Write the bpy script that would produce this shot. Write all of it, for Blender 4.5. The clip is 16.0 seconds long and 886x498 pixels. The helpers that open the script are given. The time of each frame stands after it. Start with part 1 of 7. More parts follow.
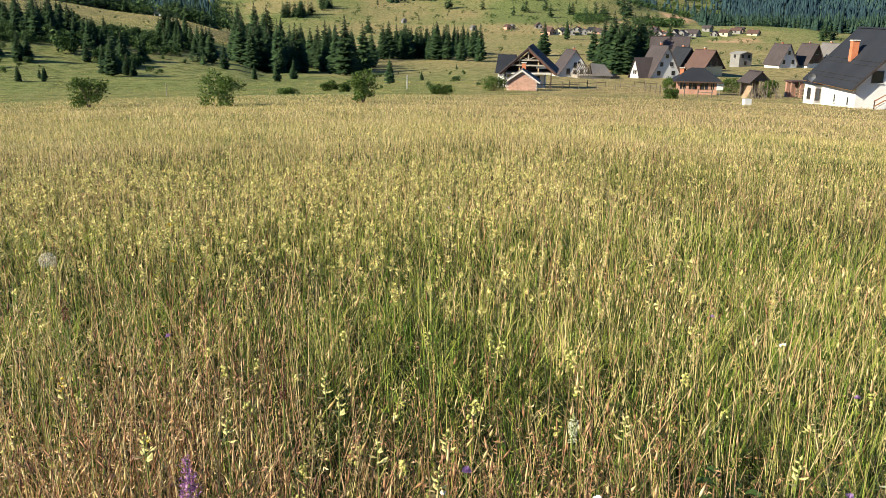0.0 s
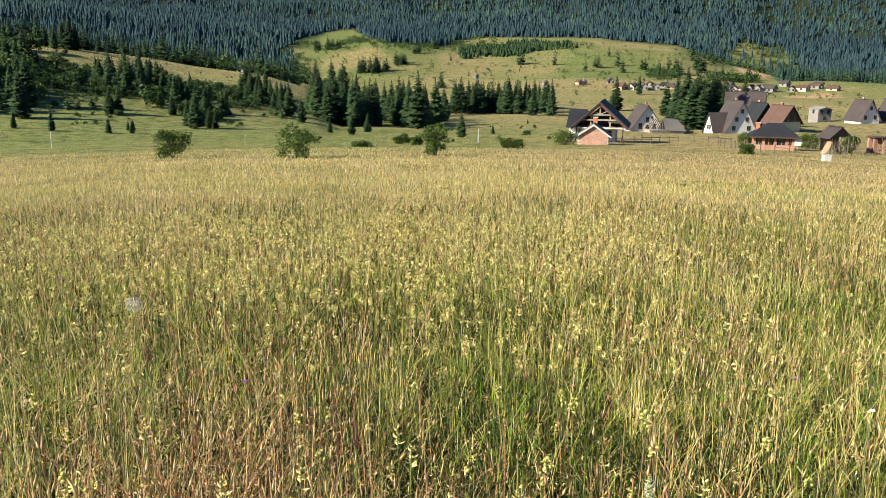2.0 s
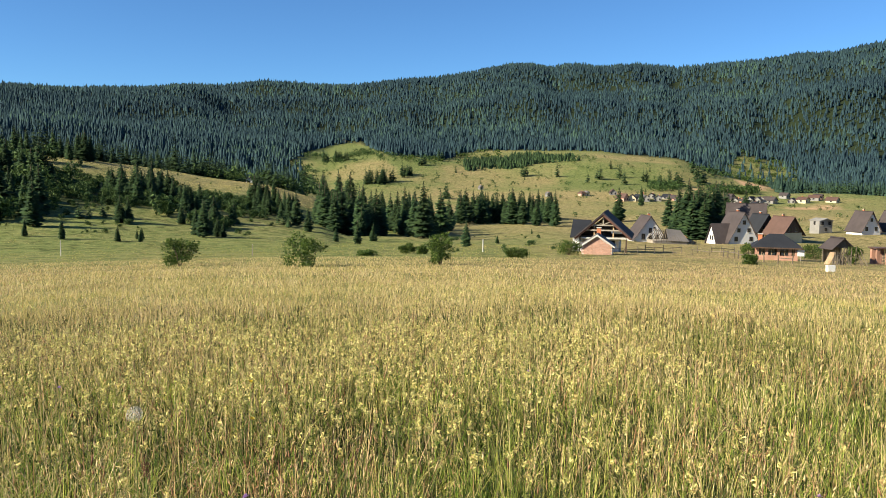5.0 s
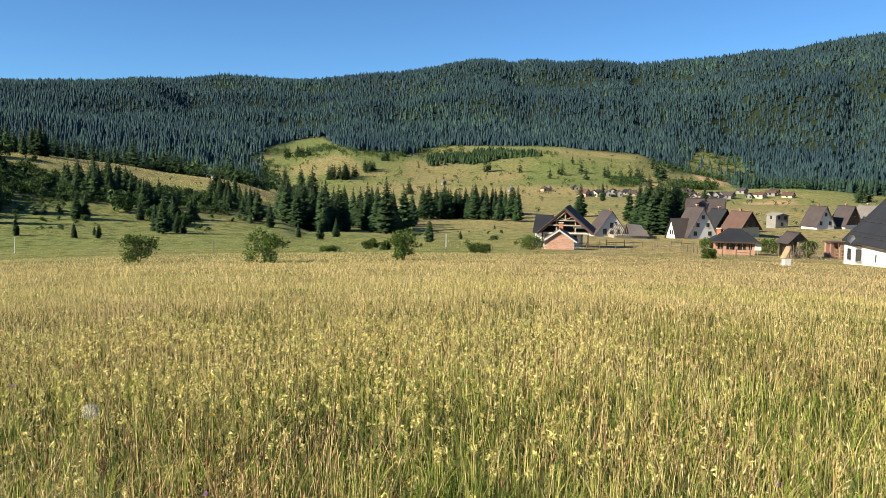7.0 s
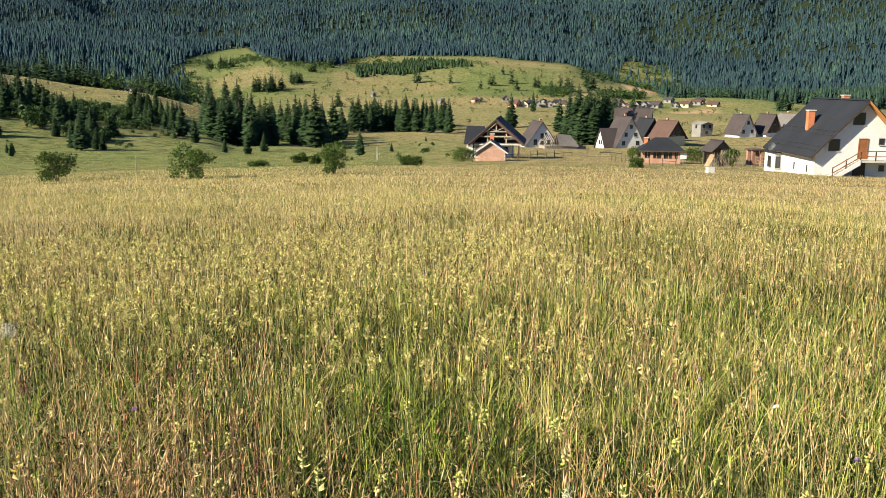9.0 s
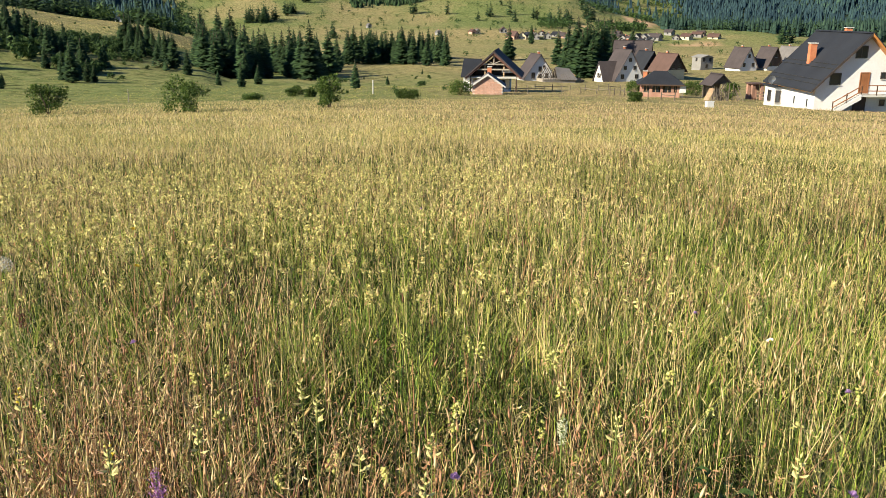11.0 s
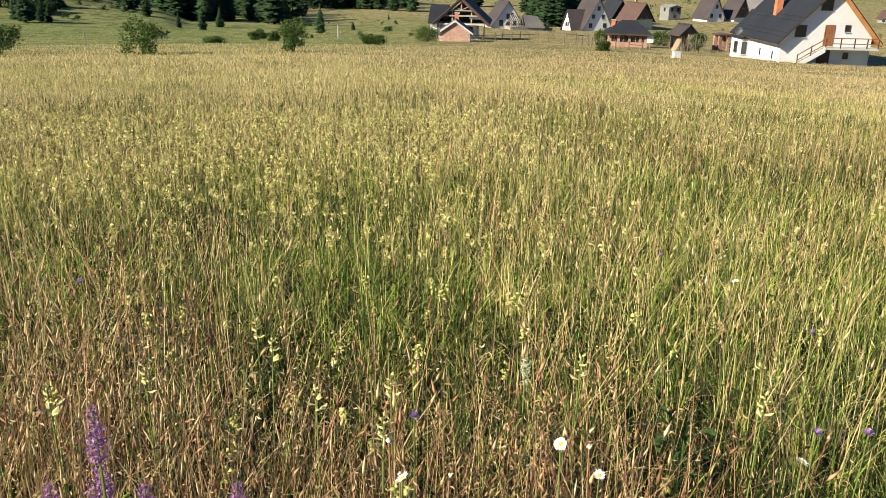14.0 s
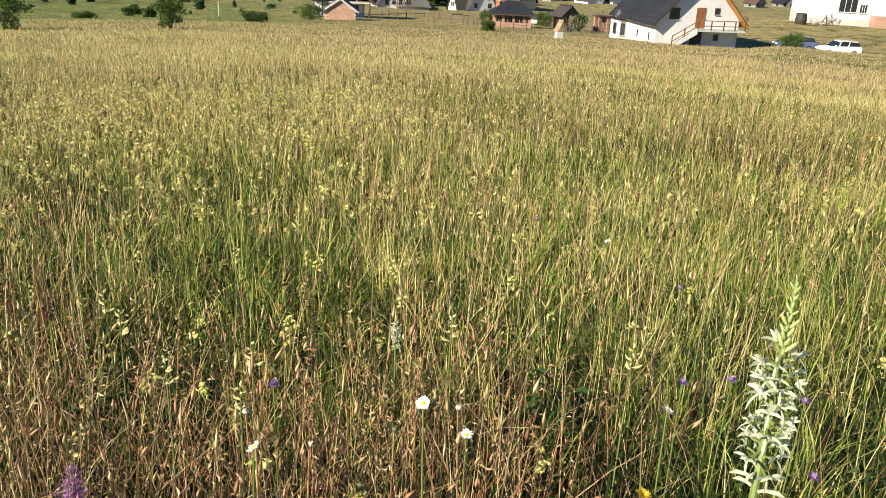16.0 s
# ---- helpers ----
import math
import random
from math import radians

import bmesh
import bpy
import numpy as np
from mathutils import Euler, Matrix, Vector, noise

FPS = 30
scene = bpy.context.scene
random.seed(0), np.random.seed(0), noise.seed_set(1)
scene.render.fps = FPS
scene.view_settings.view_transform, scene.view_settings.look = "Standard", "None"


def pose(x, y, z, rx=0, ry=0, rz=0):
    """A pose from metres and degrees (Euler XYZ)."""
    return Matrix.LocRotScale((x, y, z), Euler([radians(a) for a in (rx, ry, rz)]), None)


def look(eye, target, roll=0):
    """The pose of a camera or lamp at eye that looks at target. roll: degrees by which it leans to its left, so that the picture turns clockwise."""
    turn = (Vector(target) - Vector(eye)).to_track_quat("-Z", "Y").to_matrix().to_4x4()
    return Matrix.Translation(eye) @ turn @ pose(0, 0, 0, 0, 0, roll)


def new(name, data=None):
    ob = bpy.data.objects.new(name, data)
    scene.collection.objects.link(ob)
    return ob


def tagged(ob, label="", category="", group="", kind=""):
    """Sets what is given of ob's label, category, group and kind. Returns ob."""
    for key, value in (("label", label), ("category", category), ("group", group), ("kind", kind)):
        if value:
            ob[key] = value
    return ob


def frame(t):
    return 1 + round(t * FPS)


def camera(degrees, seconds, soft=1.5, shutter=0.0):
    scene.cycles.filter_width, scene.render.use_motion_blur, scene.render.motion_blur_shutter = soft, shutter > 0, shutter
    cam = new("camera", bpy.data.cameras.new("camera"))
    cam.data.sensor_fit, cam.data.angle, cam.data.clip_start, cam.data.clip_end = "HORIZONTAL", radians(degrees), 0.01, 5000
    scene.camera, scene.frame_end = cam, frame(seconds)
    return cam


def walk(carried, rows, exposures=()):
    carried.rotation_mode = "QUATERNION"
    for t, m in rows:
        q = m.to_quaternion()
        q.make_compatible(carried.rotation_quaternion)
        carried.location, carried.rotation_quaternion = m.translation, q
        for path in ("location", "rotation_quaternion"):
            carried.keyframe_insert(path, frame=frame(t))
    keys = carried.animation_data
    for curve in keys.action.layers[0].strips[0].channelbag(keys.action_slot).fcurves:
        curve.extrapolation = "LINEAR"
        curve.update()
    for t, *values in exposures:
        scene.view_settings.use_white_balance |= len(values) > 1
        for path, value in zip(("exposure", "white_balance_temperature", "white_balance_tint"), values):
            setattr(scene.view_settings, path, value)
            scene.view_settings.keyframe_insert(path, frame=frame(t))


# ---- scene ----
cam = camera(56.95, 16.0, soft=0.8)
EYE = 1.25


def aim(x, y, z, yaw, pitch, roll):
    """Camera pose from a small offset, a turn to the left, a tilt upwards and a lean."""
    a, p = radians(yaw), radians(pitch)
    eye = Vector((x, y, EYE + z))
    return look(eye, eye + Vector((-math.sin(a) * math.cos(p), math.cos(a) * math.cos(p), math.sin(p))), roll)


PATH = [
    (0.0, aim(0.029, -0.050, 0.029, 5.55, -16.40, 0.41)),
    (0.5, aim(0.021, -0.053, 0.028, 6.86, -15.47, 0.47)),
    (1.0, aim(0.016, -0.056, 0.029, 8.22, -14.63, 0.59)),
    (1.5, aim(0.014, -0.061, 0.030, 9.45, -13.76, 0.44)),
    (2.0, aim(0.013, -0.064, 0.033, 10.52, -12.77, 0.30)),
    (2.5, aim(0.011, -0.067, 0.034, 11.18, -11.58, 0.20)),
    (3.0, aim(0.010, -0.068, 0.034, 11.42, -10.04, 0.13)),
    (3.5, aim(0.006, -0.061, 0.032, 11.42, -8.50, 0.16)),
    (4.0, aim(-0.001, -0.047, 0.027, 11.32, -7.05, 0.18)),
    (4.5, aim(-0.005, -0.039, 0.024, 11.15, -5.91, 0.29)),
    (5.0, aim(-0.007, -0.037, 0.024, 10.90, -5.14, 0.47)),
    (5.5, aim(-0.007, -0.038, 0.024, 10.53, -4.72, 0.65)),
    (6.0, aim(-0.006, -0.037, 0.024, 10.00, -4.63, 0.76)),
    (6.5, aim(-0.007, -0.032, 0.021, 9.26, -4.86, 0.72)),
    (7.0, aim(-0.009, -0.022, 0.015, 8.31, -5.44, 0.51)),
    (7.5, aim(-0.006, -0.015, 0.010, 7.16, -6.53, 0.26)),
    (8.0, aim(-0.003, -0.009, 0.006, 5.86, -8.07, 0.07)),
    (8.5, aim(-0.002, 0.002, -0.001, 4.54, -9.80, -0.00)),
    (9.0, aim(-0.005, 0.016, -0.010, 3.49, -11.51, 0.11)),
    (9.5, aim(-0.007, 0.024, -0.014, 2.98, -12.94, 0.18)),
    (10.0, aim(-0.008, 0.025, -0.015, 2.91, -14.12, 0.18)),
    (10.5, aim(-0.008, 0.024, -0.014, 3.05, -15.13, 0.18)),
    (11.0, aim(-0.008, 0.025, -0.015, 3.22, -16.07, 0.25)),
    (11.5, aim(-0.011, 0.031, -0.020, 3.18, -17.01, 0.45)),
    (12.0, aim(-0.014, 0.044, -0.029, 2.82, -17.99, 0.77)),
    (12.5, aim(-0.013, 0.054, -0.037, 2.32, -18.76, 1.06)),
    (13.0, aim(-0.011, 0.063, -0.045, 1.78, -19.26, 1.34)),
    (13.5, aim(-0.009, 0.073, -0.054, 1.34, -19.50, 1.46)),
    (14.0, aim(-0.001, 0.085, -0.067, 0.64, -19.59, 1.42)),
    (14.5, aim(0.014, 0.101, -0.086, -0.79, -19.65, 1.47)),
    (15.0, aim(0.034, 0.118, -0.107, -3.02, -19.89, 1.78)),
    (15.5, aim(0.049, 0.131, -0.122, -5.50, -20.24, 2.25)),
    (16.0, aim(0.057, 0.139, -0.132, -7.48, -20.66, 2.84)),
]
walk(cam, PATH, ((0.0, 1.19, 6500, 10), (1.0, 1.29, 6550, 10), (3.0, 1.31, 6700, 10), (6.5, 1.24, 6800, 10), (9.0, 1.26, 6800, 10), (12.0, 1.20, 6550, 10), (14.5, 1.14, 6500, 10), (16.0, 1.10, 6500, 10)))

# ---- light ----
SUN_AZ, SUN_EL = -121.0, 27.5
world = bpy.data.worlds.new("sky")
scene.world = world
world.use_nodes = True
wt = world.node_tree
wt.nodes.clear()
sky = wt.nodes.new("ShaderNodeTexSky")
sky.sky_type, sky.sun_disc = "NISHITA", False
sky.sun_elevation, sky.sun_rotation = radians(SUN_EL), radians(SUN_AZ)
sky.altitude, sky.air_density, sky.dust_density, sky.ozone_density = 2500, 1.0, 0.0, 5.0
back = wt.nodes.new("ShaderNodeBackground")
back.inputs["Strength"].default_value = 0.055
out = wt.nodes.new("ShaderNodeOutputWorld")
tint = wt.nodes.new("ShaderNodeMix")  # clear, dry mountain air
tint.data_type, tint.blend_type = "RGBA", "MULTIPLY"
tint.inputs[0].default_value, tint.inputs[7].default_value = 1.0, (0.70, 1.03, 1.22, 1)
wt.links.new(sky.outputs["Color"], tint.inputs[6])
wt.links.new(tint.outputs[2], back.inputs["Color"])
wt.links.new(back.outputs["Background"], out.inputs["Surface"])
sun = new("sun", bpy.data.lights.new("sun", "SUN"))
sun.data.energy, sun.data.angle, sun.data.color = 5.0, radians(0.5), (1.0, 0.91, 0.72)
sun.matrix_world = look(Vector((0, 0, 0)), -Vector((math.sin(radians(SUN_AZ)) * math.cos(radians(SUN_EL)),
                        math.cos(radians(SUN_AZ)) * math.cos(radians(SUN_EL)), math.sin(radians(SUN_EL)))))
sun.location = (-60, -40, 60)

# ---- the lie of the land ----
def smooth(a, b, v):
    u = np.clip((v - a) / (b - a), 0.0, 1.0)
    return u * u * (3 - 2 * u)


def wave(x, y, size, seed=0.0):
    """Soft rolling noise of about that wavelength, from -1 to 1."""
    a, b = x / size * 6.283, y / size * 6.283
    return (np.sin(a * 0.83 + b * 0.55 + seed) + np.sin(a * -0.47 + b * 0.91 + seed * 1.7 + 1.3)
            + np.sin(a * 0.21 - b * 1.13 + seed * 2.3 + 4.1) + np.sin(a * 1.31 + b * 0.17 + seed * 3.1 + 2.2)) / 4


SLOPE_D = (0, 60, 90, 120, 200, 260, 400, 600, 900)
SLOPE_Z = (0, -5.55, -7.85, -9.95, -15.15, -17.5, -18.6, -17, -14)
FOOT_AZ = (-60, -36, -24, -19, -15, -9, 0, 5, 8, 12, 20, 32, 60)
FOOT_EL = (3.6, 2.9, 2.0, 1.55, 1.75, 1.5, 1.5, 1.1, 0.1, -0.8, -1.2, -0.6, 0.5)
RIDGE_AZ = (-60, -36.5, -35.0, -33.4, -30.1, -27.7, -25.6, -23.4, -21.2, -19.4, -17.1, -14.8, -12.5, -10.1, -8.2, -6.2, -4.7, -3.7, -2.4, -0.1, 2.2, 4.8, 6.7, 8.8, 10.9, 12.3, 13.6, 14.6, 15.9, 17.5, 18.7, 19.6, 26, 34, 60)
RIDGE_EL = (5.35, 4.99, 5.01, 5.13, 5.27, 5.62, 5.61, 5.91, 5.88, 5.79, 5.81, 6.13, 6.32, 6.66, 6.95, 7.33, 7.3, 7.15, 7.33, 7.09, 7.21, 6.98, 7.05, 7.21, 7.39, 7.58, 7.52, 7.58, 7.86, 8.11, 8.16, 8.24, 8.7, 8.9, 7.95)
SPUR_AZ = (-75, -50, -37, -33.5, -30, -27, -23, -19.4, -15)
SPUR_EL = (2.4, 1.9, 1.15, 0.75, 0.25, -0.3, -0.9, -1.9, -4.5)
FOOT_D, RIDGE_D, SPUR_D = 1050.0, 2700.0, 330.0


def height(x, y):
    """Height of the ground at x, y (arrays or numbers)."""
    x, y = np.asarray(x, float), np.asarray(y, float)
    d = np.hypot(x, y)
    az = np.degrees(np.arctan2(x, y))
    front = smooth(130, 75, np.abs(az))
    z = np.interp(d, SLOPE_D, SLOPE_Z)
    z = z * front + (1 - front) * (2.0 * smooth(5, 80, d) * np.cos(np.radians(az)) * -1.0)
    z = z + 3.4 * smooth(93, 150, d) * smooth(21, 29, az) * smooth(420, 200, d)
    foot = EYE + FOOT_D * np.tan(np.radians(np.interp(az, FOOT_AZ, FOOT_EL)))
    ridge = EYE + RIDGE_D * np.tan(np.radians(np.interp(az, RIDGE_AZ, RIDGE_EL)))
    z = z + (foot - z) * smooth(560, FOOT_D + 60, d) * front
    up = np.clip((d - FOOT_D) / (RIDGE_D - FOOT_D), 0, 1)
    z = z + (ridge - foot) * (0.25 * up + 0.75 * up * up * (3 - 2 * up)) * front
    z = z - (ridge + 40) * smooth(RIDGE_D + 30, RIDGE_D + 900, d) * front
    crest = EYE + SPUR_D * np.tan(np.radians(np.interp(az, SPUR_AZ, SPUR_EL)))
    z = z + np.maximum(crest - z, 0) * (0.3 * smooth(150, SPUR_D, d) + 0.7 * np.clip((d - 150) / (SPUR_D - 150), 0, 1)) * (1 - 0.75 * smooth(SPUR_D + 10, 620, d)) * smooth(-14, -19, az) * front
    z = z + 0.62 * smooth(50, 88, d) * smooth(98, 91, d) * smooth(26, 29, az) * front
    # gullies and swells
    z = z + 30 * wave(x, y, 900, 2.0) * smooth(1250, 1800, d) * smooth(2500, 1950, d)
    z = z + 15 * wave(x, y, 360, 5.0) * smooth(1150, 1500, d) * smooth(2450, 2000, d)
    for a0, a1, deep, half in ((-1.9, -3.7, 15, 0.9), (5.8, 4.3, 13, 0.8), (18.6, 17.3, 16, 0.9), (-12.5, -10.0, 13, 1.3), (-24.0, -27.0, 13, 1.4), (11.2, 10.0, 9, 1.0)):
        z = z - deep * np.exp(-((az - a0 - (a1 - a0) * up) / half) ** 2) * smooth(1200, 1500, d) * smooth(2650, 2250, d)
    z = z + 5 * wave(x, y, 260, 7.0) * smooth(420, 800, d) * smooth(1150, 1000, d)
    z = z + 1.2 * wave(x, y, 70, 3.0) * smooth(150, 260, d) * smooth(600, 400, d)
    z = z + 0.10 * smooth(-14, -32, az) * smooth(0.8, 2, d) * smooth(7, 3.5, d)
    z = z + 0.10 * wave(x, y, 9, 1.0) * smooth(2, 8, d) * smooth(40, 14, d) + 0.03 * wave(x, y, 1.7, 4.0) * smooth(12, 6, d)
    return z


def spot(az, d):
    """Point of the ground at a bearing in degrees to the right of +y and a distance."""
    x, y = d * math.sin(radians(az)), d * math.cos(radians(az))
    return Vector((x, y, float(height(x, y))))


# ---- materials ----
def node(nt, kind, **inputs):
    n = nt.nodes.new(kind)
    for key, value in inputs.items():
        n.inputs[key.replace("_", " ")].default_value = value
    return n


def ramp(nt, fac, stops):
    n = nt.nodes.new("ShaderNodeValToRGB")
    e = n.color_ramp.elements
    while len(e) < len(stops):
        e.new(0.5)
    for el, (pos, col) in zip(e, stops):
        el.position, el.color = pos, (*col, 1)
    nt.links.new(fac, n.inputs["Fac"])
    return n.outputs["Color"]


def mixed(nt, fac, a, b, blend="MIX"):
    n = nt.nodes.new("ShaderNodeMix")
    n.data_type, n.blend_type = "RGBA", blend
    for sock, v in ((n.inputs[0], fac), (n.inputs[6], a), (n.inputs[7], b)):
        if isinstance(v, (int, float)):
            sock.default_value = v
        elif isinstance(v, tuple):
            sock.default_value = (*v, 1)
        else:
            nt.links.new(v, sock)
    return n.outputs[2]


def noise_fac(nt, coords, scale, detail=4.0, rough=0.6, stretch=None):
    if stretch:
        m = nt.nodes.new("ShaderNodeMapping")
        m.inputs["Scale"].default_value = stretch
        nt.links.new(coords, m.inputs["Vector"])
        coords = m.outputs["Vector"]
    n = node(nt, "ShaderNodeTexNoise", Scale=scale, Detail=detail, Roughness=rough)
    nt.links.new(coords, n.inputs["Vector"])
    return n.outputs["Fac"]


def start(name):
    m = bpy.data.materials.new(name)
    m.use_nodes = True
    nt = m.node_tree
    nt.nodes.clear()
    o = nt.nodes.new("ShaderNodeOutputMaterial")
    b = nt.nodes.new("ShaderNodeBsdfPrincipled")
    nt.links.new(b.outputs["BSDF"], o.inputs["Surface"])
    return m, nt, b, o


def bumped(nt, b, fac, strength, distance):
    n = node(nt, "ShaderNodeBump", Strength=strength, Distance=distance)
    nt.links.new(fac, n.inputs["Height"])
    nt.links.new(n.outputs["Normal"], b.inputs["Normal"])


def surface(name, dark, light, grain=8.0, stains=0.6, rough=0.8, bump=0.2, depth=0.01, metal=0.0, stretch=None, spread=0.0, gloss=0.4):
    """A solid surface: two tones mixed by grain and by large stains; spread: how far one object differs from the next."""
    m, nt, b, o = start(name)
    tc = nt.nodes.new("ShaderNodeTexCoord").outputs["Object"]
    fine = noise_fac(nt, tc, grain, 6, 0.65, stretch)
    wide = noise_fac(nt, tc, stains, 3, 0.55)
    col = mixed(nt, 0.5, ramp(nt, fine, [(0.3, dark), (0.7, light)]), ramp(nt, wide, [(0.35, dark), (0.65, light)]))
    if spread:
        info = nt.nodes.new("ShaderNodeObjectInfo")
        hsv = node(nt, "ShaderNodeHueSaturation")
        mp = node(nt, "ShaderNodeMapRange", To_Min=1 - spread, To_Max=1 + spread)
        nt.links.new(info.outputs["Random"], mp.inputs["Value"])
        nt.links.new(mp.outputs["Result"], hsv.inputs["Value"])
        nt.links.new(col, hsv.inputs["Color"])
        col = hsv.outputs["Color"]
    nt.links.new(col, b.inputs["Base Color"])
    b.inputs["Roughness"].default_value, b.inputs["Metallic"].default_value = rough, metal
    b.inputs["Specular IOR Level"].default_value = gloss
    bumped(nt, b, fine, bump, depth)
    return m


def foliage(name, stops, rough=0.55, through_light=0.3, patch=None, by_object=0.0, gloss=0.5, calm=1.0):
    """Leaves and blades: a tone for each island out of the stops; part of the light passes through. patch: size in metres of wide drifts; calm: how far the islands differ."""
    m, nt, b, o = start(name)
    geo = nt.nodes.new("ShaderNodeNewGeometry")
    fac = geo.outputs["Random Per Island"]
    if calm < 1:
        even = node(nt, "ShaderNodeMapRange", To_Min=0.5 - 0.5 * calm, To_Max=0.5 + 0.5 * calm)
        nt.links.new(fac, even.inputs["Value"])
        fac = even.outputs["Result"]
    if patch:
        n = noise_fac(nt, geo.outputs["Position"], 1.0 / patch, 3, 0.6)
        mp = node(nt, "ShaderNodeMapRange", From_Min=0.3, From_Max=0.7, To_Min=-0.3, To_Max=0.3)
        nt.links.new(n, mp.inputs["Value"])
        add = nt.nodes.new("ShaderNodeMath")
        add.use_clamp = True
        nt.links.new(fac, add.inputs[0])
        nt.links.new(mp.outputs["Result"], add.inputs[1])
        fac = add.outputs[0]
    col = ramp(nt, fac, stops)
    if by_object:
        info = nt.nodes.new("ShaderNodeObjectInfo")
        hsv = node(nt, "ShaderNodeHueSaturation")
        mp = node(nt, "ShaderNodeMapRange", To_Min=1 - by_object, To_Max=1 + by_object)
        nt.links.new(info.outputs["Random"], mp.inputs["Value"])
        nt.links.new(mp.outputs["Result"], hsv.inputs["Value"])
        nt.links.new(col, hsv.inputs["Color"])
        col = hsv.outputs["Color"]
    nt.links.new(col, b.inputs["Base Color"])
    b.inputs["Roughness"].default_value, b.inputs["Specular IOR Level"].default_value = rough, gloss
    if through_light:
        tr = nt.nodes.new("ShaderNodeBsdfTranslucent")
        nt.links.new(col, tr.inputs["Color"])
        mx = nt.nodes.new("ShaderNodeMixShader")
        mx.inputs[0].default_value = through_light
        nt.links.new(b.outputs["BSDF"], mx.inputs[1])
        nt.links.new(tr.outputs["BSDF"], mx.inputs[2])
        nt.links.new(mx.outputs["Shader"], o.inputs["Surface"])
    return m


def ground_material():
    """Hay meadow, pasture and forest floor on one sheet; the attributes say how dry, how wooded and how bare it is.
    Wood also carries painted shade.
    """
    m, nt, b, o = start("meadow_ground")
    pos = nt.nodes.new("ShaderNodeNewGeometry").outputs["Position"]

    def attr(name):
        a = nt.nodes.new("ShaderNodeAttribute")
        a.attribute_name = name
        return a.outputs["Fac"]
    fine = noise_fac(nt, pos, 2.2, 8, 0.75)
    mid = noise_fac(nt, pos, 0.16, 7, 0.7)
    wide = noise_fac(nt, pos, 0.012, 4, 0.6)
    straw = ramp(nt, fine, [(0.25, (0.16, 0.132, 0.058)), (0.5, (0.30, 0.240, 0.112)), (0.75, (0.42, 0.345, 0.175))])
    green = ramp(nt, fine, [(0.25, (0.066, 0.090, 0.024)), (0.5, (0.155, 0.185, 0.060)), (0.75, (0.27, 0.28, 0.105))])
    f = mixed(nt, 0.5, mid, wide)
    dry = nt.nodes.new("ShaderNodeMath")
    dry.operation = "ADD"
    sep = nt.nodes.new("ShaderNodeMapRange")
    sep.inputs["From Min"].default_value, sep.inputs["From Max"].default_value = 0.35, 0.65
    sep.inputs["To Min"].default_value, sep.inputs["To Max"].default_value = -0.5, 0.5
    nt.links.new(f, sep.inputs["Value"])
    nt.links.new(sep.outputs["Result"], dry.inputs[0])
    nt.links.new(attr("dry"), dry.inputs[1])
    dry.use_clamp = True
    col = mixed(nt, dry.outputs[0], green, straw)
    tussock = ramp(nt, noise_fac(nt, pos, 0.45, 5, 0.7), [(0.38, (0.36, 0.42, 0.32)), (0.54, (1.0, 1.0, 1.0))])
    col = mixed(nt, 1.0, col, tussock, "MULTIPLY")
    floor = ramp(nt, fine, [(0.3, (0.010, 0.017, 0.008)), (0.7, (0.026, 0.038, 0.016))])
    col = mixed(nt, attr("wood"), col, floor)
    soil = ramp(nt, mid, [(0.3, (0.36, 0.19, 0.10)), (0.7, (0.58, 0.40, 0.25))])
    col = mixed(nt, attr("bare"), col, soil)
    nt.links.new(col, b.inputs["Base Color"])
    b.inputs["Roughness"].default_value = 0.95
    b.inputs["Specular IOR Level"].default_value = 0.1
    bumped(nt, b, fine, 0.6, 0.25)
    return m


def glass_material(name, tint):
    m, nt, b, o = start(name)
    b.inputs["Base Color"].default_value = (*tint, 1)
    b.inputs["Roughness"].default_value = 0.06
    b.inputs["Specular IOR Level"].default_value = 0.7
    return m


M_GROUND = ground_material()
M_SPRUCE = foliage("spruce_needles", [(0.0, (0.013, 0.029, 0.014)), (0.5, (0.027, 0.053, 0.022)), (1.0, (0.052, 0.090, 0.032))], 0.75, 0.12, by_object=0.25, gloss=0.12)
# air haze is in these tones: blue rises from near wood to mountain forest
M_FOREST = foliage("hazed_forest_needles", [(0.0, (0.016, 0.033, 0.045)), (0.55, (0.025, 0.051, 0.061)), (0.85, (0.033, 0.064, 0.064)), (1.0, (0.048, 0.090, 0.062))], 0.85, 0.06, patch=220, gloss=0.08, calm=0.75)
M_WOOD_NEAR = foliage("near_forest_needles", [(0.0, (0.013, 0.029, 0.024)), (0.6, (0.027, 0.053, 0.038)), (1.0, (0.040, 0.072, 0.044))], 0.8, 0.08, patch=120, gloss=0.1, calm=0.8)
M_SHRUB = foliage("shrub_leaves", [(0.0, (0.024, 0.048, 0.010)), (0.5, (0.055, 0.098, 0.018)), (1.0, (0.13, 0.18, 0.036))], 0.55, 0.3, by_object=0.2, gloss=0.2)
M_SCRUB = foliage("scrub_leaves", [(0.0, (0.020, 0.042, 0.014)), (0.5, (0.042, 0.080, 0.024)), (1.0, (0.085, 0.135, 0.040))], 0.7, 0.2, gloss=0.12)
M_BARK = surface("bark", (0.07, 0.05, 0.035), (0.17, 0.13, 0.09), 14, 2, 0.9, 0.5, 0.02, stretch=(1, 1, 0.2))
M_PLASTER = surface("white_plaster", (0.49, 0.485, 0.475), (0.61, 0.605, 0.595), 6, 0.35, 0.85, 0.15, 0.01)
M_PLASTER_GREY = surface("grey_render", (0.16, 0.157, 0.15), (0.24, 0.233, 0.222), 6, 0.4, 0.9, 0.2, 0.01)
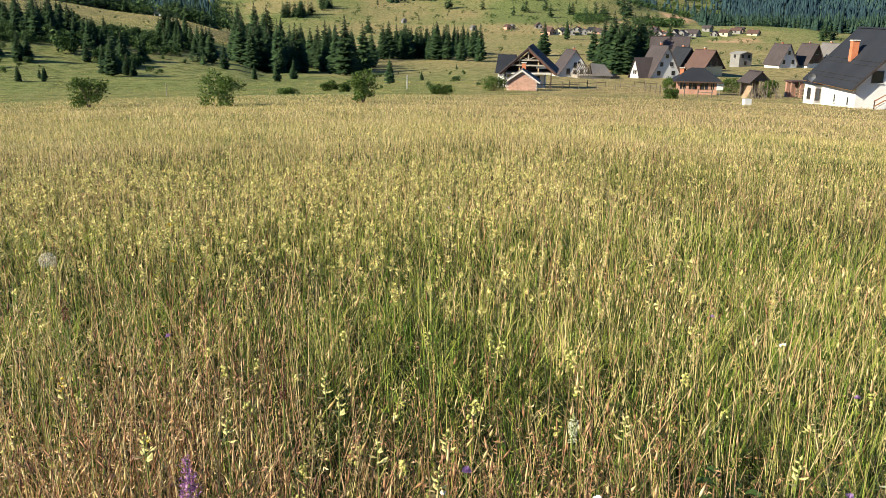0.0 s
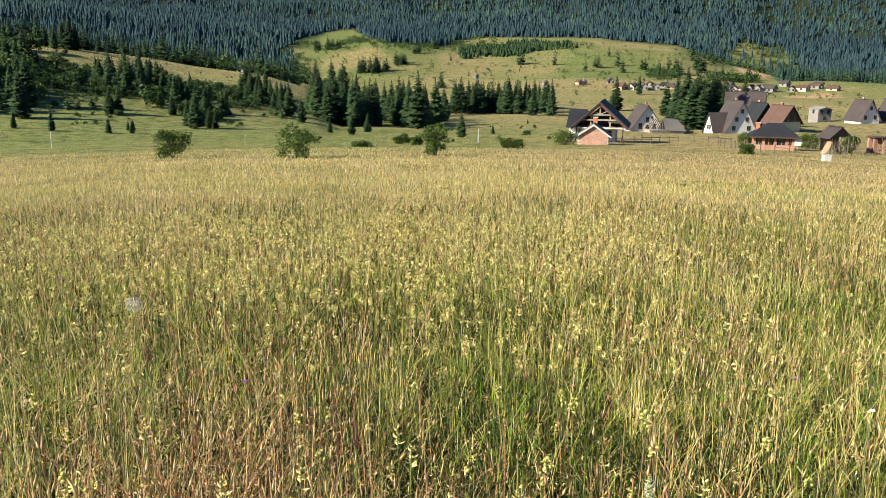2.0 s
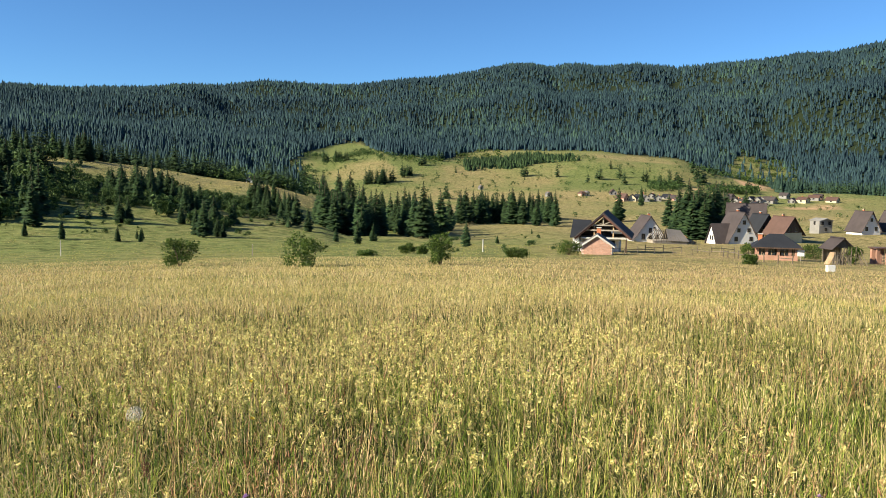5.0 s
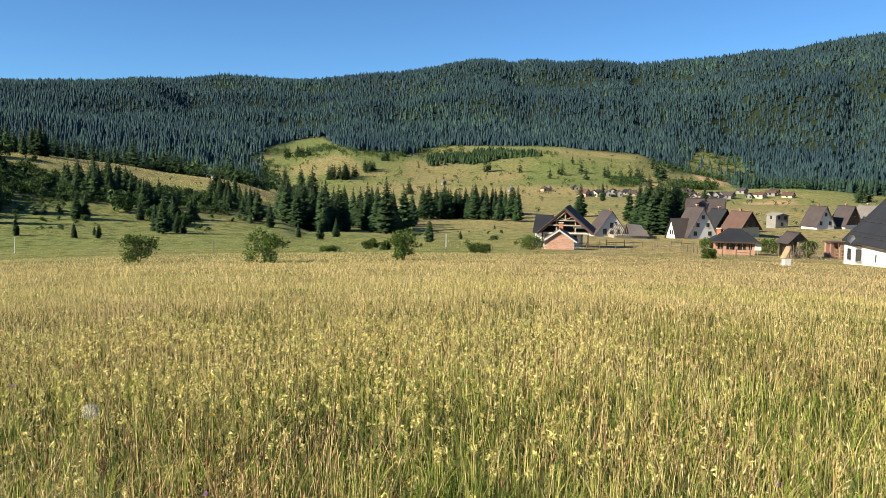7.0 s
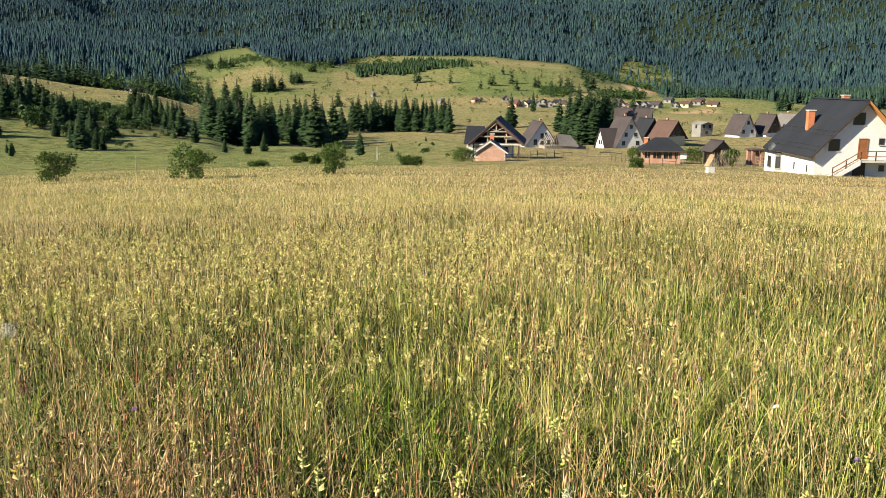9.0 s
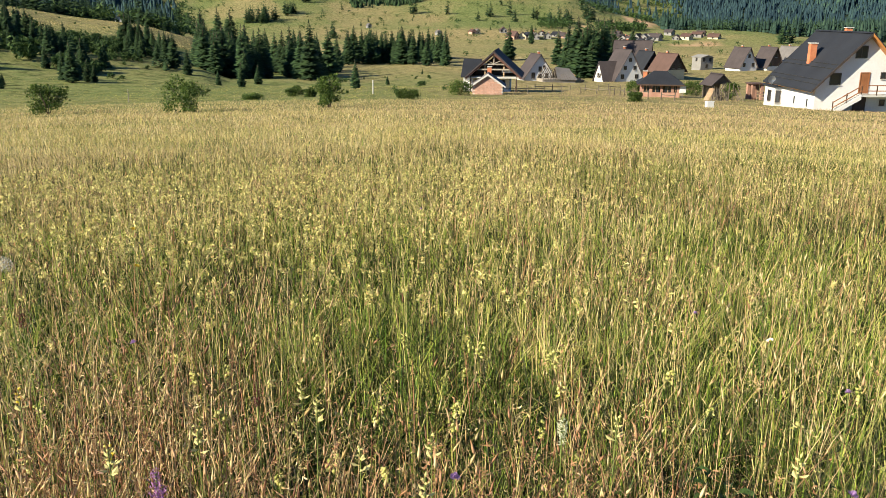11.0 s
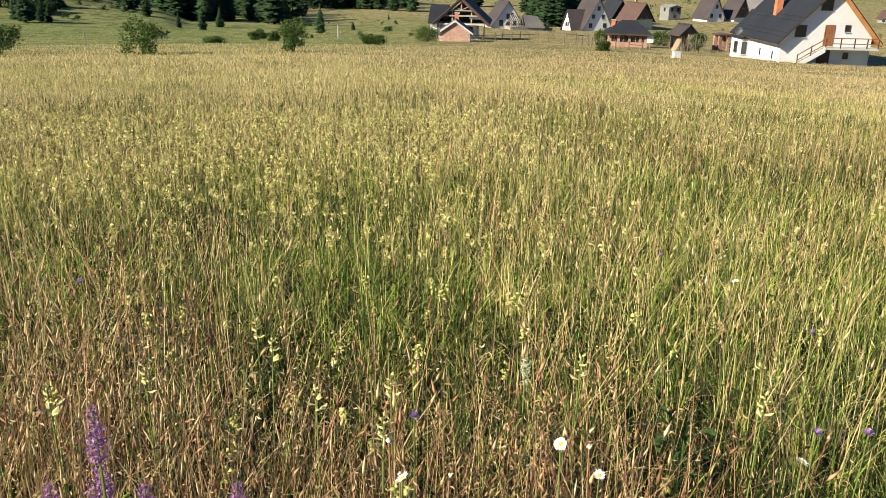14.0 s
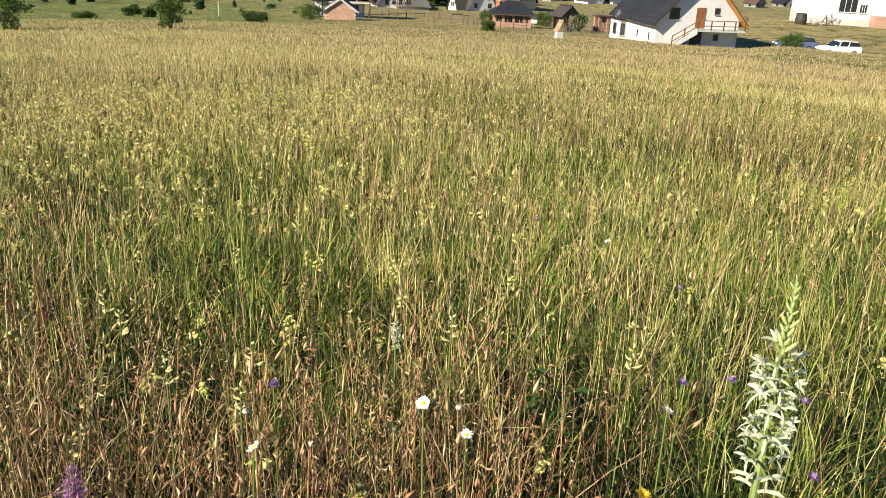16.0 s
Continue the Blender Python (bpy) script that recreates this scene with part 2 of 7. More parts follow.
M_PLASTER_YELLOW = surface("pale_yellow_plaster", (0.44, 0.38, 0.25), (0.54, 0.48, 0.34), 6, 0.4, 0.85, 0.15, 0.01)
M_ROOF_DARK = surface("anthracite_sheet_roof", (0.013, 0.015, 0.020), (0.024, 0.027, 0.034), 5, 0.3, 0.8, 0.1, 0.01, gloss=0.2)
M_ROOF_BROWN = surface("dark_brown_roof", (0.032, 0.025, 0.026), (0.060, 0.048, 0.048), 5, 0.4, 0.85, 0.2, 0.02)
M_ROOF_RUST = surface("rust_brown_roof", (0.062, 0.034, 0.027), (0.10, 0.057, 0.045), 5, 0.4, 0.7, 0.2, 0.02)
M_ROOF_GREY = surface("weathered_grey_roof", (0.085, 0.078, 0.074), (0.15, 0.14, 0.135), 5, 0.4, 0.75, 0.2, 0.02)
M_BRICK = surface("hollow_brick", (0.34, 0.19, 0.135), (0.50, 0.31, 0.24), 9, 0.8, 0.9, 0.3, 0.01, spread=0.16)
M_MORTAR = surface("pale_mortar", (0.42, 0.37, 0.31), (0.56, 0.50, 0.43), 12, 1.0, 0.95, 0.3, 0.01)
M_CHIMNEY = surface("orange_clinker_brick", (0.36, 0.11, 0.05), (0.50, 0.19, 0.09), 12, 1.5, 0.85, 0.3, 0.01)
M_BRICK_RED = surface("red_brick", (0.22, 0.115, 0.08), (0.36, 0.21, 0.155), 9, 0.8, 0.9, 0.3, 0.01, spread=0.2)
M_WOOD_VERGE = surface("red_brown_stained_wood", (0.070, 0.028, 0.020), (0.15, 0.066, 0.046), 8, 1.2, 0.6, 0.2, 0.005, stretch=(1, 1, 0.15))
M_WOOD_OLD = surface("old_brown_grey_wood", (0.070, 0.056, 0.042), (0.17, 0.14, 0.105), 9, 1.2, 0.9, 0.4, 0.008, stretch=(1, 1, 0.12), spread=0.25)
M_WOOD_ORANGE = surface("varnished_orange_wood", (0.34, 0.13, 0.035), (0.50, 0.22, 0.06), 7, 1.0, 0.5, 0.2, 0.005, stretch=(1, 1, 0.15), spread=0.12)
M_WOOD_DOOR = surface("brown_varnished_wood", (0.17, 0.065, 0.025), (0.28, 0.12, 0.05), 7, 1.0, 0.5, 0.2, 0.005, stretch=(1, 1, 0.15))
M_WOOD_RAW = surface("raw_timber", (0.26, 0.17, 0.10), (0.46, 0.33, 0.20), 8, 1.2, 0.85, 0.3, 0.006, stretch=(1, 1, 0.15), spread=0.2)
M_WOOD_GREY = surface("weathered_grey_wood", (0.17, 0.145, 0.115), (0.34, 0.30, 0.25), 9, 1.2, 0.9, 0.4, 0.008, stretch=(1, 1, 0.12), spread=0.25)
M_WOOD_DARK = surface("dark_stained_wood", (0.030, 0.018, 0.012), (0.080, 0.048, 0.032), 8, 1.2, 0.6, 0.2, 0.005, stretch=(1, 1, 0.15))
M_CONCRETE = surface("concrete", (0.36, 0.35, 0.32), (0.52, 0.51, 0.47), 7, 0.6, 0.9, 0.3, 0.01)
M_FRAME_DARK = surface("dark_window_frame", (0.035, 0.026, 0.022), (0.060, 0.046, 0.040), 10, 2, 0.4, 0.05, 0.002)
M_FRAME_WHITE = surface("white_window_frame", (0.56, 0.56, 0.54), (0.66, 0.66, 0.64), 10, 2, 0.4, 0.05, 0.002)
M_GLASS = glass_material("window_glass", (0.018, 0.022, 0.028))
M_METAL = surface("grey_metal", (0.30, 0.31, 0.32), (0.42, 0.43, 0.44), 20, 2, 0.4, 0.05, 0.002, metal=0.8)
M_CAR_BLUE = surface("blue_grey_car_paint", (0.075, 0.105, 0.17), (0.095, 0.13, 0.20), 30, 2, 0.25, 0.02, 0.001)
M_CAR_WHITE = surface("silver_white_car_paint", (0.66, 0.67, 0.68), (0.75, 0.76, 0.77), 30, 2, 0.25, 0.02, 0.001)
M_RUBBER = surface("black_rubber", (0.015, 0.015, 0.015), (0.03, 0.03, 0.03), 30, 2, 0.8, 0.1, 0.002)


# ---- mesh helpers ----
class Geo:
    """Collects corners and faces of one mesh."""

    def __init__(self):
        self.v, self.f = [], []

    def add(self, verts, faces):
        n = len(self.v)
        self.v += [tuple(p) for p in verts]
        self.f += [tuple(i + n for i in f) for f in faces]
        return self

    def box(self, x0, y0, z0, x1, y1, z1, m=None):
        p = [Vector((x, y, z)) for z in (z0, z1) for y in (y0, y1) for x in (x0, x1)]
        if m is not None:
            p = [m @ q for q in p]
        return self.add(p, [(0, 2, 3, 1), (4, 5, 7, 6), (0, 1, 5, 4), (2, 6, 7, 3), (0, 4, 6, 2), (1, 3, 7, 5)])

    def beam(self, a, b, w, h=None):
        """A squared bar from a to b."""
        a, b = Vector(a), Vector(b)
        h = h or w
        t = (b - a).normalized()
        s = t.cross(Vector((0, 0, 1)))
        s = s.normalized() if s.length > 1e-4 else Vector((1, 0, 0))
        u = s.cross(t)
        p = [q + s * i * w / 2 + u * j * h / 2 for q in (a, b) for i, j in ((-1, -1), (1, -1), (1, 1), (-1, 1))]
        return self.add(p, [(3, 2, 1, 0), (4, 5, 6, 7), (0, 1, 5, 4), (1, 2, 6, 5), (2, 3, 7, 6), (3, 0, 4, 7)])

    def tube(self, pts, radii, n=6, cap=True):
        """A round limb through points with a radius at each."""
        pts = [Vector(p) for p in pts]
        rings = []
        for i, (p, r) in enumerate(zip(pts, radii)):
            t = (pts[min(i + 1, len(pts) - 1)] - pts[max(i - 1, 0)]).normalized()
            s = t.cross(Vector((0.31, 0.95, 0.05))).normalized()
            u = t.cross(s)
            rings.append([p + (s * math.cos(6.2832 * k / n) + u * math.sin(6.2832 * k / n)) * r for k in range(n)])
        faces = [(i * n + k, i * n + (k + 1) % n, (i + 1) * n + (k + 1) % n, (i + 1) * n + k) for i in range(len(pts) - 1) for k in range(n)]
        if cap:
            faces += [tuple(range(n))[::-1], tuple((len(pts) - 1) * n + k for k in range(n))]
        return self.add([q for r in rings for q in r], faces)

    def prism(self, poly, axis, a, b):
        """A flat polygon given by two coordinates, drawn out along the axis from a to b."""
        def at(p, c):
            return {"x": (c, p[0], p[1]), "y": (p[0], c, p[1]), "z": (p[0], p[1], c)}[axis]
        n = len(poly)
        v = [at(p, a) for p in poly] + [at(p, b) for p in poly]
        return self.add(v, [tuple(range(n))[::-1], tuple(range(n, 2 * n))] + [(i, (i + 1) % n, n + (i + 1) % n, n + i) for i in range(n)])

    def mesh(self, name, smooth_faces=False):
        me = bpy.data.meshes.new(name)
        me.from_pydata(self.v, [], self.f)
        bm = bmesh.new()
        bm.from_mesh(me)
        bmesh.ops.recalc_face_normals(bm, faces=bm.faces)
        bm.to_mesh(me)
        bm.free()
        if smooth_faces:
            me.shade_smooth()
        return me


def part(name, geo, material, parent, label="", m=None):
    """One mesh object under a thing or a part."""
    ob = new(name, geo.mesh(name) if isinstance(geo, Geo) else geo)
    if not ob.data.materials:
        ob.data.materials.append(material)
    ob.parent = parent
    if m is not None:
        ob.matrix_basis = m
    return tagged(ob, label)


def thing(name, at, turn, label, category, group="", kind=""):
    ob = new(name)
    ob.empty_display_size = 0.2
    ob.matrix_basis = Matrix.Translation(at) @ Matrix.Rotation(radians(turn), 4, "Z")
    return tagged(ob, label, category, group, kind)


def quick_mesh(name, verts, quads=None, tris=None, material=None, smooth_faces=False):
    """A large mesh straight from arrays."""
    me = bpy.data.meshes.new(name)
    loops, counts = [], []
    if quads is not None and len(quads):
        loops.append(np.asarray(quads, np.int32).ravel())
        counts.append(np.full(len(quads), 4, np.int32))
    if tris is not None and len(tris):
        loops.append(np.asarray(tris, np.int32).ravel())
        counts.append(np.full(len(tris), 3, np.int32))
    loops, counts = np.concatenate(loops), np.concatenate(counts)
    me.vertices.add(len(verts))
    me.vertices.foreach_set("co", np.asarray(verts, np.float32).ravel())
    me.loops.add(len(loops))
    me.loops.foreach_set("vertex_index", loops)
    me.polygons.add(len(counts))
    me.polygons.foreach_set("loop_start", np.concatenate([[0], np.cumsum(counts)[:-1]]).astype(np.int32))
    me.update(calc_edges=True)
    if smooth_faces:
        me.shade_smooth()
    if material:
        me.materials.append(material)
    return me


def scatter(verts, tris, x, y, z, wide, tall, turn, lean=None):
    """Copies of one small shape, each with its own place, width, height and turn, joined: corners and triangles."""
    verts, tris = np.asarray(verts, float), np.asarray(tris, int)
    c, s = np.cos(turn)[:, None], np.sin(turn)[:, None]
    vx, vy, vz = verts[:, 0] * wide[:, None], verts[:, 1] * wide[:, None], verts[:, 2] * tall[:, None]
    px, py = vx * c - vy * s, vx * s + vy * c
    if lean is not None:
        px, py = px + lean[0][:, None] * vz, py + lean[1][:, None] * vz
    out_v = np.stack([px + x[:, None], py + y[:, None], vz + z[:, None]], -1).reshape(-1, 3)
    out_t = (tris[None] + (np.arange(len(x)) * len(verts))[:, None, None]).reshape(-1, 3)
    return out_v, out_t


def joined(chunks):
    vs, ts, n = [], [], 0
    for v, t in chunks:
        vs.append(v)
        ts.append(t + n)
        n += len(v)
    return np.concatenate(vs), np.concatenate(ts)


rng = np.random.default_rng(7)


# ---- ground and woods ----
def woods(x, y):
    """How wooded the land is, 0 to 1."""
    d, az = np.hypot(x, y), np.degrees(np.arctan2(x, y))
    jag = 60 * wave(x, y, 190, 1.0) + 35 * wave(x, y, 60, 2.0)
    edge = np.interp(az, (-60, -24, -22.5, -21.4, -20.2, -18.9, -17.8, -16.5, -16.1, -15.5, -14.4, -11.3, -10.4, -9.7, -8.5, -6.5, -2.6, 1.2, 5.0, 7.5, 9.6, 10.6, 11.0, 12, 20, 40),
                     (900, 830, 840, 900, 1060, 1250, 1310, 1290, 1190, 1020, 930, 935, 1000, 1070, 1150, 1170, 1170, 1135, 1120, 1020, 990, 960, 905, 800, 740, 700))
    v = smooth(-15, 15, d + jag * np.interp(az, (-30, -20, 5, 12), (0.3, 0.2, 0.2, 0.5)) - edge)
    v = v * (1 - 0.93 * smooth(1.0, 0.8, np.hypot((az - 10.2) / 2.7, (d - 1150) / 210) + 0.2 * wave(x, y, 90, 2.0)))
    belt = smooth(348, 360, d + 10 * wave(x, y, 40, 2.0)) * smooth(-20.5, -22.5, az + 0.8 * wave(x, y, 60, 1.0))
    return np.maximum(v, belt * (1 - (np.abs(az + 24.2) < 0.4) * (d < 480)))


def heath_shade(x, y):
    """Bracken and juniper on the face of the spur, with tree shade painted into the dark."""
    d, az = np.hypot(x, y), np.degrees(np.arctan2(x, y))
    v = 0.62 + 0.9 * wave(x, y, 46, 2.0) + 0.6 * wave(x, y, 17, 6.0)
    return 0.72 * np.clip(v, 0, 1) * smooth(205, 235, d) * smooth(288, 268, d) * smooth(-19, -22, az)


def dryness(x, y):
    d, az = np.hypot(x, y), np.degrees(np.arctan2(x, y))
    v = 0.42 + 0.3 * smooth(40, 70, d)
    jag = 4 * wave(x, y, 20, 3.0) + 2 * wave(x, y, 7, 5.0)

    def lay(v, tone, mask):
        return v + (tone - v) * mask
    left = smooth(-1, -6, az + 0.3 * jag)
    v = lay(v, 0.25, smooth(74, 82, d + jag) * left)
    v = lay(v, 0.16, smooth(125, 150, d + jag) * smooth(-10, -16, az + 0.3 * jag))
    v = lay(v, 0.95, smooth(95, 125, d + jag) * smooth(-3, 2, az))
    v = lay(v, 0.78 + 0.3 * wave(x, y, 120, 9.0), smooth(210, 240, d + jag) * smooth(-15, -12, az))
    v = lay(v, 0.55, smooth(276, 290, d + jag) * smooth(-14, -18, az))
    v = lay(v, 0.34 + 0.2 * wave(x, y, 240, 4.0) + 0.25 * wave(x, y, 85, 8.0), smooth(520, 600, d))
    # mown strips and green swards of the far pastures: bearing, distance, half extents, tone
    for a, r, da, dr, tone in ((-16.5, 812, 2.7, 62, 0.8), (-8.8, 765, 2.6, 72, 0.75), (2.6, 1010, 3.3, 95, 1.0), (-5, 625, 10, 52, 0.95), (-4.6, 745, 1.8, 48, 0.75), (1.0, 785, 4.2, 90, -0.1), (-18.0, 1070, 3.2, 230, -0.2), (-13, 880, 2.6, 50, -0.2), (10.3, 1130, 3, 190, 0.15)):
        v = lay(v, tone, smooth(1.0, 0.8, np.hypot((az - a) / da, (d - r) / dr) + 0.12 * wave(x, y, 60, a) + 0.05 * wave(x, y, 19, r)))
    return v


def bareness(x, y):
    d, az = np.hypot(x, y), np.degrees(np.arctan2(x, y))
    v = smooth(1.0, 0.6, np.hypot((az - 10.05) / 1.05, (d - 905) / 48) + 0.3 * wave(x, y, 40, 6))
    v = np.maximum(v, 0.9 * smooth(8, 4, np.abs(d - np.interp(az, (5.4, 7.0, 8.8, 9.2), (714, 777, 890, 960)))) * smooth(5.2, 5.6, az) * smooth(9.3, 9.0, az))
    v = np.maximum(v, 0.8 * smooth(1.0, 0.7, np.hypot((az - 13.4) / 1.9, (d - 598) / 34) + 0.3 * wave(x, y, 30, 2)))
    return np.maximum(v, 0.5 * smooth(3.5, 2.0, np.abs(d - 118 - 20 * smooth(2, 14, az))) * smooth(2, 6, az) * smooth(20, 15, az) * 0.4)


def build_ground():
    azs = np.concatenate([np.arange(-180, -50, 5.0), np.arange(-50, 50, 0.45), np.arange(50, 180, 5.0)])
    ds = np.concatenate([[0.0], np.geomspace(0.6, 4700, 210)])
    A, D = np.meshgrid(np.radians(azs), ds, indexing="ij")
    x, y = D * np.sin(A), D * np.cos(A)
    z = height(x, y)
    na, nd = A.shape
    idx = np.arange(na * nd).reshape(na, nd)
    nxt = np.roll(idx, -1, axis=0)
    quads = np.stack([idx[:, :-1], idx[:, 1:], nxt[:, 1:], nxt[:, :-1]], -1).reshape(-1, 4)
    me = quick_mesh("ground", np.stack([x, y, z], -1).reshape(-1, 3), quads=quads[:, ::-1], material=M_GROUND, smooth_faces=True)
    # close in, wood paints the shade under the sward onto the soil
    for name, v in (("wood", np.maximum(np.maximum(woods(x, y), heath_shade(x, y)), 0.85 * smooth(19, 11, np.hypot(x, y)))), ("dry", dryness(x, y)), ("bare", bareness(x, y))):
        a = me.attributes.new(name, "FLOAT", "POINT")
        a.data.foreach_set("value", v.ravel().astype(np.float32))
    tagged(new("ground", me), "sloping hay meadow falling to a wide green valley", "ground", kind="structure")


def cone_tree(tiers, sides, seed):
    """A small conifer of unit height and unit radius: stacked ragged skirts."""
    r = np.random.default_rng(seed)
    v, t = [], []
    for k in range(tiers):
        z0, z1 = 0.06 + 0.86 * k / tiers, 0.06 + 0.94 * min(1.0, (k + 1.75) / tiers)
        rad = (1 - 0.92 * k / tiers) * 0.95
        n = len(v)
        for i in range(sides):
            a = 6.2832 * (i + 0.5 * (k % 2)) / sides + r.uniform(-0.2, 0.2)
            q = rad * r.uniform(0.65, 1.1) * (1.0 if sides < 8 or i % 2 else 0.62)
            v.append((q * math.cos(a), q * math.sin(a), z0 + r.uniform(-0.04, 0.02)))
        v.append((r.uniform(-0.04, 0.04), r.uniform(-0.04, 0.04), z1))
        t += [(n + i, n + (i + 1) % sides, n + sides) for i in range(sides)]
    return v, t


def leaf_clump(count, seed, size=0.15):
    """An uneven crown of loose leaf faces, unit radius, standing on z = 0."""
    r = np.random.default_rng(seed)
    lobes = [(r.uniform(-0.55, 0.55), r.uniform(-0.55, 0.55), r.uniform(0.35, 1.25), r.uniform(0.3, 0.55)) for _ in range(9)]
    v, t = [], []
    for i in range(count):
        cx, cy, cz, cr = lobes[i % 9]
        q = Vector(r.normal(size=3)).normalized() * cr * r.uniform(0.6, 1.05)
        c = Vector((cx + q.x, cy + q.y, max(0.02, cz + q.z * 0.8)))
        a = Vector(r.normal(size=3)).normalized() * size * r.uniform(0.6, 1.3)
        b = a.cross(Vector(r.normal(size=3))).normalized() * size * r.uniform(0.5, 0.9)
        n = len(v)
        v += [tuple(c - a), tuple(c + b), tuple(c + a)]
        t.append((n, n + 1, n + 2))
    return v, t


def build_forest():
    """All the wooded slopes as one mass of conifers."""
    chunks, fore = [], []
    # (nearest, farthest, spacing, tiers, sides)
    for lo, hi, gap, tiers, sides in ((425, 620, 5.0, 6, 7), (620, 1000, 5.4, 4, 6), (1000, 1420, 6.0, 2, 5), (1420, 2000, 7.6, 2, 4), (2000, 2720, 10.4, 1, 4)):
        n = int(radians(88) * 0.5 * (hi * hi - lo * lo) / gap ** 2)
        d = np.sqrt(rng.uniform(lo * lo, hi * hi, n))
        az = np.radians(rng.uniform(-46, 42, n))
        x, y = d * np.sin(az), d * np.cos(az)
        keep = rng.uniform(size=n) < woods(x, y)
        x, y = x[keep], y[keep]
        n = len(x)
        tall = rng.normal(11.0, 3.0, n).clip(5, 19) * (1 + 0.18 * wave(x, y, 170, 8.0))
        for s in range(6):
            q = (np.arange(n) % 3 == s % 3) & ((x > 0.12 * y) == (s < 3))
            v, t = cone_tree(tiers, sides, 20 + s)
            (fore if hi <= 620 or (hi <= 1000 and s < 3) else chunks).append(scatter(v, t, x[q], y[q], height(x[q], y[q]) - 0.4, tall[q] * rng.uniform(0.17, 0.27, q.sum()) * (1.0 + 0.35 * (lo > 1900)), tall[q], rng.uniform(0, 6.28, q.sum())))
    # a young plantation on the far pasture
    n = 2200
    d, az = rng.uniform(825, 1070, n), rng.uniform(-9.5, -1.2, n)
    x, y = d * np.sin(np.radians(az)), d * np.cos(np.radians(az))
    jag = 14 * wave(x, y, 60, 3.0)
    q = (d + jag > np.interp(az, (-9.3, -6.5, -4.2, -1.3), (832, 840, 882, 900))) & (d + jag < np.interp(az, (-9.3, -8.0, -6.0, -4.2, -2.6, -1.3), (930, 985, 1050, 1050, 960, 905)))
    q &= rng.uniform(size=n) < 0.85 + 0.5 * wave(x, y, 90, 5.0) - 0.35 * smooth(-5, -2, az)
    x, y = x[q], y[q]
    v, t = cone_tree(3, 6, 29)
    tall = rng.uniform(4, 8, len(x))
    v, t = scatter(v, t, x, y, height(x, y) - 0.2, tall * 0.32, tall, rng.uniform(0, 6.28, len(x)))
    tagged(new("plantation", quick_mesh("plantation", v, tris=t, material=M_SPRUCE)), "young spruce plantation on the far pasture", "trees", kind="stuff")
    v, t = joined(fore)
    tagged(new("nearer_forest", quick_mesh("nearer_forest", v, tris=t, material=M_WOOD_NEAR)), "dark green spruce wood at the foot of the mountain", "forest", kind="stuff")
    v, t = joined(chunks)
    tagged(new("spruce_forest", quick_mesh("spruce_forest", v, tris=t, material=M_FOREST)), "dense dark spruce forest covering the mountain slopes, tinted blue for haze", "forest", kind="stuff")


def boughs(seed, tiers, around):
    """The crown of a spruce of unit height: many short drooping boughs in ragged whorls."""
    r = np.random.default_rng(seed)
    v, t = [], []
    for k in range(tiers):
        f = k / (tiers - 1)
        z = 0.05 + 0.92 * f
        reach = (0.165 * (1 - f) ** 0.8 * (0.72 + 0.28 * min(1.0, f / 0.12)) + 0.010) * r.uniform(0.85, 1.1)
        for i in range(max(4, int(around * (1 - 0.55 * f)))):
            a = r.uniform(0, 6.283)
            q = reach * r.uniform(0.55, 1.2)
            droop = q * r.uniform(0.15, 0.55)
            lift = q * r.uniform(0.15, 0.4)
            w = q * r.uniform(0.20, 0.34) * (26 / tiers) ** 0.5
            ca, sa = math.cos(a), math.sin(a)
            zz = z + r.uniform(-0.02, 0.02)

            def at(along, side, up):
                return (ca * along - sa * side, sa * along + ca * side, zz + up)
            n = len(v)
            v += [at(q * 0.05, 0, lift), at(q * 0.6, w, -droop * 0.7), at(q, 0, -droop * 0.35), at(q * 0.6, -w, -droop * 0.7)]
            t += [(n, n + 1, n + 2), (n, n + 2, n + 3)]
    n = len(v)
    v += [(0.010, 0, 0.94), (-0.007, 0.008, 0.94), (-0.007, -0.008, 0.94), (0, 0, 1.0)]
    t += [(n, n + 1, n + 3), (n + 1, n + 2, n + 3), (n + 2, n, n + 3)]
    return v, t


def spruce_mass(name, x, y, tall, fat, tiers, around, label):
    """Many spruces as one mass, of four shapes."""
    chunks = []
    for s in range(4):
        q = np.arange(len(x)) % 4 == s
        v, t = boughs(70 + s, tiers, around)
        chunks.append(scatter(v, t, x[q], y[q], height(x[q], y[q]) - 0.3, tall[q] * fat * rng.uniform(0.85, 1.25, q.sum()), tall[q], rng.uniform(0, 6.28, q.sum())))
    v, t = joined(chunks)
    tagged(new(name, quick_mesh(name, v, tris=t, material=M_SPRUCE)), label, "trees", kind="stuff")


def build_belt():
    """The edge of the wood behind the crest of the spur."""
    n = int(radians(25) * 0.5 * (425 ** 2 - 340 ** 2) / 4.5 ** 2)
    d, az = np.sqrt(rng.uniform(340 ** 2, 425 ** 2, n)), np.radians(rng.uniform(-46, -21, n))
    x, y = d * np.sin(az), d * np.cos(az)
    q = rng.uniform(size=n) < woods(x, y)
    x, y = x[q], y[q]
    spruce_mass("spruce_belt", x, y, rng.normal(9.6, 2.4, len(x)).clip(4, 15), 1.35, 10, 8, "dark spruces at the forest edge behind the grassy crest")


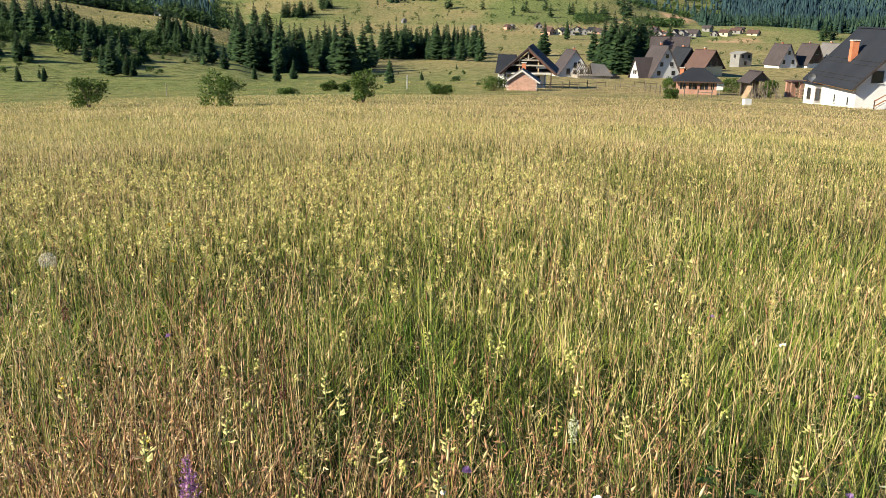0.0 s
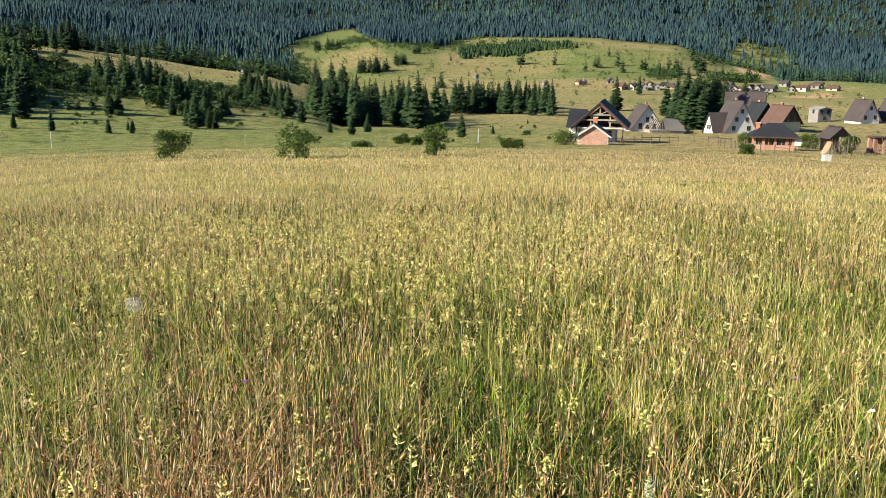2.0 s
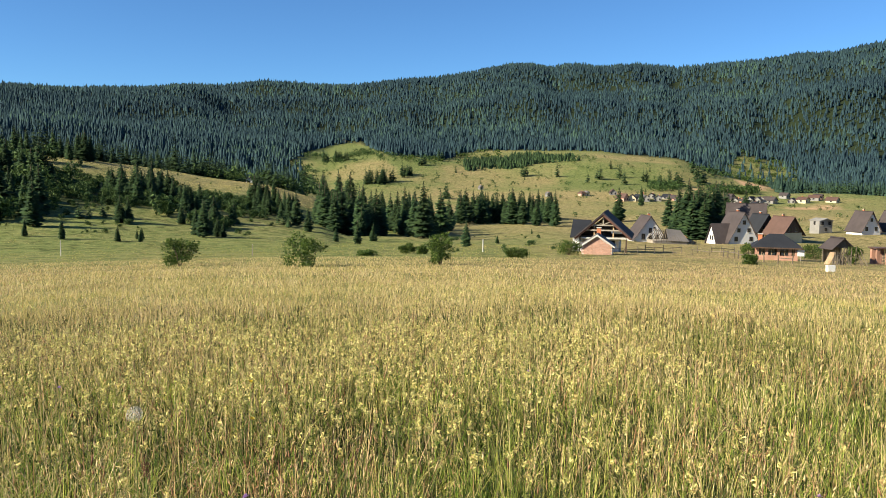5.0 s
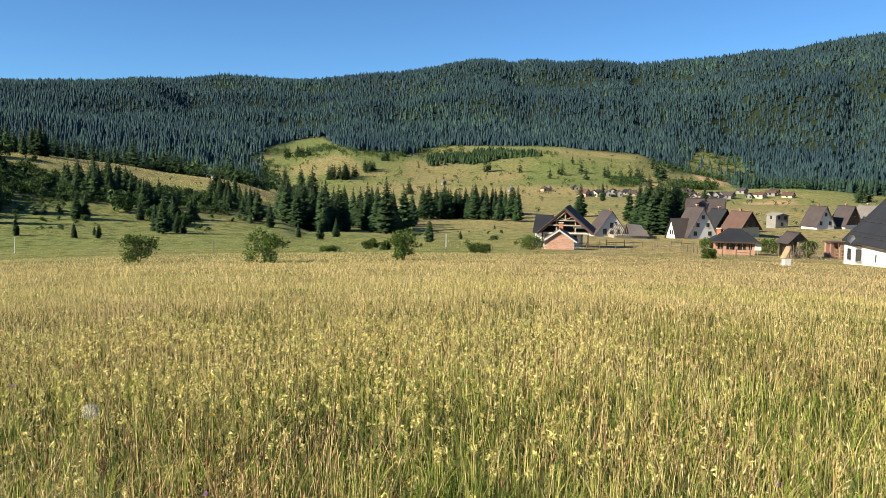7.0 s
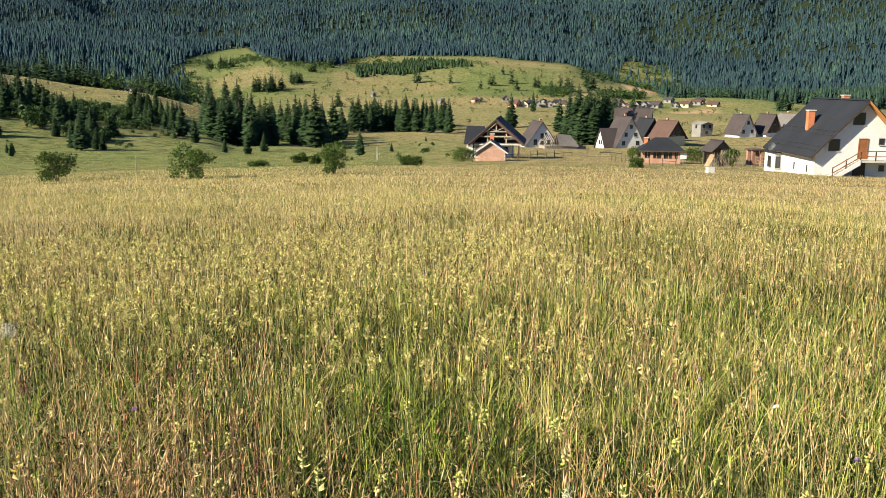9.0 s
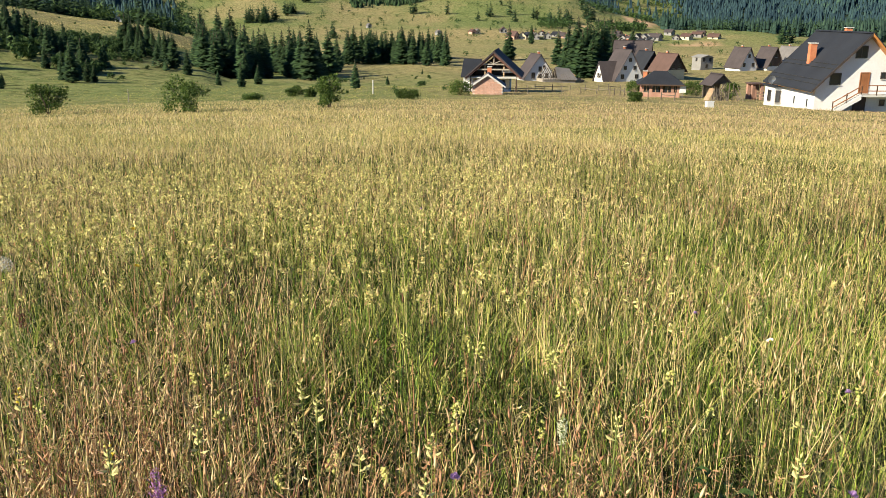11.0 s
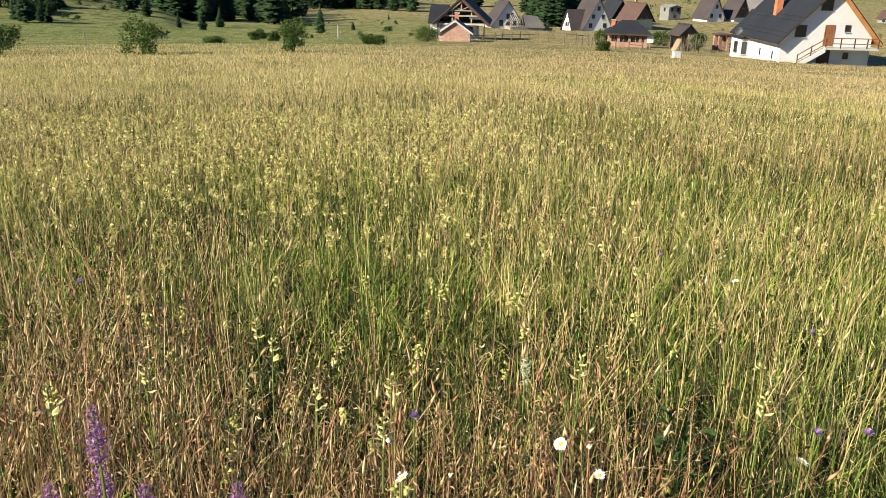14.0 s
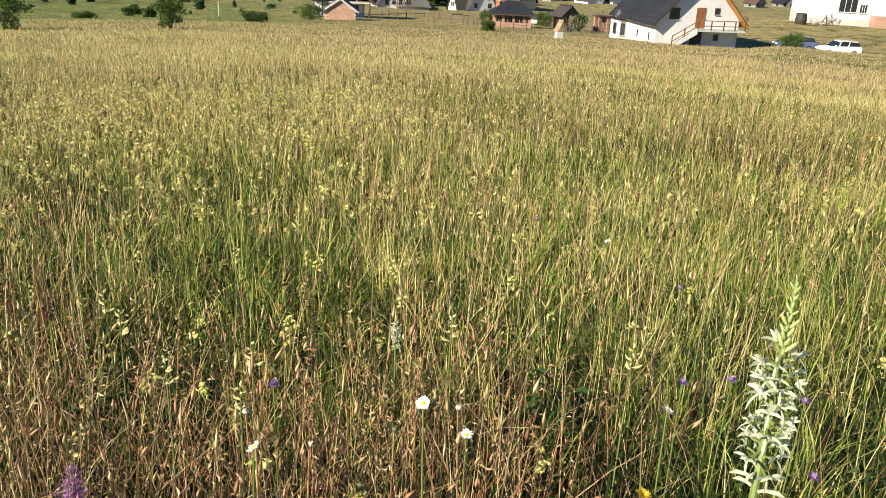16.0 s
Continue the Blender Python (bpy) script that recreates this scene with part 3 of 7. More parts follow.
def build_thicket():
    """Young spruces in loose groups on the face of the spur."""
    n = 420
    d, az = rng.uniform(205, 256, n), np.radians(rng.uniform(-43, -21.5, n))
    x, y = d * np.sin(az), d * np.cos(az)
    q = wave(x, y, 55, 4.0) + 0.4 * wave(x, y, 19, 1.0) > 0.28
    x, y = x[q], y[q]
    spruce_mass("young_spruces", x, y, rng.uniform(2.5, 6.5, len(x)), 1.5, 10, 8, "young spruces in loose thickets on the hillside")


def build_front():
    """The foremost rows of the forest beyond the village."""
    n = 850
    az = rng.uniform(10.9, 42, n)
    d = np.interp(az, (11.0, 12, 20, 42), (905, 800, 740, 700)) + rng.uniform(-12, 45, n) + 25 * wave(az * 12, az * 5, 30, 2.0)
    x, y = d * np.sin(np.radians(az)), d * np.cos(np.radians(az))
    spruce_mass("forest_front", x, y, rng.normal(11, 2.6, n).clip(6, 17), 1.15, 6, 6, "dark spruces along the foot of the forest")


build_ground()
build_forest()
build_belt()
build_front()
build_thicket()


# ---- trees and bushes ----
def spruce(seed, tiers=32, around=19):
    """A spruce of unit height: tapered trunk, drooping boughs in ragged whorls. Returns trunk and crown meshes."""
    trunk = Geo().tube([(0, 0, -0.03), (0.004, 0, 0.35), (0, 0.003, 0.98)], [0.017, 0.012, 0.002], 7).mesh("trunk", True)
    v, t = boughs(seed, tiers, around)
    return trunk, quick_mesh("crown", v, tris=t, material=M_SPRUCE)


SPRUCES = [spruce(s) for s in (3, 5, 8, 13, 21)]


def plant_spruce(az, d, tall, group, label="dark green spruce with drooping boughs standing in pasture"):
    at = spot(az, d)
    m = Matrix.Translation(at) @ Matrix.Rotation(random.uniform(0, 6.28), 4, "Z")
    ob = new("spruce_tree")
    ob.matrix_basis = m
    fat = tall * random.uniform(1.15, 1.65)
    for name, me, mat in zip(("trunk", "crown"), random.choice(SPRUCES), (M_BARK, M_SPRUCE)):
        c = part(name, me, mat, ob)
        c.matrix_basis = Matrix.Diagonal((fat, fat, tall, 1))
    return tagged(ob, label, "tree", group)


# the tall stand below the pasture hill: bearing, distance, height
STAND = ((-18.2, 290, 17.8), (-17.4, 344, 20.2), (-19.5, 244, 12.5), (-18.7, 243, 11.8), (-16.5, 292, 16.0), (-16.9, 176, 5.3), (-18.4, 191, 3.4),
         (-15.8, 200, 4.9), (-15.2, 286, 14.0), (-13.6, 266, 15.4), (-12.3, 222, 15.7), (-11.1, 260, 15.1), (-11.8, 268, 13.2), (-10.5, 288, 11.7))
ROW = ((-9.7, 324, 13.1), (-9.3, 153, 5.4), (-8.8, 360, 14.1), (-7.8, 351, 13.7), (-6.8, 354, 13.8), (-6.1, 332, 14.9), (-5.3, 328, 13.3),
       (-4.4, 319, 10.2), (-3.4, 353, 13.3), (-21.1, 220, 9.3), (-20.3, 208, 6.5), (-4.7, 263, 1.9), (-7.1, 205, 2.4), (-3.1, 317, 14.3))
HILLSIDE = ((-30.6, 248, 10.8), (-29.9, 262, 8.7), (-31.4, 232, 8.8), (-28.7, 232, 7.1), (-28.3, 228, 6.9), (-27.5, 245, 7.3), (-28.7, 205, 5.2), (-27.8, 185, 6.0), (-27.3, 179, 8.2), (-26.9, 186, 5.1), (-26.4, 182, 4.4),
            (-26.0, 181, 3.5), (-23.9, 260, 10.3), (-23.6, 259, 9.5), (-24.2, 260, 7.4), (-23.1, 265, 7.9), (-22.6, 271, 8.4), (-22.3, 268, 5.7), (-21.9, 270, 5.2), (-31.5, 171, 2.0), (-31.2, 171, 2.4), (-37.8, 297, 10.7),
            (-38.1, 294, 9.4), (-34.9, 331, 10.3), (-34.5, 322, 11.4), (-35.4, 313, 8.0), (-30.5, 281, 7.4), (-30.1, 279, 6.0), (-37.6, 191, 10.6), (-37.2, 208, 12.2), (-32.5, 201, 6.5), (-32.0, 202, 5.9), (-36.0, 170, 4.4),
            (-38.1, 175, 3.6), (-32.7, 166, 3.1), (-31.3, 165, 2.7), (-39.4, 209, 12.3), (-39.9, 201, 11.8), (-38.9, 215, 10.4), (-21.1, 220, 6.0))
VILLAGE = ((4.5, 327, 13.5), (5.2, 299, 17.0), (5.8, 281, 18.5), (6.4, 264, 19.0), (6.1, 261, 15.0), (7.1, 264, 18.0), (7.5, 267, 18.0), (6.8, 260, 13.0),
           (4.8, 302, 7.8), (8.1, 278, 11.0), (1.2, 382, 16.0), (2.7, 545, 13.3))
for rows, group in ((STAND, "spruces of the stand"), (ROW, "spruces in the row"), (HILLSIDE, "spruces on the hillside"), (VILLAGE, "spruces in the village")):
    for az, d, tall in rows:
        plant_spruce(az, d, tall, group)
# younger trees that thicken the groups: bearing and distance ranges, count, heights
for a0, a1, d0, d1, count, h0, h1, group in (
        (-19.7, -15.0, 225, 330, 44, 7, 15, "spruces of the stand"), (-14.6, -10.2, 240, 330, 32, 7, 14, "spruces of the stand"),
        (-9.8, -2.6, 330, 385, 44, 9, 15, "spruces in the row"), (4.8, 8.0, 264, 310, 26, 9, 17, "spruces in the village"),
        (-32.5, -29.2, 226, 262, 20, 6, 11, "spruces on the hillside"), (-29.2, -27.6, 226, 246, 8, 5, 8, "spruces on the hillside"), (-24.4, -21.2, 236, 268, 16, 5, 9.5, "spruces on the hillside"), (-27.4, -24.8, 196, 212, 9, 3.5, 7, "spruces on the hillside"),
        (-44, -36.3, 205, 300, 44, 7, 12.5, "spruces on the hillside"), (-33.5, -31.0, 228, 262, 8, 5, 9, "spruces on the hillside"), (-39, -34, 322, 340, 9, 7, 11, "spruces on the hillside"),
        (7.6, 9.4, 282, 305, 12, 10, 15, "spruces in the village")):
    for _ in range(count):
        plant_spruce(random.uniform(a0, a1), random.uniform(d0, d1), random.uniform(h0, h1), group)
# single trees and small groups on the far pastures
far_rows = [(-21.5, 672, 9), (-20.6, 658, 11.4), (-20.0, 654, 11.3), (-5.4, 799, 13), (-5.15, 805, 12), (-3.02, 798, 11), (-0.09, 783, 12), (-0.94, 751, 10), (-0.3, 790, 8), (1.18, 806, 12), (1.54, 752, 12), (0.59, 854, 9), (2.8, 787, 12), (3.0, 790, 11),
            (4.51, 811, 12), (4.9, 775, 14), (5.1, 767, 13), (5.3, 772, 11), (6.2, 831, 15), (6.5, 816, 17), (6.7, 820, 15), (6.0, 888, 15), (6.3, 880, 12), (7.5, 946, 14), (7.9, 960, 12), (7.0, 930, 13), (7.3, 915, 11)]
for az, d, n in ((-18.95, 900, 4), (-18.5, 900, 5), (-17.8, 898, 5), (-13.6, 770, 6), (-16.0, 715, 4), (-15.4, 712, 5), (-14.9, 716, 4), (-12.4, 840, 4), (-11.2, 900, 4), (-20.6, 740, 4), (-16.1, 723, 3), (-15.3, 722, 4), (-14.6, 728, 2), (-13.4, 761, 5), (-21, 560, 6), (-20, 640, 5), (-18, 520, 5), (-10.5, 600, 3), (4.0, 745, 3), (18.4, 620, 3), (19.1, 640, 2), (8.2, 740, 5), (9.4, 760, 4)):
    for _ in range(n):
        far_rows.append((az + random.uniform(-0.35, 0.35), d + random.uniform(-9, 9), random.uniform(8, 13)))
for _ in range(16):
    far_rows.append((random.uniform(-14, 4), random.uniform(640, 900), random.uniform(3, 6)))
far_rows = np.array(far_rows)
spruce_mass("far_spruces", far_rows[:, 1] * np.sin(np.radians(far_rows[:, 0])), far_rows[:, 1] * np.cos(np.radians(far_rows[:, 0])), far_rows[:, 2] * 1.25, 1.6, 14, 10, "dark spruces dotted in groups over the far pastures")


def bush(name, az, d, tall, wide, leaves, label, seed, group="bushes at the meadow's edge", leaf=0.06):
    """A leafy bush: forked stems and a loose crown of small leaves."""
    r = np.random.default_rng(seed)
    ob = thing(name, spot(az, d), 0, label, "bush", group)
    tips = []
    for k in range(7):
        a = 6.283 * k / 7 + r.uniform(-0.4, 0.4)
        q = wide * r.uniform(0.2, 0.5)
        tip = (q * math.cos(a), q * math.sin(a), tall * (0.95 - 1.5 * (q / wide) ** 2) * r.uniform(0.8, 1.0))
        mid = (tip[0] * 0.35, tip[1] * 0.35, tip[2] * 0.5)
        part("stem", Geo().tube([(0.04 * math.cos(a), 0.04 * math.sin(a), -0.15), mid, tip], [0.035, 0.025, 0.008], 5), M_BARK, ob)
        tips.append(tip)
    for k in range(17):
        a, q = r.uniform(0, 6.283), 0.42 * wide * math.sqrt(r.uniform(0.05, 1))
        tips.append((q * math.cos(a), q * math.sin(a), tall * r.uniform(0.08, 1.0 - 2.2 * (q / wide) ** 2)))
    n = leaves
    c = np.array(tips)[r.integers(0, len(tips), n)]
    size = wide * 0.18
    p = c + r.normal(size=(n, 3)).clip(-1.5, 1.5) * np.array([size * 0.6, size * 0.6, size * 0.42])
    p[:, 2] = np.abs(p[:, 2] - 0.03) + 0.03
    a, b = r.normal(size=(n, 3)), r.normal(size=(n, 3))
    a /= np.linalg.norm(a, axis=1)[:, None]
    b = np.cross(a, b)
    b /= np.linalg.norm(b, axis=1)[:, None]
    s = leaf * r.uniform(0.6, 1.4, (n, 1))
    v = np.stack([p - a * s, p + b * s * 0.55, p + a * s, p - b * s * 0.55], 1).reshape(-1, 3)
    q = np.arange(4 * n).reshape(n, 4)
    part("crown", quick_mesh("crown", v, quads=q, material=M_SHRUB), M_SHRUB, ob)
    return ob


for i, (az, d, tall, wide) in enumerate(((-28.9, 70, 2.5, 2.7), (-20.6, 64, 2.6, 3.0), (-11.1, 68, 2.8, 2.2), (-5.7, 95, 1.1, 2.6), (-13.4, 110, 1.3, 2.2), (-12.4, 106, 1.1, 1.5),
                                         (-2.1, 112, 2.2, 3.4), (9.7, 150, 2.0, 2.6), (9.75, 97, 1.2, 1.7), (13.5, 136, 2.4, 3.0), (-16.3, 99, 0.6, 2.2), (29.4, 97, 1.9, 2.4)  , (15.95, 119, 2.4, 2.0))):
    bush("bush", az, d, tall, wide, 2800, "loose green deciduous bush at the edge of the hay meadow", 40 + i, leaf=0.085)


def build_shrubs():
    """Scrub and broadleaf trees scattered over the hillside and the far pastures."""
    chunks = []

    def strew(a0, a1, d0, d1, n, lo, hi, clump=0.0, seed=1, bag=chunks):
        az, d = rng.uniform(a0, a1, n), np.sqrt(rng.uniform(d0 * d0, d1 * d1, n))
        x, y = d * np.sin(np.radians(az)), d * np.cos(np.radians(az))
        q = (np.abs(az + 24.2) > 0.45) | (d < 300) | (d > 480)
        if clump:
            q &= wave(x, y, clump, seed) > 0.12
        x, y = x[q], y[q]
        n = len(x)
        s = rng.uniform(lo, hi, n)
        for k in range(3):
            q = np.arange(n) % 3 == k
            v, t = leaf_clump(210, 60 + k, 0.21) if d1 < 400 else leaf_clump(44, 60 + k, 0.24)
            bag.append(scatter(v, t, x[q], y[q], height(x[q], y[q]) - 0.1, s[q] * rng.uniform(0.5, 0.75, q.sum()), s[q] * 0.6, rng.uniform(0, 6.28, q.sum())))
    strew(-44, -20.5, 224, 276, 420, 1.2, 3.4, 40, 2.0)
    strew(-44, -21, 180, 226, 190, 0.5, 1.7, 26, 2.0)
    strew(-44, -29, 215, 272, 120, 3.0, 6.5, 60, 5.0)
    strew(-28, -25, 196, 214, 26, 1.8, 3.4)
    strew(-44, -35.5, 200, 300, 60, 4, 8)
    strew(-36, -24.5, 232, 266, 150, 1.5, 4.2)
    young = []
    strew(7.6, 12.9, 960, 1350, 900, 3, 7.5, 60, 5.0, young)
    strew(-15, -11, 860, 930, 160, 2, 5, 40, 4.0, young)
    strew(-10.4, -7.0, 985, 1110, 160, 4, 8, 70, 2.0, young)
    strew(-44, -20, 270, 340, 30, 0.6, 1.6)
    strew(-30, -17.5, 345, 600, 460, 4, 9, 90, 3.0)
    strew(-23.5, -19.8, 620, 850, 80, 5, 10)
    strew(-21, -15.2, 860, 1010, 170, 3, 8, 60, 3.0)
    strew(-17.5, -9.5, 850, 1060, 300, 2, 6, 60, 1.0)
    strew(-20, 8, 580, 900, 420, 1.2, 4, 70, 4.0)
    strew(-20, 8, 600, 1000, 160, 2, 5.5)
    strew(-17, -11, 850, 1000, 260, 2, 6, 50, 4.0)
    strew(-4.5, -0.5, 890, 1000, 150, 2, 5, 50, 2.0)
    strew(7.0, 10.0, 715, 765, 150, 4, 8)
    strew(3.2, 5.2, 685, 770, 60, 4, 8)
    strew(5, 11, 930, 1010, 180, 4, 8, 80, 6.0)
    strew(-3, 22, 270, 640, 160, 1.5, 4.5, 70, 1.0)
    strew(10, 40, 160, 420, 50, 1.0, 2.6, 60, 3.0)
    strew(-12, 1, 118, 260, 60, 0.5, 1.6, 30, 3.0)
    v, t = joined(young)
    tagged(new("regrowth", quick_mesh("regrowth", v, tris=t, material=M_SHRUB)), "light green broadleaf regrowth on the cleared slopes", "shrubs", kind="stuff")
    v, t = joined(chunks)
    tagged(new("scrub", quick_mesh("scrub", v, tris=t, material=M_SCRUB)), "green scrub and broadleaf trees dotted over the pastures", "shrubs", kind="stuff")


build_shrubs()


# ---- buildings ----
def window(parent, x, y, z, w, h, face, frame_mat=None, glass=None, bars=1):
    """A window proud of a wall. face: the way it looks, '-y', '+y', '-x' or '+x'; x, y on the wall, z its middle."""
    turn = {"-y": 0, "+x": 90, "+y": 180, "-x": -90}[face]
    m = Matrix.Translation((x, y, z)) @ Matrix.Rotation(radians(turn), 4, "Z")
    f = 0.07
    g = Geo()
    g.box(-w / 2 - f, -0.06, h / 2, w / 2 + f, 0.10, h / 2 + f).box(-w / 2 - f, -0.06, -h / 2 - f, w / 2 + f, 0.10, -h / 2)
    g.box(-w / 2 - f, -0.06, -h / 2, -w / 2, 0.10, h / 2).box(w / 2, -0.06, -h / 2, w / 2 + f, 0.10, h / 2)
    for k in range(bars):
        bx = -w / 2 + w * (k + 1) / (bars + 1)
        g.box(bx - 0.03, -0.045, -h / 2, bx + 0.03, 0.05, h / 2)
    win = part("window", g, frame_mat or M_FRAME_DARK, parent, m=m)
    part("pane", Geo().box(-w / 2, -0.02, -h / 2, w / 2, 0.0, h / 2), glass or M_GLASS, win)
    part("sill", Geo().box(-w / 2 - 0.12, -0.16, -h / 2 - f - 0.05, w / 2 + 0.12, 0.05, -h / 2 - f - 0.003), M_CONCRETE, win)
    return win


def door(parent, x, y, z, w, h, face, mat):
    turn = {"-y": 0, "+x": 90, "+y": 180, "-x": -90}[face]
    m = Matrix.Translation((x, y, z)) @ Matrix.Rotation(radians(turn), 4, "Z")
    g = Geo().box(-w / 2 - 0.08, -0.08, 0, -w / 2, 0.06, h).box(w / 2, -0.08, 0, w / 2 + 0.08, 0.06, h).box(-w / 2 - 0.08, -0.08, h, w / 2 + 0.08, 0.06, h + 0.08)
    d = part("door_frame", g, mat, parent, m=m)
    leaf = Geo().box(-w / 2 + 0.004, -0.04, 0.01, w / 2 - 0.004, 0.03, h - 0.004)
    for k in range(2):
        leaf.box(-w * 0.32, -0.055, 0.2 + k * h * 0.46, w * 0.32, -0.038, 0.05 + (k + 1) * h * 0.45)
    part("door_leaf", leaf, mat, d)
    return d


def roof_pair(parent, w, y0, y1, eave, apex, over, mat, thick=0.16, soffit=None, ribs=0):
    """Two slopes of a gable roof, ridge along y at x = 0. eave: height at the wall."""
    k = (apex - eave) / (w / 2)
    for s in (-1, 1):
        xe, ze = s * (w / 2 + over), eave - over * k
        poly = [(0, apex), (xe, ze), (xe, ze + thick), (0, apex + thick * 1.25)]
        r = part("roof", Geo().prism(poly, "y", y0, y1), mat, parent)
        if soffit:
            q = [(s * 0.02, apex - 0.03), (xe * 0.995, ze - 0.03), (xe * 0.995, ze - 0.004), (s * 0.02, apex - 0.004)]
            part("soffit", Geo().prism(q, "y", y0 + 0.02, y1 - 0.02), soffit, r, "varnished orange timber soffit")
        n = int(ribs)
        for i in range(n):
            yy = y0 + (y1 - y0) * (i + 0.5) / n
            b = Geo()
            b.prism([(s * 0.1, apex - 0.1 * k + thick * 1.2), (xe, ze + thick), (xe, ze + thick + 0.05), (s * 0.1, apex - 0.1 * k + thick * 1.2 + 0.05)], "y", yy - 0.03, yy + 0.03)
            part("seam", b, mat, r)
    part("ridge_cap", Geo().prism([(-0.22, apex + thick * 0.95), (0.22, apex + thick * 0.95), (0, apex + thick * 1.25 + 0.09)], "y", y0 - 0.02, y1 + 0.02), mat, parent)


def chimney(parent, x, y, z0, z1, w, mat):
    c = part("chimney", Geo().box(x - w / 2, y - w / 2, z0, x + w / 2, y + w / 2, z1), mat, parent, "brick chimney")
    part("chimney_cap", Geo().box(x - w / 2 - 0.08, y - w / 2 - 0.08, z1 + 0.002, x + w / 2 + 0.08, y + w / 2 + 0.08, z1 + 0.10), M_CONCRETE, c)
    return c


def gable_body(w, y0, y1, eave, apex, deep=2.0):
    return Geo().prism([(-w / 2, -deep), (w / 2, -deep), (w / 2, eave), (0, apex), (-w / 2, eave)], "y", y0, y1)


def gable_house(label, az, d, turn, w, l, eave, apex, over, wall, roof, windows=(), name="house", lift=0.0, chim=True, group="village houses", gable_wall=None, fm=None):
    """A house with a gable roof. Windows: (face, along, height, width, tall)."""
    at = spot(az, d) + Vector((0, 0, lift))
    h = thing(name, at, turn, label, "house", group)
    part("wall", gable_body(w, -l / 2, l / 2, eave, apex), wall, h)
    roof_pair(h, w, -l / 2 - 0.6, l / 2 + 0.6, eave + 0.02, apex + 0.02, over, roof)
    if gable_wall:
        z = eave * 0.98
        kx = (w / 2) * (apex - z) / (apex - eave)
        part("gable_boarding", Geo().prism([(-kx + 0.05, z), (kx - 0.05, z), (0, apex - 0.1)], "y", -l / 2 - 0.06, -l / 2 - 0.004), gable_wall, h, "dark boarded gable")
    for face, along, z, ww, hh in windows:
        if face in ("-y", "+y"):
            s = -1 if face == "-y" else 1
            window(h, along, s * (l / 2 + (0.06 if gable_wall else 0)), z, ww, hh, face, fm)
        else:
            s = -1 if face == "-x" else 1
            window(h, s * w / 2, along, z, ww, hh, face, fm)
    if chim:
        chimney(h, w * 0.14, l * 0.18, apex - w * 0.3, apex + 0.7, 0.55, M_CHIMNEY)
    return h


# the large white house beside the meadow
def white_house():
    w, l, eave, apex = 9.3, 11.6, 2.6, 7.4
    c = Vector((37.1, 85.95 + l / 2, -8.0))
    h = thing("white_house", c, 3.0, "white plastered house with steep anthracite roof and orange timber verges", "house")
    y0 = -l / 2
    part("wall", gable_body(w, y0, l / 2, eave, apex, 2.5), M_PLASTER, h)
    k = (apex - eave) / (w / 2)
    roof_pair(h, w, y0 - 0.8, l / 2 + 0.6, eave, apex, 0.75, M_ROOF_DARK, 0.17, M_WOOD_ORANGE, ribs=0)
    for s in (-1, 1):
        part("verge_board", Geo().prism([(0, apex - 0.1), (s * (w / 2 + 0.75), eave - 0.75 * k - 0.1), (s * (w / 2 + 0.75), eave - 0.75 * k + 0.17), (0, apex + 0.19)], "y", y0 - 0.84, y0 - 0.803),
             M_WOOD_ORANGE if s > 0 else M_FRAME_DARK, h)
    part("verge_flashing", Geo().prism([(0.02, apex + 0.20), (w / 2 + 0.77, eave - 0.75 * k + 0.18), (w / 2 + 0.77, eave - 0.75 * k + 0.25), (0.02, apex + 0.30)], "y", y0 - 0.87, y0 - 0.5), M_ROOF_DARK, h)
    # snow guards in four rows on the slope that looks to the meadow's west
    for f in (0.56, 0.63, 0.83, 0.90):
        x = -f * (w / 2 + 0.75)
        z = apex + x * k * -1 * -1 + 0.21
        for i in range(7):
            yy = y0 - 0.5 + 1.9 * i
            part("snow_guard", Geo().box(x - 0.05, yy, z, x + 0.05, yy + 1.3, z + 0.06), M_RUBBER, h)
    chimney(h, -2.9, 0.1, 3.6, 6.35, 0.66, M_CHIMNEY)
    chimney(h, 0.9, 0.6, 6.0, 7.95, 0.6, M_CHIMNEY)
    for x, z, ww, hh in ((-0.5, 5.75, 1.05, 1.1), (-2.8, 3.1, 0.98, 1.05), (1.96, 3.45, 0.42, 0.52), (2.2, 0.75, 0.42, 0.5)):
        window(h, x, y0, z, ww, hh, "-y", bars=0 if ww < 1 else 1)
    door(h, 0.13, y0, 1.67, 0.82, 2.02, "-y", M_WOOD_DOOR)
    door(h, -0.1, y0, -0.3, 1.1, 1.65, "-y", M_WOOD_DARK)
    for yy in (y0 + 1.6, y0 + 4.8):
        window(h, -w / 2, yy, 0.55, 0.42, 0.8, "-x", M_FRAME_WHITE, bars=0)
    # closed porch at the far end of the long side
    p = part("porch", Geo().box(-w / 2 - 0.8, y0 + 8.3, -1.5, -w / 2 - 0.002, y0 + 11.2, 1.55), M_PLASTER, h)
    part("porch_roof", Geo().prism([(-w / 2 - 1.0, 1.56), (-w / 2 - 0.004, 1.75), (-w / 2 - 0.004, 1.9), (-w / 2 - 1.0, 1.70)], "y", y0 + 8.0, y0 + 11.5), M_ROOF_DARK, p)
    window(h, -w / 2 - 0.42, y0 + 8.3, 0.55, 0.4, 1.2, "-y", bars=0)
    window(h, -w / 2 - 0.8, y0 + 9.7, 0.55, 0.8, 1.1, "-x", bars=0)
    # terrace, stair and rails before the gable
    part("terrace", Geo().box(-0.7, y0 - 1.5, 1.45, w / 2 + 0.1, y0 - 0.003, 1.66), M_CONCRETE, h)
    for i in range(9):
        x = -0.72 - 0.30 * i
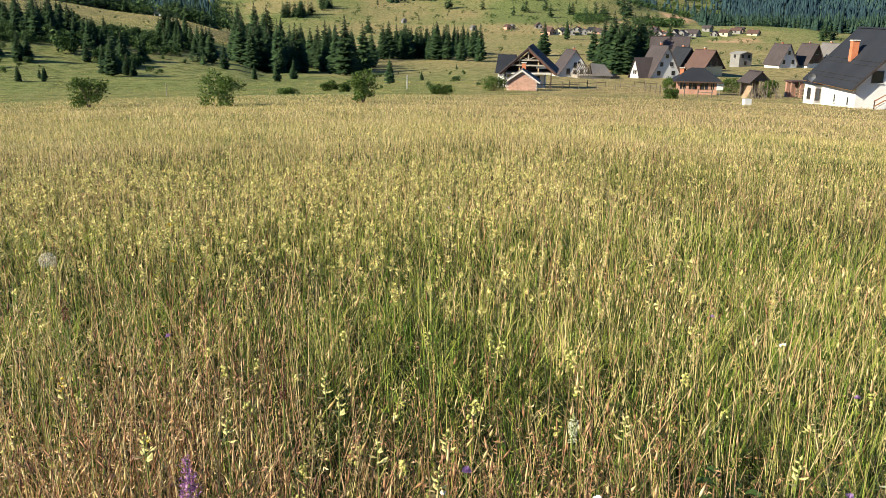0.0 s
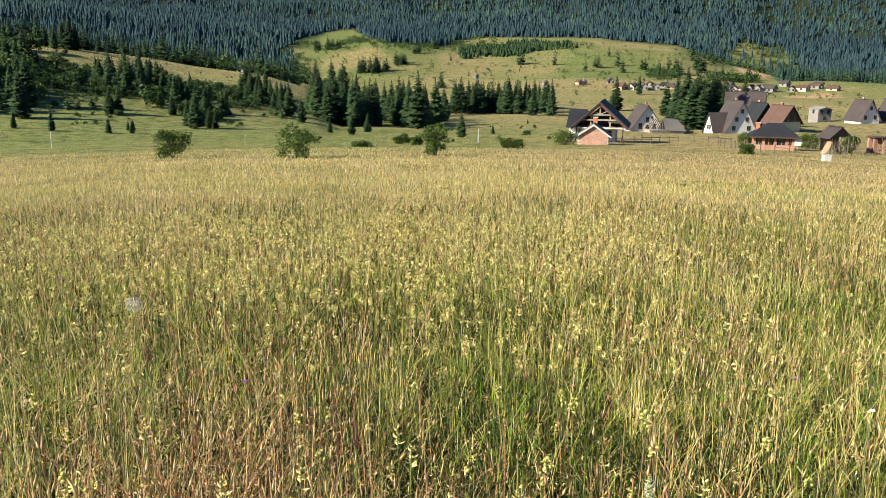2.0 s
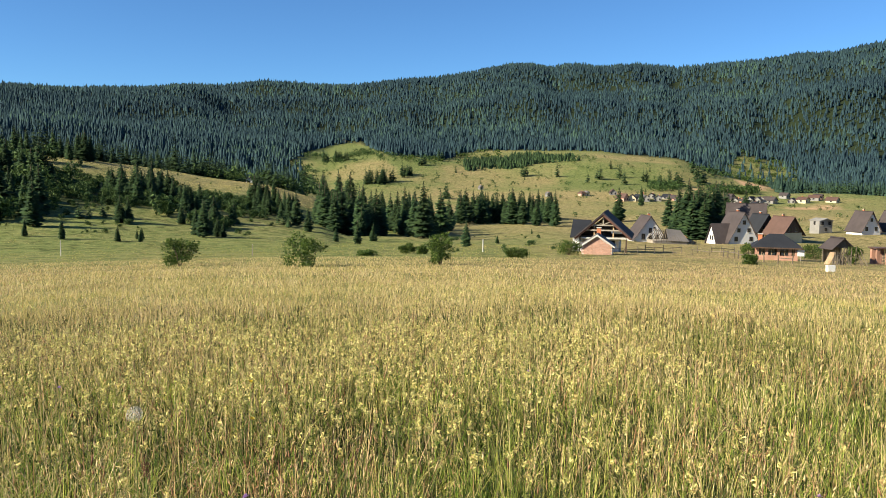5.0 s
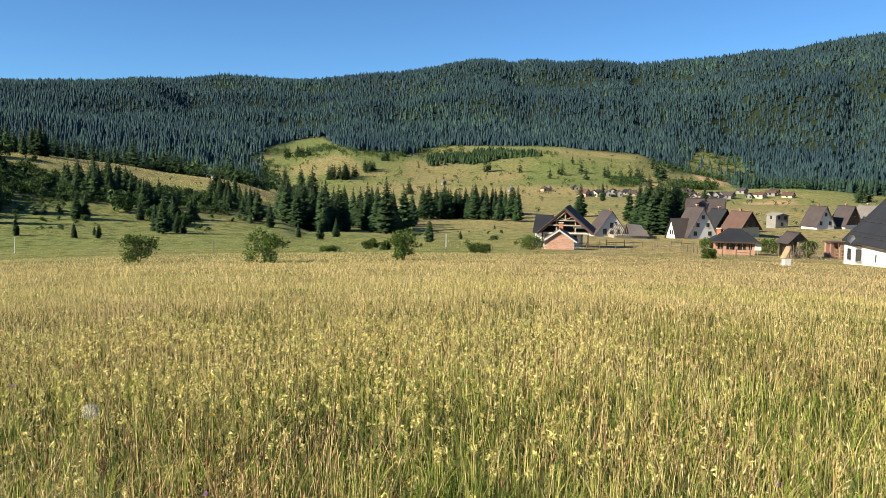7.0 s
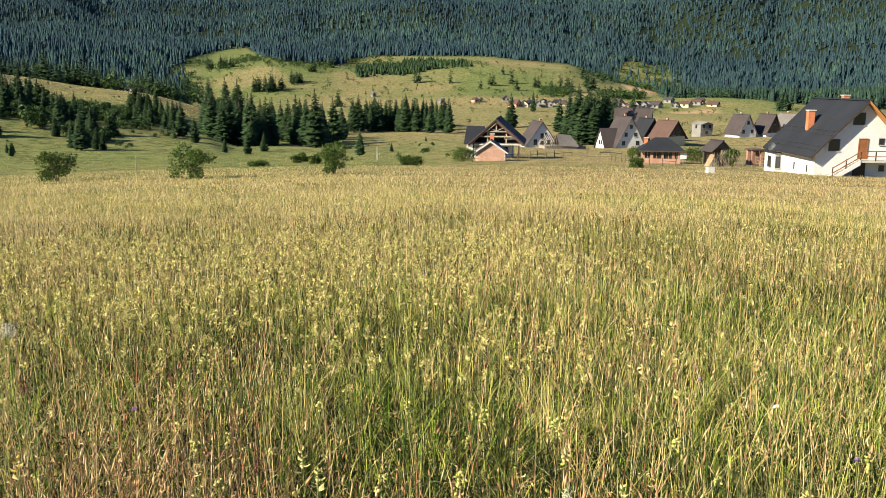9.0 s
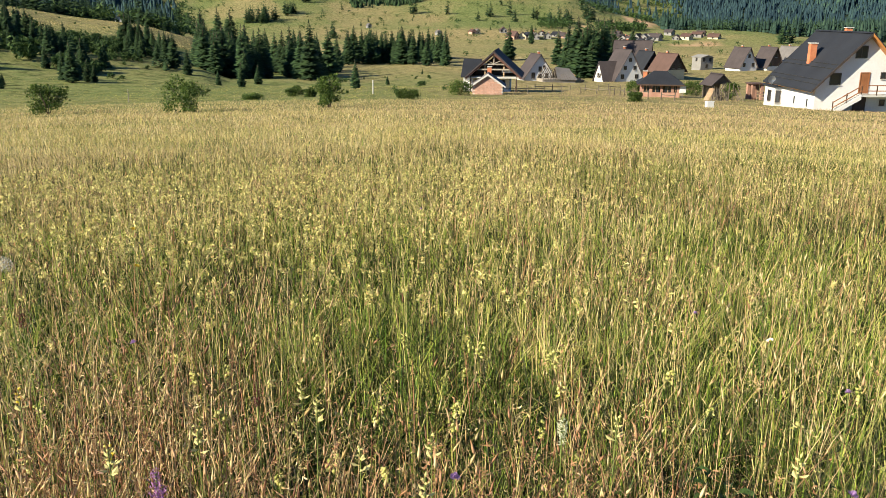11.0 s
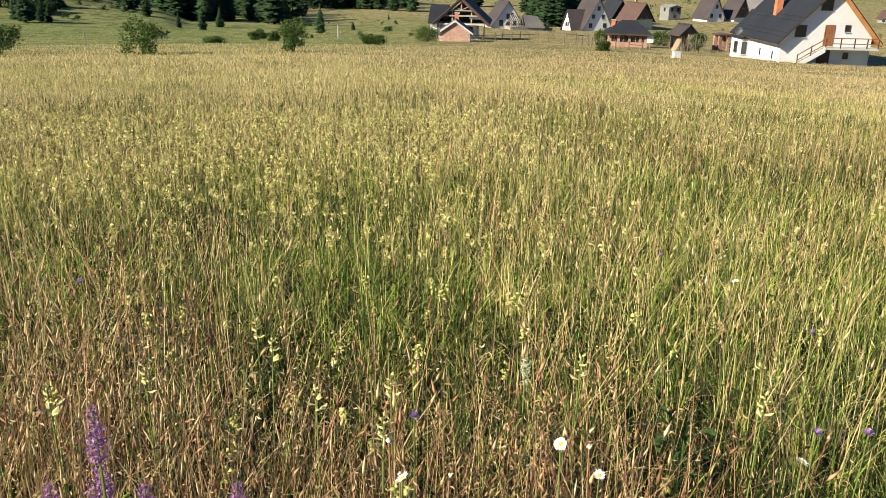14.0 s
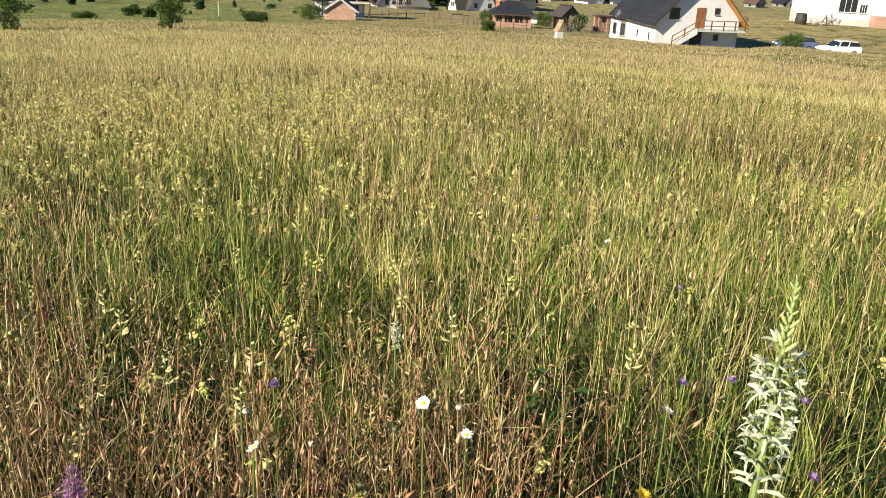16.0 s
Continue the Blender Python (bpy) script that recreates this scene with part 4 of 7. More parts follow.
        part("step", Geo().box(x - 0.31, y0 - 1.4, 1.45 - 0.185 * (i + 1), x, y0 - 0.2, 1.62 - 0.185 * i), M_CONCRETE, h)
    part("stair_cheek", Geo().prism([(-0.7, 1.2), (-0.7, 1.7), (-3.5, -0.05), (-3.5, -0.5)], "y", y0 - 1.56, y0 - 1.42), M_PLASTER, h)
    yy = y0 - 1.47
    for x in (-0.7, 0.8, 2.2, 3.5, w / 2):
        part("rail_post", Geo().beam((x, yy, 1.6), (x, yy, 2.62), 0.09), M_WOOD_DARK, h)
    for x, z in ((-2.1, 0.83), (-3.4, 0.0)):
        part("rail_post", Geo().beam((x, yy, z), (x, yy, z + 1.0), 0.09), M_WOOD_DARK, h)
    for z in (2.05, 2.58):
        part("rail", Geo().beam((-0.7, yy - 0.05, z), (w / 2, yy - 0.05, z), 0.06, 0.09), M_WOOD_DOOR, h)
        part("rail", Geo().beam((-0.7, yy - 0.05, z), (-3.45, yy - 0.05, z - 1.68), 0.06, 0.09), M_WOOD_DOOR, h)
    # satellite dish on the porch corner
    dish = Geo()
    n = 12
    dish.add([(0, 0, 0)] + [(0.45 * math.cos(6.283 * i / n), -0.12, 0.45 * math.sin(6.283 * i / n)) for i in range(n)], [(0, 1 + i, 1 + (i + 1) % n) for i in range(n)])
    part("satellite_dish", dish, M_METAL, h, m=Matrix.Translation((-w / 2 - 0.9, y0 + 9.3, 2.3)))
    part("dish_arm", Geo().tube([(-w / 2 - 0.9, y0 + 9.3, 1.6), (-w / 2 - 0.9, y0 + 9.32, 2.3)], [0.03, 0.03], 6), M_METAL, h)


white_house()


# the brick shed and the unfinished house behind it
def brick_shed():
    w, l, eave, apex = 4.3, 4.0, 1.55, 3.0
    h = thing("brick_shed", spot(-0.15, 121) + Vector((0, 0, -0.1)), -2, "small pink brick shed with a gable and pale verges", "shed")
    part("wall", gable_body(w, -l / 2, l / 2, eave, apex, 1.0), M_MORTAR, h)
    roof_pair(h, w, -l / 2 - 0.35, l / 2 + 0.35, eave, apex, 0.4, M_ROOF_GREY, 0.14)
    for s in (-1, 1):
        k = (apex - eave) / (w / 2)
        part("verge_board", Geo().prism([(0, apex - 0.1), (s * (w / 2 + 0.4), eave - 0.4 * k - 0.1), (s * (w / 2 + 0.4), eave - 0.4 * k + 0.15), (0, apex + 0.18)], "y", -l / 2 - 0.39, -l / 2 - 0.353), M_CONCRETE, h)
    # front of single bricks in courses
    brick = Geo().box(-0.185, -0.05, -0.105, 0.185, 0.0, 0.105).mesh("brick")
    brick.materials.append(M_BRICK)
    for r in range(13):
        z = 0.12 + 0.225 * r
        half = w / 2 if z < eave else (w / 2) * (apex - z) / (apex - eave)
        n = int((2 * half - 0.1) / 0.395)
        for i in range(n):
            x = (i - (n - 1) / 2) * 0.395 + (0.1 if r % 2 else -0.1)
            if abs(x) < half - 0.2:
                part("brick", brick, M_BRICK, h, m=Matrix.Translation((x, -l / 2 - 0.002, z)))
    part("side_infill", Geo().box(-w / 2 - 0.05, -l / 2 + 0.1, 0, -w / 2 - 0.003, l / 2 - 0.1, eave - 0.1), M_BRICK, h)
    chimney(h, 0.1, 0.9, 2.4, 3.9, 0.6, M_CHIMNEY)


brick_shed()


def unfinished_house():
    w, l, floor_z, eave, apex = 7.5, 10.0, 2.4, 3.1, 6.35
    h = thing("unfinished_house", spot(0.35, 138) + Vector((0, 0, 0.1)), -4, "unfinished house with an open timber gable under a dark red roof", "house")
    part("wall", Geo().box(-w / 2, -l / 2 + 3, -2, w / 2 - 1.4, l / 2, floor_z - 0.004).box(-w / 2, -l / 2, -2, -w / 2 + 0.4, -l / 2 + 3.002, floor_z - 0.004), M_PLASTER, h)
    part("slab", Geo().box(-w / 2 - 0.3, -l / 2 - 0.4, floor_z, w / 2 + 0.3, l / 2 + 0.2, floor_z + 0.22), M_CONCRETE, h)
    part("upper_wall", Geo().prism([(-w / 2 + 0.5, floor_z + 0.222), (w / 2 - 0.5, floor_z + 0.222), (w / 2 - 0.5, eave), (0, apex - 0.5), (-w / 2 + 0.5, eave)], "y", -l / 2 + 3.5, -l / 2 + 3.75), M_WOOD_DARK, h)
    roof_pair(h, w, -l / 2 - 1.1, l / 2 + 0.6, eave, apex, 0.75, M_ROOF_BROWN, 0.24, M_WOOD_VERGE)
    for x in (-w / 2 + 0.1, -1.4, 1.6, w / 2 - 0.1):
        top = apex - abs(x) * (apex - eave) / (w / 2) - 0.1
        part("post", Geo().beam((x, -l / 2 - 0.3, -0.4 if abs(x) > 2 else floor_z + 0.2), (x, -l / 2 - 0.3, top), 0.2), M_WOOD_RAW if abs(x) < 2 else M_WOOD_DARK, h)
    part("king_post", Geo().beam((0, -l / 2 - 0.6, 4.5), (0, -l / 2 - 0.6, apex - 0.05), 0.2), M_WOOD_GREY, h)
    for z in (3.8, 4.6):
        half = (apex - z) * (w / 2) / (apex - eave)
        part("tie_beam", Geo().beam((-half, -l / 2 - 0.6, z), (half, -l / 2 - 0.6, z), 0.16, 0.22), M_WOOD_GREY, h)
    for s in (-1, 1):
        part("brace", Geo().beam((0, -l / 2 - 0.6, 4.7), (s * 1.2, -l / 2 - 0.6, 5.2), 0.12), M_WOOD_GREY, h)
        part("rafter", Geo().beam((0, -l / 2 - 0.9, apex - 0.16), (s * (w / 2 + 0.65), -l / 2 - 0.9, eave - 0.72), 0.14, 0.24), M_WOOD_VERGE, h)
    window(h, w / 2 - 2.6, -l / 2 + 3, 1.3, 1.0, 1.1, "-y")
    # low wing with a blue-black roof
    part("wing", Geo().box(-w / 2 - 1.5, -1, -2, -w / 2 - 0.004, 7, 2.6), M_PLASTER, h)
    part("wing_roof", Geo().prism([(-1.6, 2.2), (-1.6, 2.4), (3, 5.0), (7.6, 2.4), (7.6, 2.2), (3, 4.8)], "x", -w / 2 - 1.9, -w / 2 + 1.2), M_ROOF_DARK, h, "blue-black roof of the side wing")
    part("shelf_board", Geo().box(1.2, -l / 2 + 1.2, 3.2, 3.4, -l / 2 + 1.4, 3.7), M_FRAME_WHITE, h)


unfinished_house()

# pale gabled houses of the village
gable_house("white house with a steep brown roof above the hay field", 3.05, 232, 15, 9.0, 8.0, 1.0, 7.1, 0.3, M_PLASTER, M_ROOF_BROWN,
            (("-y", -1.9, 1.7, 0.9, 1.5), ("-y", 0.0, 3.4, 0.8, 1.3), ("-y", 0.0, 1.4, 0.8, 1.2), ("-y", 1.9, 1.6, 0.8, 1.2), ("-y", 1.1, 4.0, 0.5, 0.6)))
g1 = gable_house("white house with a brown roof and a small cross gable", 8.85, 245, 19, 8.8, 9.0, 1.0, 8.8, 0.4, M_PLASTER, M_ROOF_BROWN,
                 (("-y", 0, 6.2, 0.8, 1.0), ("-y", -1.5, 4.0, 0.8, 1.0), ("-y", 1.5, 4.0, 0.8, 1.0), ("-y", -2.2, 1.6, 0.9, 1.1), ("-y", 2.2, 1.6, 0.9, 1.1)))
cg = part("cross_gable", Geo().prism([(-3.0, -2), (3.0, -2), (3.0, 0.6), (0, 5.4), (-3.0, 0.6)], "x", -7.2, -2.0), M_PLASTER, g1)
for s in (-1, 1):
    part("cross_roof", Geo().prism([(0, 5.45), (s * 3.7, -0.55), (s * 3.7, -0.35), (0, 5.7)], "x", -7.6, -1.0), M_ROOF_BROWN, cg)
for yy in (-0.6, 0.6):
    window(g1, -7.2, yy, 1.7, 0.7, 1.1, "-x")
gable_house("long house with a dark brown roof behind spruces", 9.45, 275, 75, 8.0, 11.0, 3.5, 10.0, 0.8, M_PLASTER_YELLOW, M_ROOF_BROWN, (("-x", -4, 2, 1, 1.2), ("-x", 0, 2, 1, 1.2)))
gable_house("dark timber house with a double gable", 10.35, 268, 25, 6.0, 7.0, 3.0, 7.4, 0.7, M_WOOD_DARK, M_ROOF_DARK, (("-y", -1.2, 3.6, 0.7, 1.1), ("-y", 1.2, 3.6, 0.7, 1.1)))
gable_house("house with a rust brown roof and ochre ground floor", 11.75, 262, 32, 7.0, 7.5, 3.0, 7.4, 0.8, M_PLASTER_YELLOW, M_ROOF_RUST,
            (("-y", -1.2, 3.9, 0.8, 1.1), ("-y", 1.2, 3.9, 0.8, 1.1), ("-x", -2, 1.7, 1.0, 1.2), ("-x", 2, 1.7, 1.0, 1.2)), gable_wall=M_WOOD_DARK)
gable_house("grey unplastered house shell with empty windows", 13.95, 325, 24, 5.4, 5.2, 4.6, 5.3, 0.15, M_PLASTER_GREY, M_PLASTER_GREY,
            (("-y", -1.4, 3.8, 0.9, 1.2), ("-y", 1.4, 3.8, 0.9, 1.2), ("-y", 0, 1.5, 0.9, 1.2), ("-x", 0, 3.8, 0.9, 1.2)), chim=False)
for az, d, turn, w, l, apex, lab, roof in ((16.35, 310, 22, 7.0, 7.8, 7.6, "white house with a tall brown roof at the field's edge", M_ROOF_BROWN), (17.95, 315, 22, 6.8, 7.5, 7.6, "brown-roofed house with a boarded gable", M_ROOF_BROWN),
                                           (19.2, 325, 22, 7.0, 9.0, 7.8, "house with a long grey roof behind a low wall", M_ROOF_GREY), (20.9, 318, 44, 6.0, 7.0, 5.4, "low house with a grey roof", M_ROOF_GREY)):
    gable_house(lab, az, d, turn, w, l, 1.4, apex, 0.4, M_PLASTER, roof,
                (("-y", 0, 5.0, 0.8, 1.1), ("-y", -1.8, 2.0, 0.9, 1.2), ("-y", 1.8, 2.0, 0.9, 1.2)) if apex > 6 else (("-y", 0, 2.2, 0.9, 1.1),), gable_wall=M_WOOD_DARK if roof is M_ROOF_BROWN and az > 17 else None)


def pavilion():
    """Brick summer kitchen with a hipped roof."""
    w, l, e = 5.4, 4.4, 2.1
    h = thing("brick_pavilion", spot(11.35, 124) + Vector((0, 0, -0.15)), -8, "low brick pavilion with glazed openings under a dark hipped roof", "pavilion")
    part("plinth", Geo().box(-w / 2, -l / 2, -1, w / 2, l / 2, 0.95), M_BRICK_RED, h)
    for x in (-w / 2 + 0.2, -1.3, 0.2, 1.7, w / 2 - 0.2):
        part("pillar", Geo().box(x - 0.2, -l / 2, 0.952, x + 0.2, -l / 2 + 0.4, e), M_BRICK_RED, h)
    for y in (-l / 2 + 0.9, 0.6, l / 2 - 0.2):
        for x in (-w / 2 + 0.2, w / 2 - 0.2):
            part("pillar", Geo().box(x - 0.2, y - 0.2, 0.952, x + 0.2, y + 0.2, e), M_BRICK_RED, h)
    part("back_wall", Geo().box(-w / 2 + 0.42, l / 2 - 0.3, 0.952, w / 2 - 0.42, l / 2 - 0.1, e), M_WOOD_RAW, h)
    for a, b in ((-2.3, -1.55), (-1.1, -0.2), (0.6, 1.5), (1.9, 2.3)):
        part("pane", Geo().box(a, -l / 2 + 0.15, 1.0, b, -l / 2 + 0.18, e - 0.05), M_GLASS, h)
        part("glazing_bar", Geo().box((a + b) / 2 - 0.03, -l / 2 + 0.1, 0.955, (a + b) / 2 + 0.03, -l / 2 + 0.148, e - 0.002), M_WOOD_RAW, h)
    a, b, r = w / 2 + 0.6, l / 2 + 0.6, 0.9
    g = Geo().add([(-a, -b, e), (a, -b, e), (a, b, e), (-a, b, e), (-r, 0, e + 1.75), (r, 0, e + 1.75)], [(0, 1, 5, 4), (2, 3, 4, 5), (1, 2, 5), (3, 0, 4), (3, 2, 1, 0)])
    part("roof", g, M_ROOF_DARK, h)
    for y in (-b - 0.03, b):
        part("fascia", Geo().box(-a, y, e - 0.16, a, y + 0.03, e + 0.02), M_WOOD_DARK, h)
    chimney(h, -2.1, 0.6, e + 0.2, e + 1.6, 0.55, M_CHIMNEY)


pavilion()


def log_hut():
    h = thing("wooden_hut", spot(14.95, 122) + Vector((0, 0, 0)), 20, "weathered wooden hut under a grey gable roof", "hut")
    for x in (-1.3, 1.3):
        for y in (-1.1, 1.1):
            part("post", Geo().beam((x, y, -0.6), (x, y, 2.3), 0.16), M_WOOD_OLD, h)
    for k in range(9):
        part("plank", Geo().box(-1.3 + 0.29 * k, 1.1, 0.2, -1.3 + 0.29 * k + 0.26, 1.14, 2.2), M_WOOD_OLD, h)
    part("gable", Geo().prism([(-1.4, 2.2), (1.4, 2.2), (0, 3.3)], "y", -1.2, -1.12), M_WOOD_OLD, h)
    roof_pair(h, 2.8, -1.5, 1.5, 2.2, 3.35, 0.35, M_ROOF_BROWN, 0.1)
    b = thing("bench_slide", spot(14.75, 113.5), 40, "pale timber ramp leaning against the hut", "ramp")
    for k in range(4):
        part("plank", Geo().beam((-0.9, 0.2 * k, -0.1), (0.3, 0.2 * k, 1.5), 0.18, 0.05), M_WOOD_RAW, b)
    p = thing("pole_stack", spot(15.65, 113), 10, "heap of grey poles stacked upright like a tent", "poles")
    r = random.Random(4)
    for k in range(34):
        a = r.uniform(-1.9, 1.9)
        part("pole", Geo().tube([(a * 1.15, r.uniform(-0.9, 0.3), -0.15), (a * 0.55 + r.uniform(-0.7, 0.7), r.uniform(0.0, 0.6), r.uniform(1.0, 2.3))], [0.05, 0.035], 5), M_WOOD_OLD, p)
    s = thing("brick_kiosk", spot(17.35, 126), 10, "small red brick kiosk with a flat dark roof", "kiosk")
    for x in (-0.65, 0.65):
        for y in (-0.7, 0.7):
            part("pillar", Geo().box(x - 0.22, y - 0.22, -0.8, x + 0.22, y + 0.22, 2.2), M_BRICK_RED, s)
    part("back_wall", Geo().box(-0.427, 0.55, -0.8, 0.427, 0.85, 2.2), M_BRICK_RED, s)
    part("roof", Geo().box(-1.1, -1.1, 2.204, 1.1, 1.1, 2.34), M_ROOF_RUST, s)
    t = thing("garden_shelf", spot(17.9, 121), 15, "rickety grey timber rack beside the kiosk", "rack")
    for x in (-0.9, 0.0, 0.9):
        part("post", Geo().beam((x, 0, -0.3), (x, 0.1, 1.4), 0.1), M_WOOD_OLD, t)
    for z in (0.4, 0.85, 1.3):
        part("board", Geo().beam((-1.1, -0.07, z), (1.1, -0.07, z + 0.06), 0.04, 0.14), M_WOOD_RAW, t)
    w = thing("white_box", spot(14.62, 84), 12, "white painted meter cabinet standing in the grass", "cabinet")
    part("body", Geo().box(-0.35, -0.24, -0.4, 0.35, 0.24, 0.56), M_FRAME_WHITE, w)
    part("lid", Geo().box(-0.38, -0.27, 0.563, 0.38, 0.27, 0.60), M_FRAME_WHITE, w)
    part("door_leaf", Geo().box(-0.33, -0.265, 0.0, 0.33, -0.243, 0.55), M_FRAME_WHITE, w)
    n = thing("sign_board", spot(12.85, 122), 0, "white board on a post beside the pavilion", "sign")
    part("post", Geo().beam((0, 0, -0.3), (0, 0, 1.2), 0.09), M_WOOD_GREY, n)
    part("board", Geo().box(-0.45, -0.08, 0.7, 0.45, -0.046, 1.6), M_FRAME_WHITE, n)
    c = thing("collapsed_shed", spot(4.45, 225), 12, "old shed with a half-stripped collapsing roof", "shed")
    part("wall", gable_body(6.0, -4.5, 4.5, 0.9, 1.0, 1.0), M_WOOD_GREY, c, m=Matrix.Rotation(radians(90), 4, "Z"))
    for k in range(14):
        x = -4.4 + 0.68 * k
        part("rafter", Geo().beam((x, -3.4, 0.8), (x * 0.75, 0, 3.9 - 0.05 * k), 0.12, 0.16), M_WOOD_OLD, c)
        part("rafter", Geo().beam((x, 3.4, 0.8), (x * 0.75, 0, 3.9 - 0.05 * k), 0.12, 0.16), M_WOOD_OLD, c)
    part("roof_covering", Geo().add([(-0.6, -3.3, 0.95), (5.0, -3.5, 0.75), (3.6, 0, 3.55), (-0.3, 0, 4.0), (-0.6, 3.3, 0.95), (5.0, 3.5, 0.75)], [(0, 1, 2, 3), (4, 3, 2, 5)]), M_ROOF_GREY, c, "torn grey roof covering")
    e = thing("play_house", spot(5.35, 232), 5, "small raw timber play house", "shed")
    for x in (-1.2, 1.2):
        for y in (-1, 1):
            part("post", Geo().beam((x, y, -0.5), (x, y, 2.0), 0.16), M_WOOD_RAW, e)
    part("deck", Geo().box(-1.6, -1.3, 0.5, 1.6, 1.3, 0.66), M_WOOD_RAW, e)
    roof_pair(e, 2.6, -1.4, 1.4, 1.9, 2.9, 0.3, M_WOOD_ORANGE, 0.1)
    lg = thing("log_pile", spot(5.9, 236), 20, "pile of fresh cut logs", "logs")
    for k in range(15):
        x, z = (k % 6) * 0.42 - 1.0 + 0.2 * (k // 6), 0.2 + 0.36 * (k // 6)
        part("log", Geo().tube([(x, -1.6, z), (x, 1.6, z)], [0.2, 0.19], 7), M_WOOD_RAW, lg)


log_hut()


def right_building():
    """Large white building beyond the cars."""
    h = thing("white_building", spot(34.5, 150) + Vector((0, 0, 0)), -14, "large white rendered building with brick base and timber windows", "building")
    part("wall", Geo().box(-4.0, -5, 2.0, 16, 8, 9.5), M_PLASTER, h)
    part("base", Geo().box(-4.0, -5.004, -2.5, 16, 8.004, 1.996), M_BRICK, h)
    part("bay", Geo().box(-13.0, -3.0, 1.2, -4.004, 8, 9.5), M_PLASTER, h)
    part("bay_base", Geo().box(-13.0, -2.99, -2.5, -4.004, 8.0, 1.196), M_CONCRETE, h)
    part("cornice", Geo().box(-13.2, -3.2, 4.4, -4.005, -3.004, 4.75), M_BRICK, h)
    for x, z, ww, hh in ((-11.0, 5.6, 2.4, 1.6), (-7.6, 3.2, 2.6, 1.9), (-5.3, 2.8, 1.0, 1.2), (-8.0, 5.9, 2.4, 1.5)):
        window(h, x, -3.0, z, ww, hh, "-y", M_FRAME_WHITE, bars=2)
    for x, z in ((4.5, 3.7), (9.5, 3.7), (4.5, 6.8), (9.5, 6.8)):
        window(h, x, -5.0, z, 1.2, 1.4, "-y", M_FRAME_WHITE)
    part("roof", Geo().prism([(-5.6, 9.502), (8.6, 9.502), (1.5, 13.0)], "x", -13.5, 16.5), M_ROOF_GREY, h)
    p = thing("timber_pile", spot(30.9, 139), 25, "untidy heap of old boards and timber", "timber")
    r = random.Random(9)
    for k in range(30):
        a = r.uniform(-3.2, 3.2)
        part("board", Geo().beam((a, r.uniform(-1, 1), r.uniform(-0.1, 0.5)), (a + r.uniform(-1.5, 1.5), r.uniform(-1, 1), r.uniform(0.4, 1.7)), 0.16, 0.05), M_WOOD_GREY, p)
    c = thing("compost_bin", spot(29.6, 138), 0, "dark green rain barrel beside a timber heap", "barrel")
    part("body", Geo().tube([(0, 0, -0.3), (0, 0, 0.6), (0, 0, 1.5)], [0.75, 0.85, 0.75], 12), M_FRAME_DARK, c)
    part("lid", Geo().tube([(0, 0, 1.503), (0, 0, 1.58)], [0.8, 0.7], 12), M_FRAME_DARK, c)


right_building()


def far_village():
    """Small houses across the valley."""
    r = random.Random(12)
    roofs = (M_ROOF_BROWN, M_ROOF_BROWN, M_ROOF_GREY, M_ROOF_DARK, M_ROOF_DARK, M_ROOF_RUST)
    walls = (M_PLASTER_GREY, M_PLASTER_YELLOW, M_PLASTER_GREY, M_PLASTER_GREY, M_BRICK)
    for a0, a1, d0, d1, n in ((0.6, 5.2, 590, 640, 12), (7.9, 11.0, 600, 660, 16), (11.6, 14.6, 655, 690, 6), (26, 36, 345, 480, 5)):
        for i in range(n):
            az = a0 + (a1 - a0) * (i + r.uniform(0.1, 0.9)) / n
            roof = r.choice(roofs)
            w, l, e = r.uniform(3.6, 6), r.uniform(5, 8), r.uniform(1.6, 2.8)
            gable_house({M_ROOF_BROWN: "far house with a brown roof", M_ROOF_RUST: "far house with a rust red roof", M_ROOF_GREY: "far house with a grey roof", M_ROOF_DARK: "far house with a dark roof"}[roof] + " across the valley",
                        az, r.uniform(d0, d1), r.uniform(-40, 60), w, l, e, e + w * r.uniform(0.3, 0.5), 0.5, r.choice(walls), roof,
                        (("-y", -1.5, e * 0.55, 1.0, 1.2), ("-y", 1.5, e * 0.55, 1.0, 1.2), ("-x", 0, e * 0.55, 1.2, 1.2)), chim=r.random() < 0.5, group="far village houses")
    for az, d in ((-18.75, 1275), (-17.85, 1288)):
        gable_house("small chalet on the hilltop below the forest", az, d, 20, 7, 9, 3.0, 6.0, 0.6, M_PLASTER_YELLOW, M_ROOF_RUST, (("-y", 0, 1.8, 1, 1.2),), group="hilltop chalets")
    for az, d, w, wall in ((-3.6, 622, 3.2, M_PLASTER_GREY), (-1.3, 627, 3.6, M_BRICK), (-1.0, 629, 3.2, M_PLASTER_YELLOW), (-8.3, 686, 3.0, M_PLASTER_GREY)):
        gable_house("small lone house on the far mown pasture", az, d, 30, w, w * 1.4, 2.0, 3.4, 0.4, wall, M_ROOF_RUST if wall is M_BRICK else M_ROOF_GREY, (("-y", 0, 1.1, 0.8, 0.9),), group="far village houses")
    gable_house("white house among trees behind the spur", -24.2, 480, 15, 3.4, 4.5, 4.2, 5.6, 0.3, M_PLASTER, M_ROOF_GREY, (("-y", 0, 3, 1, 1.2),), group="hilltop chalets", lift=2.0)


far_village()


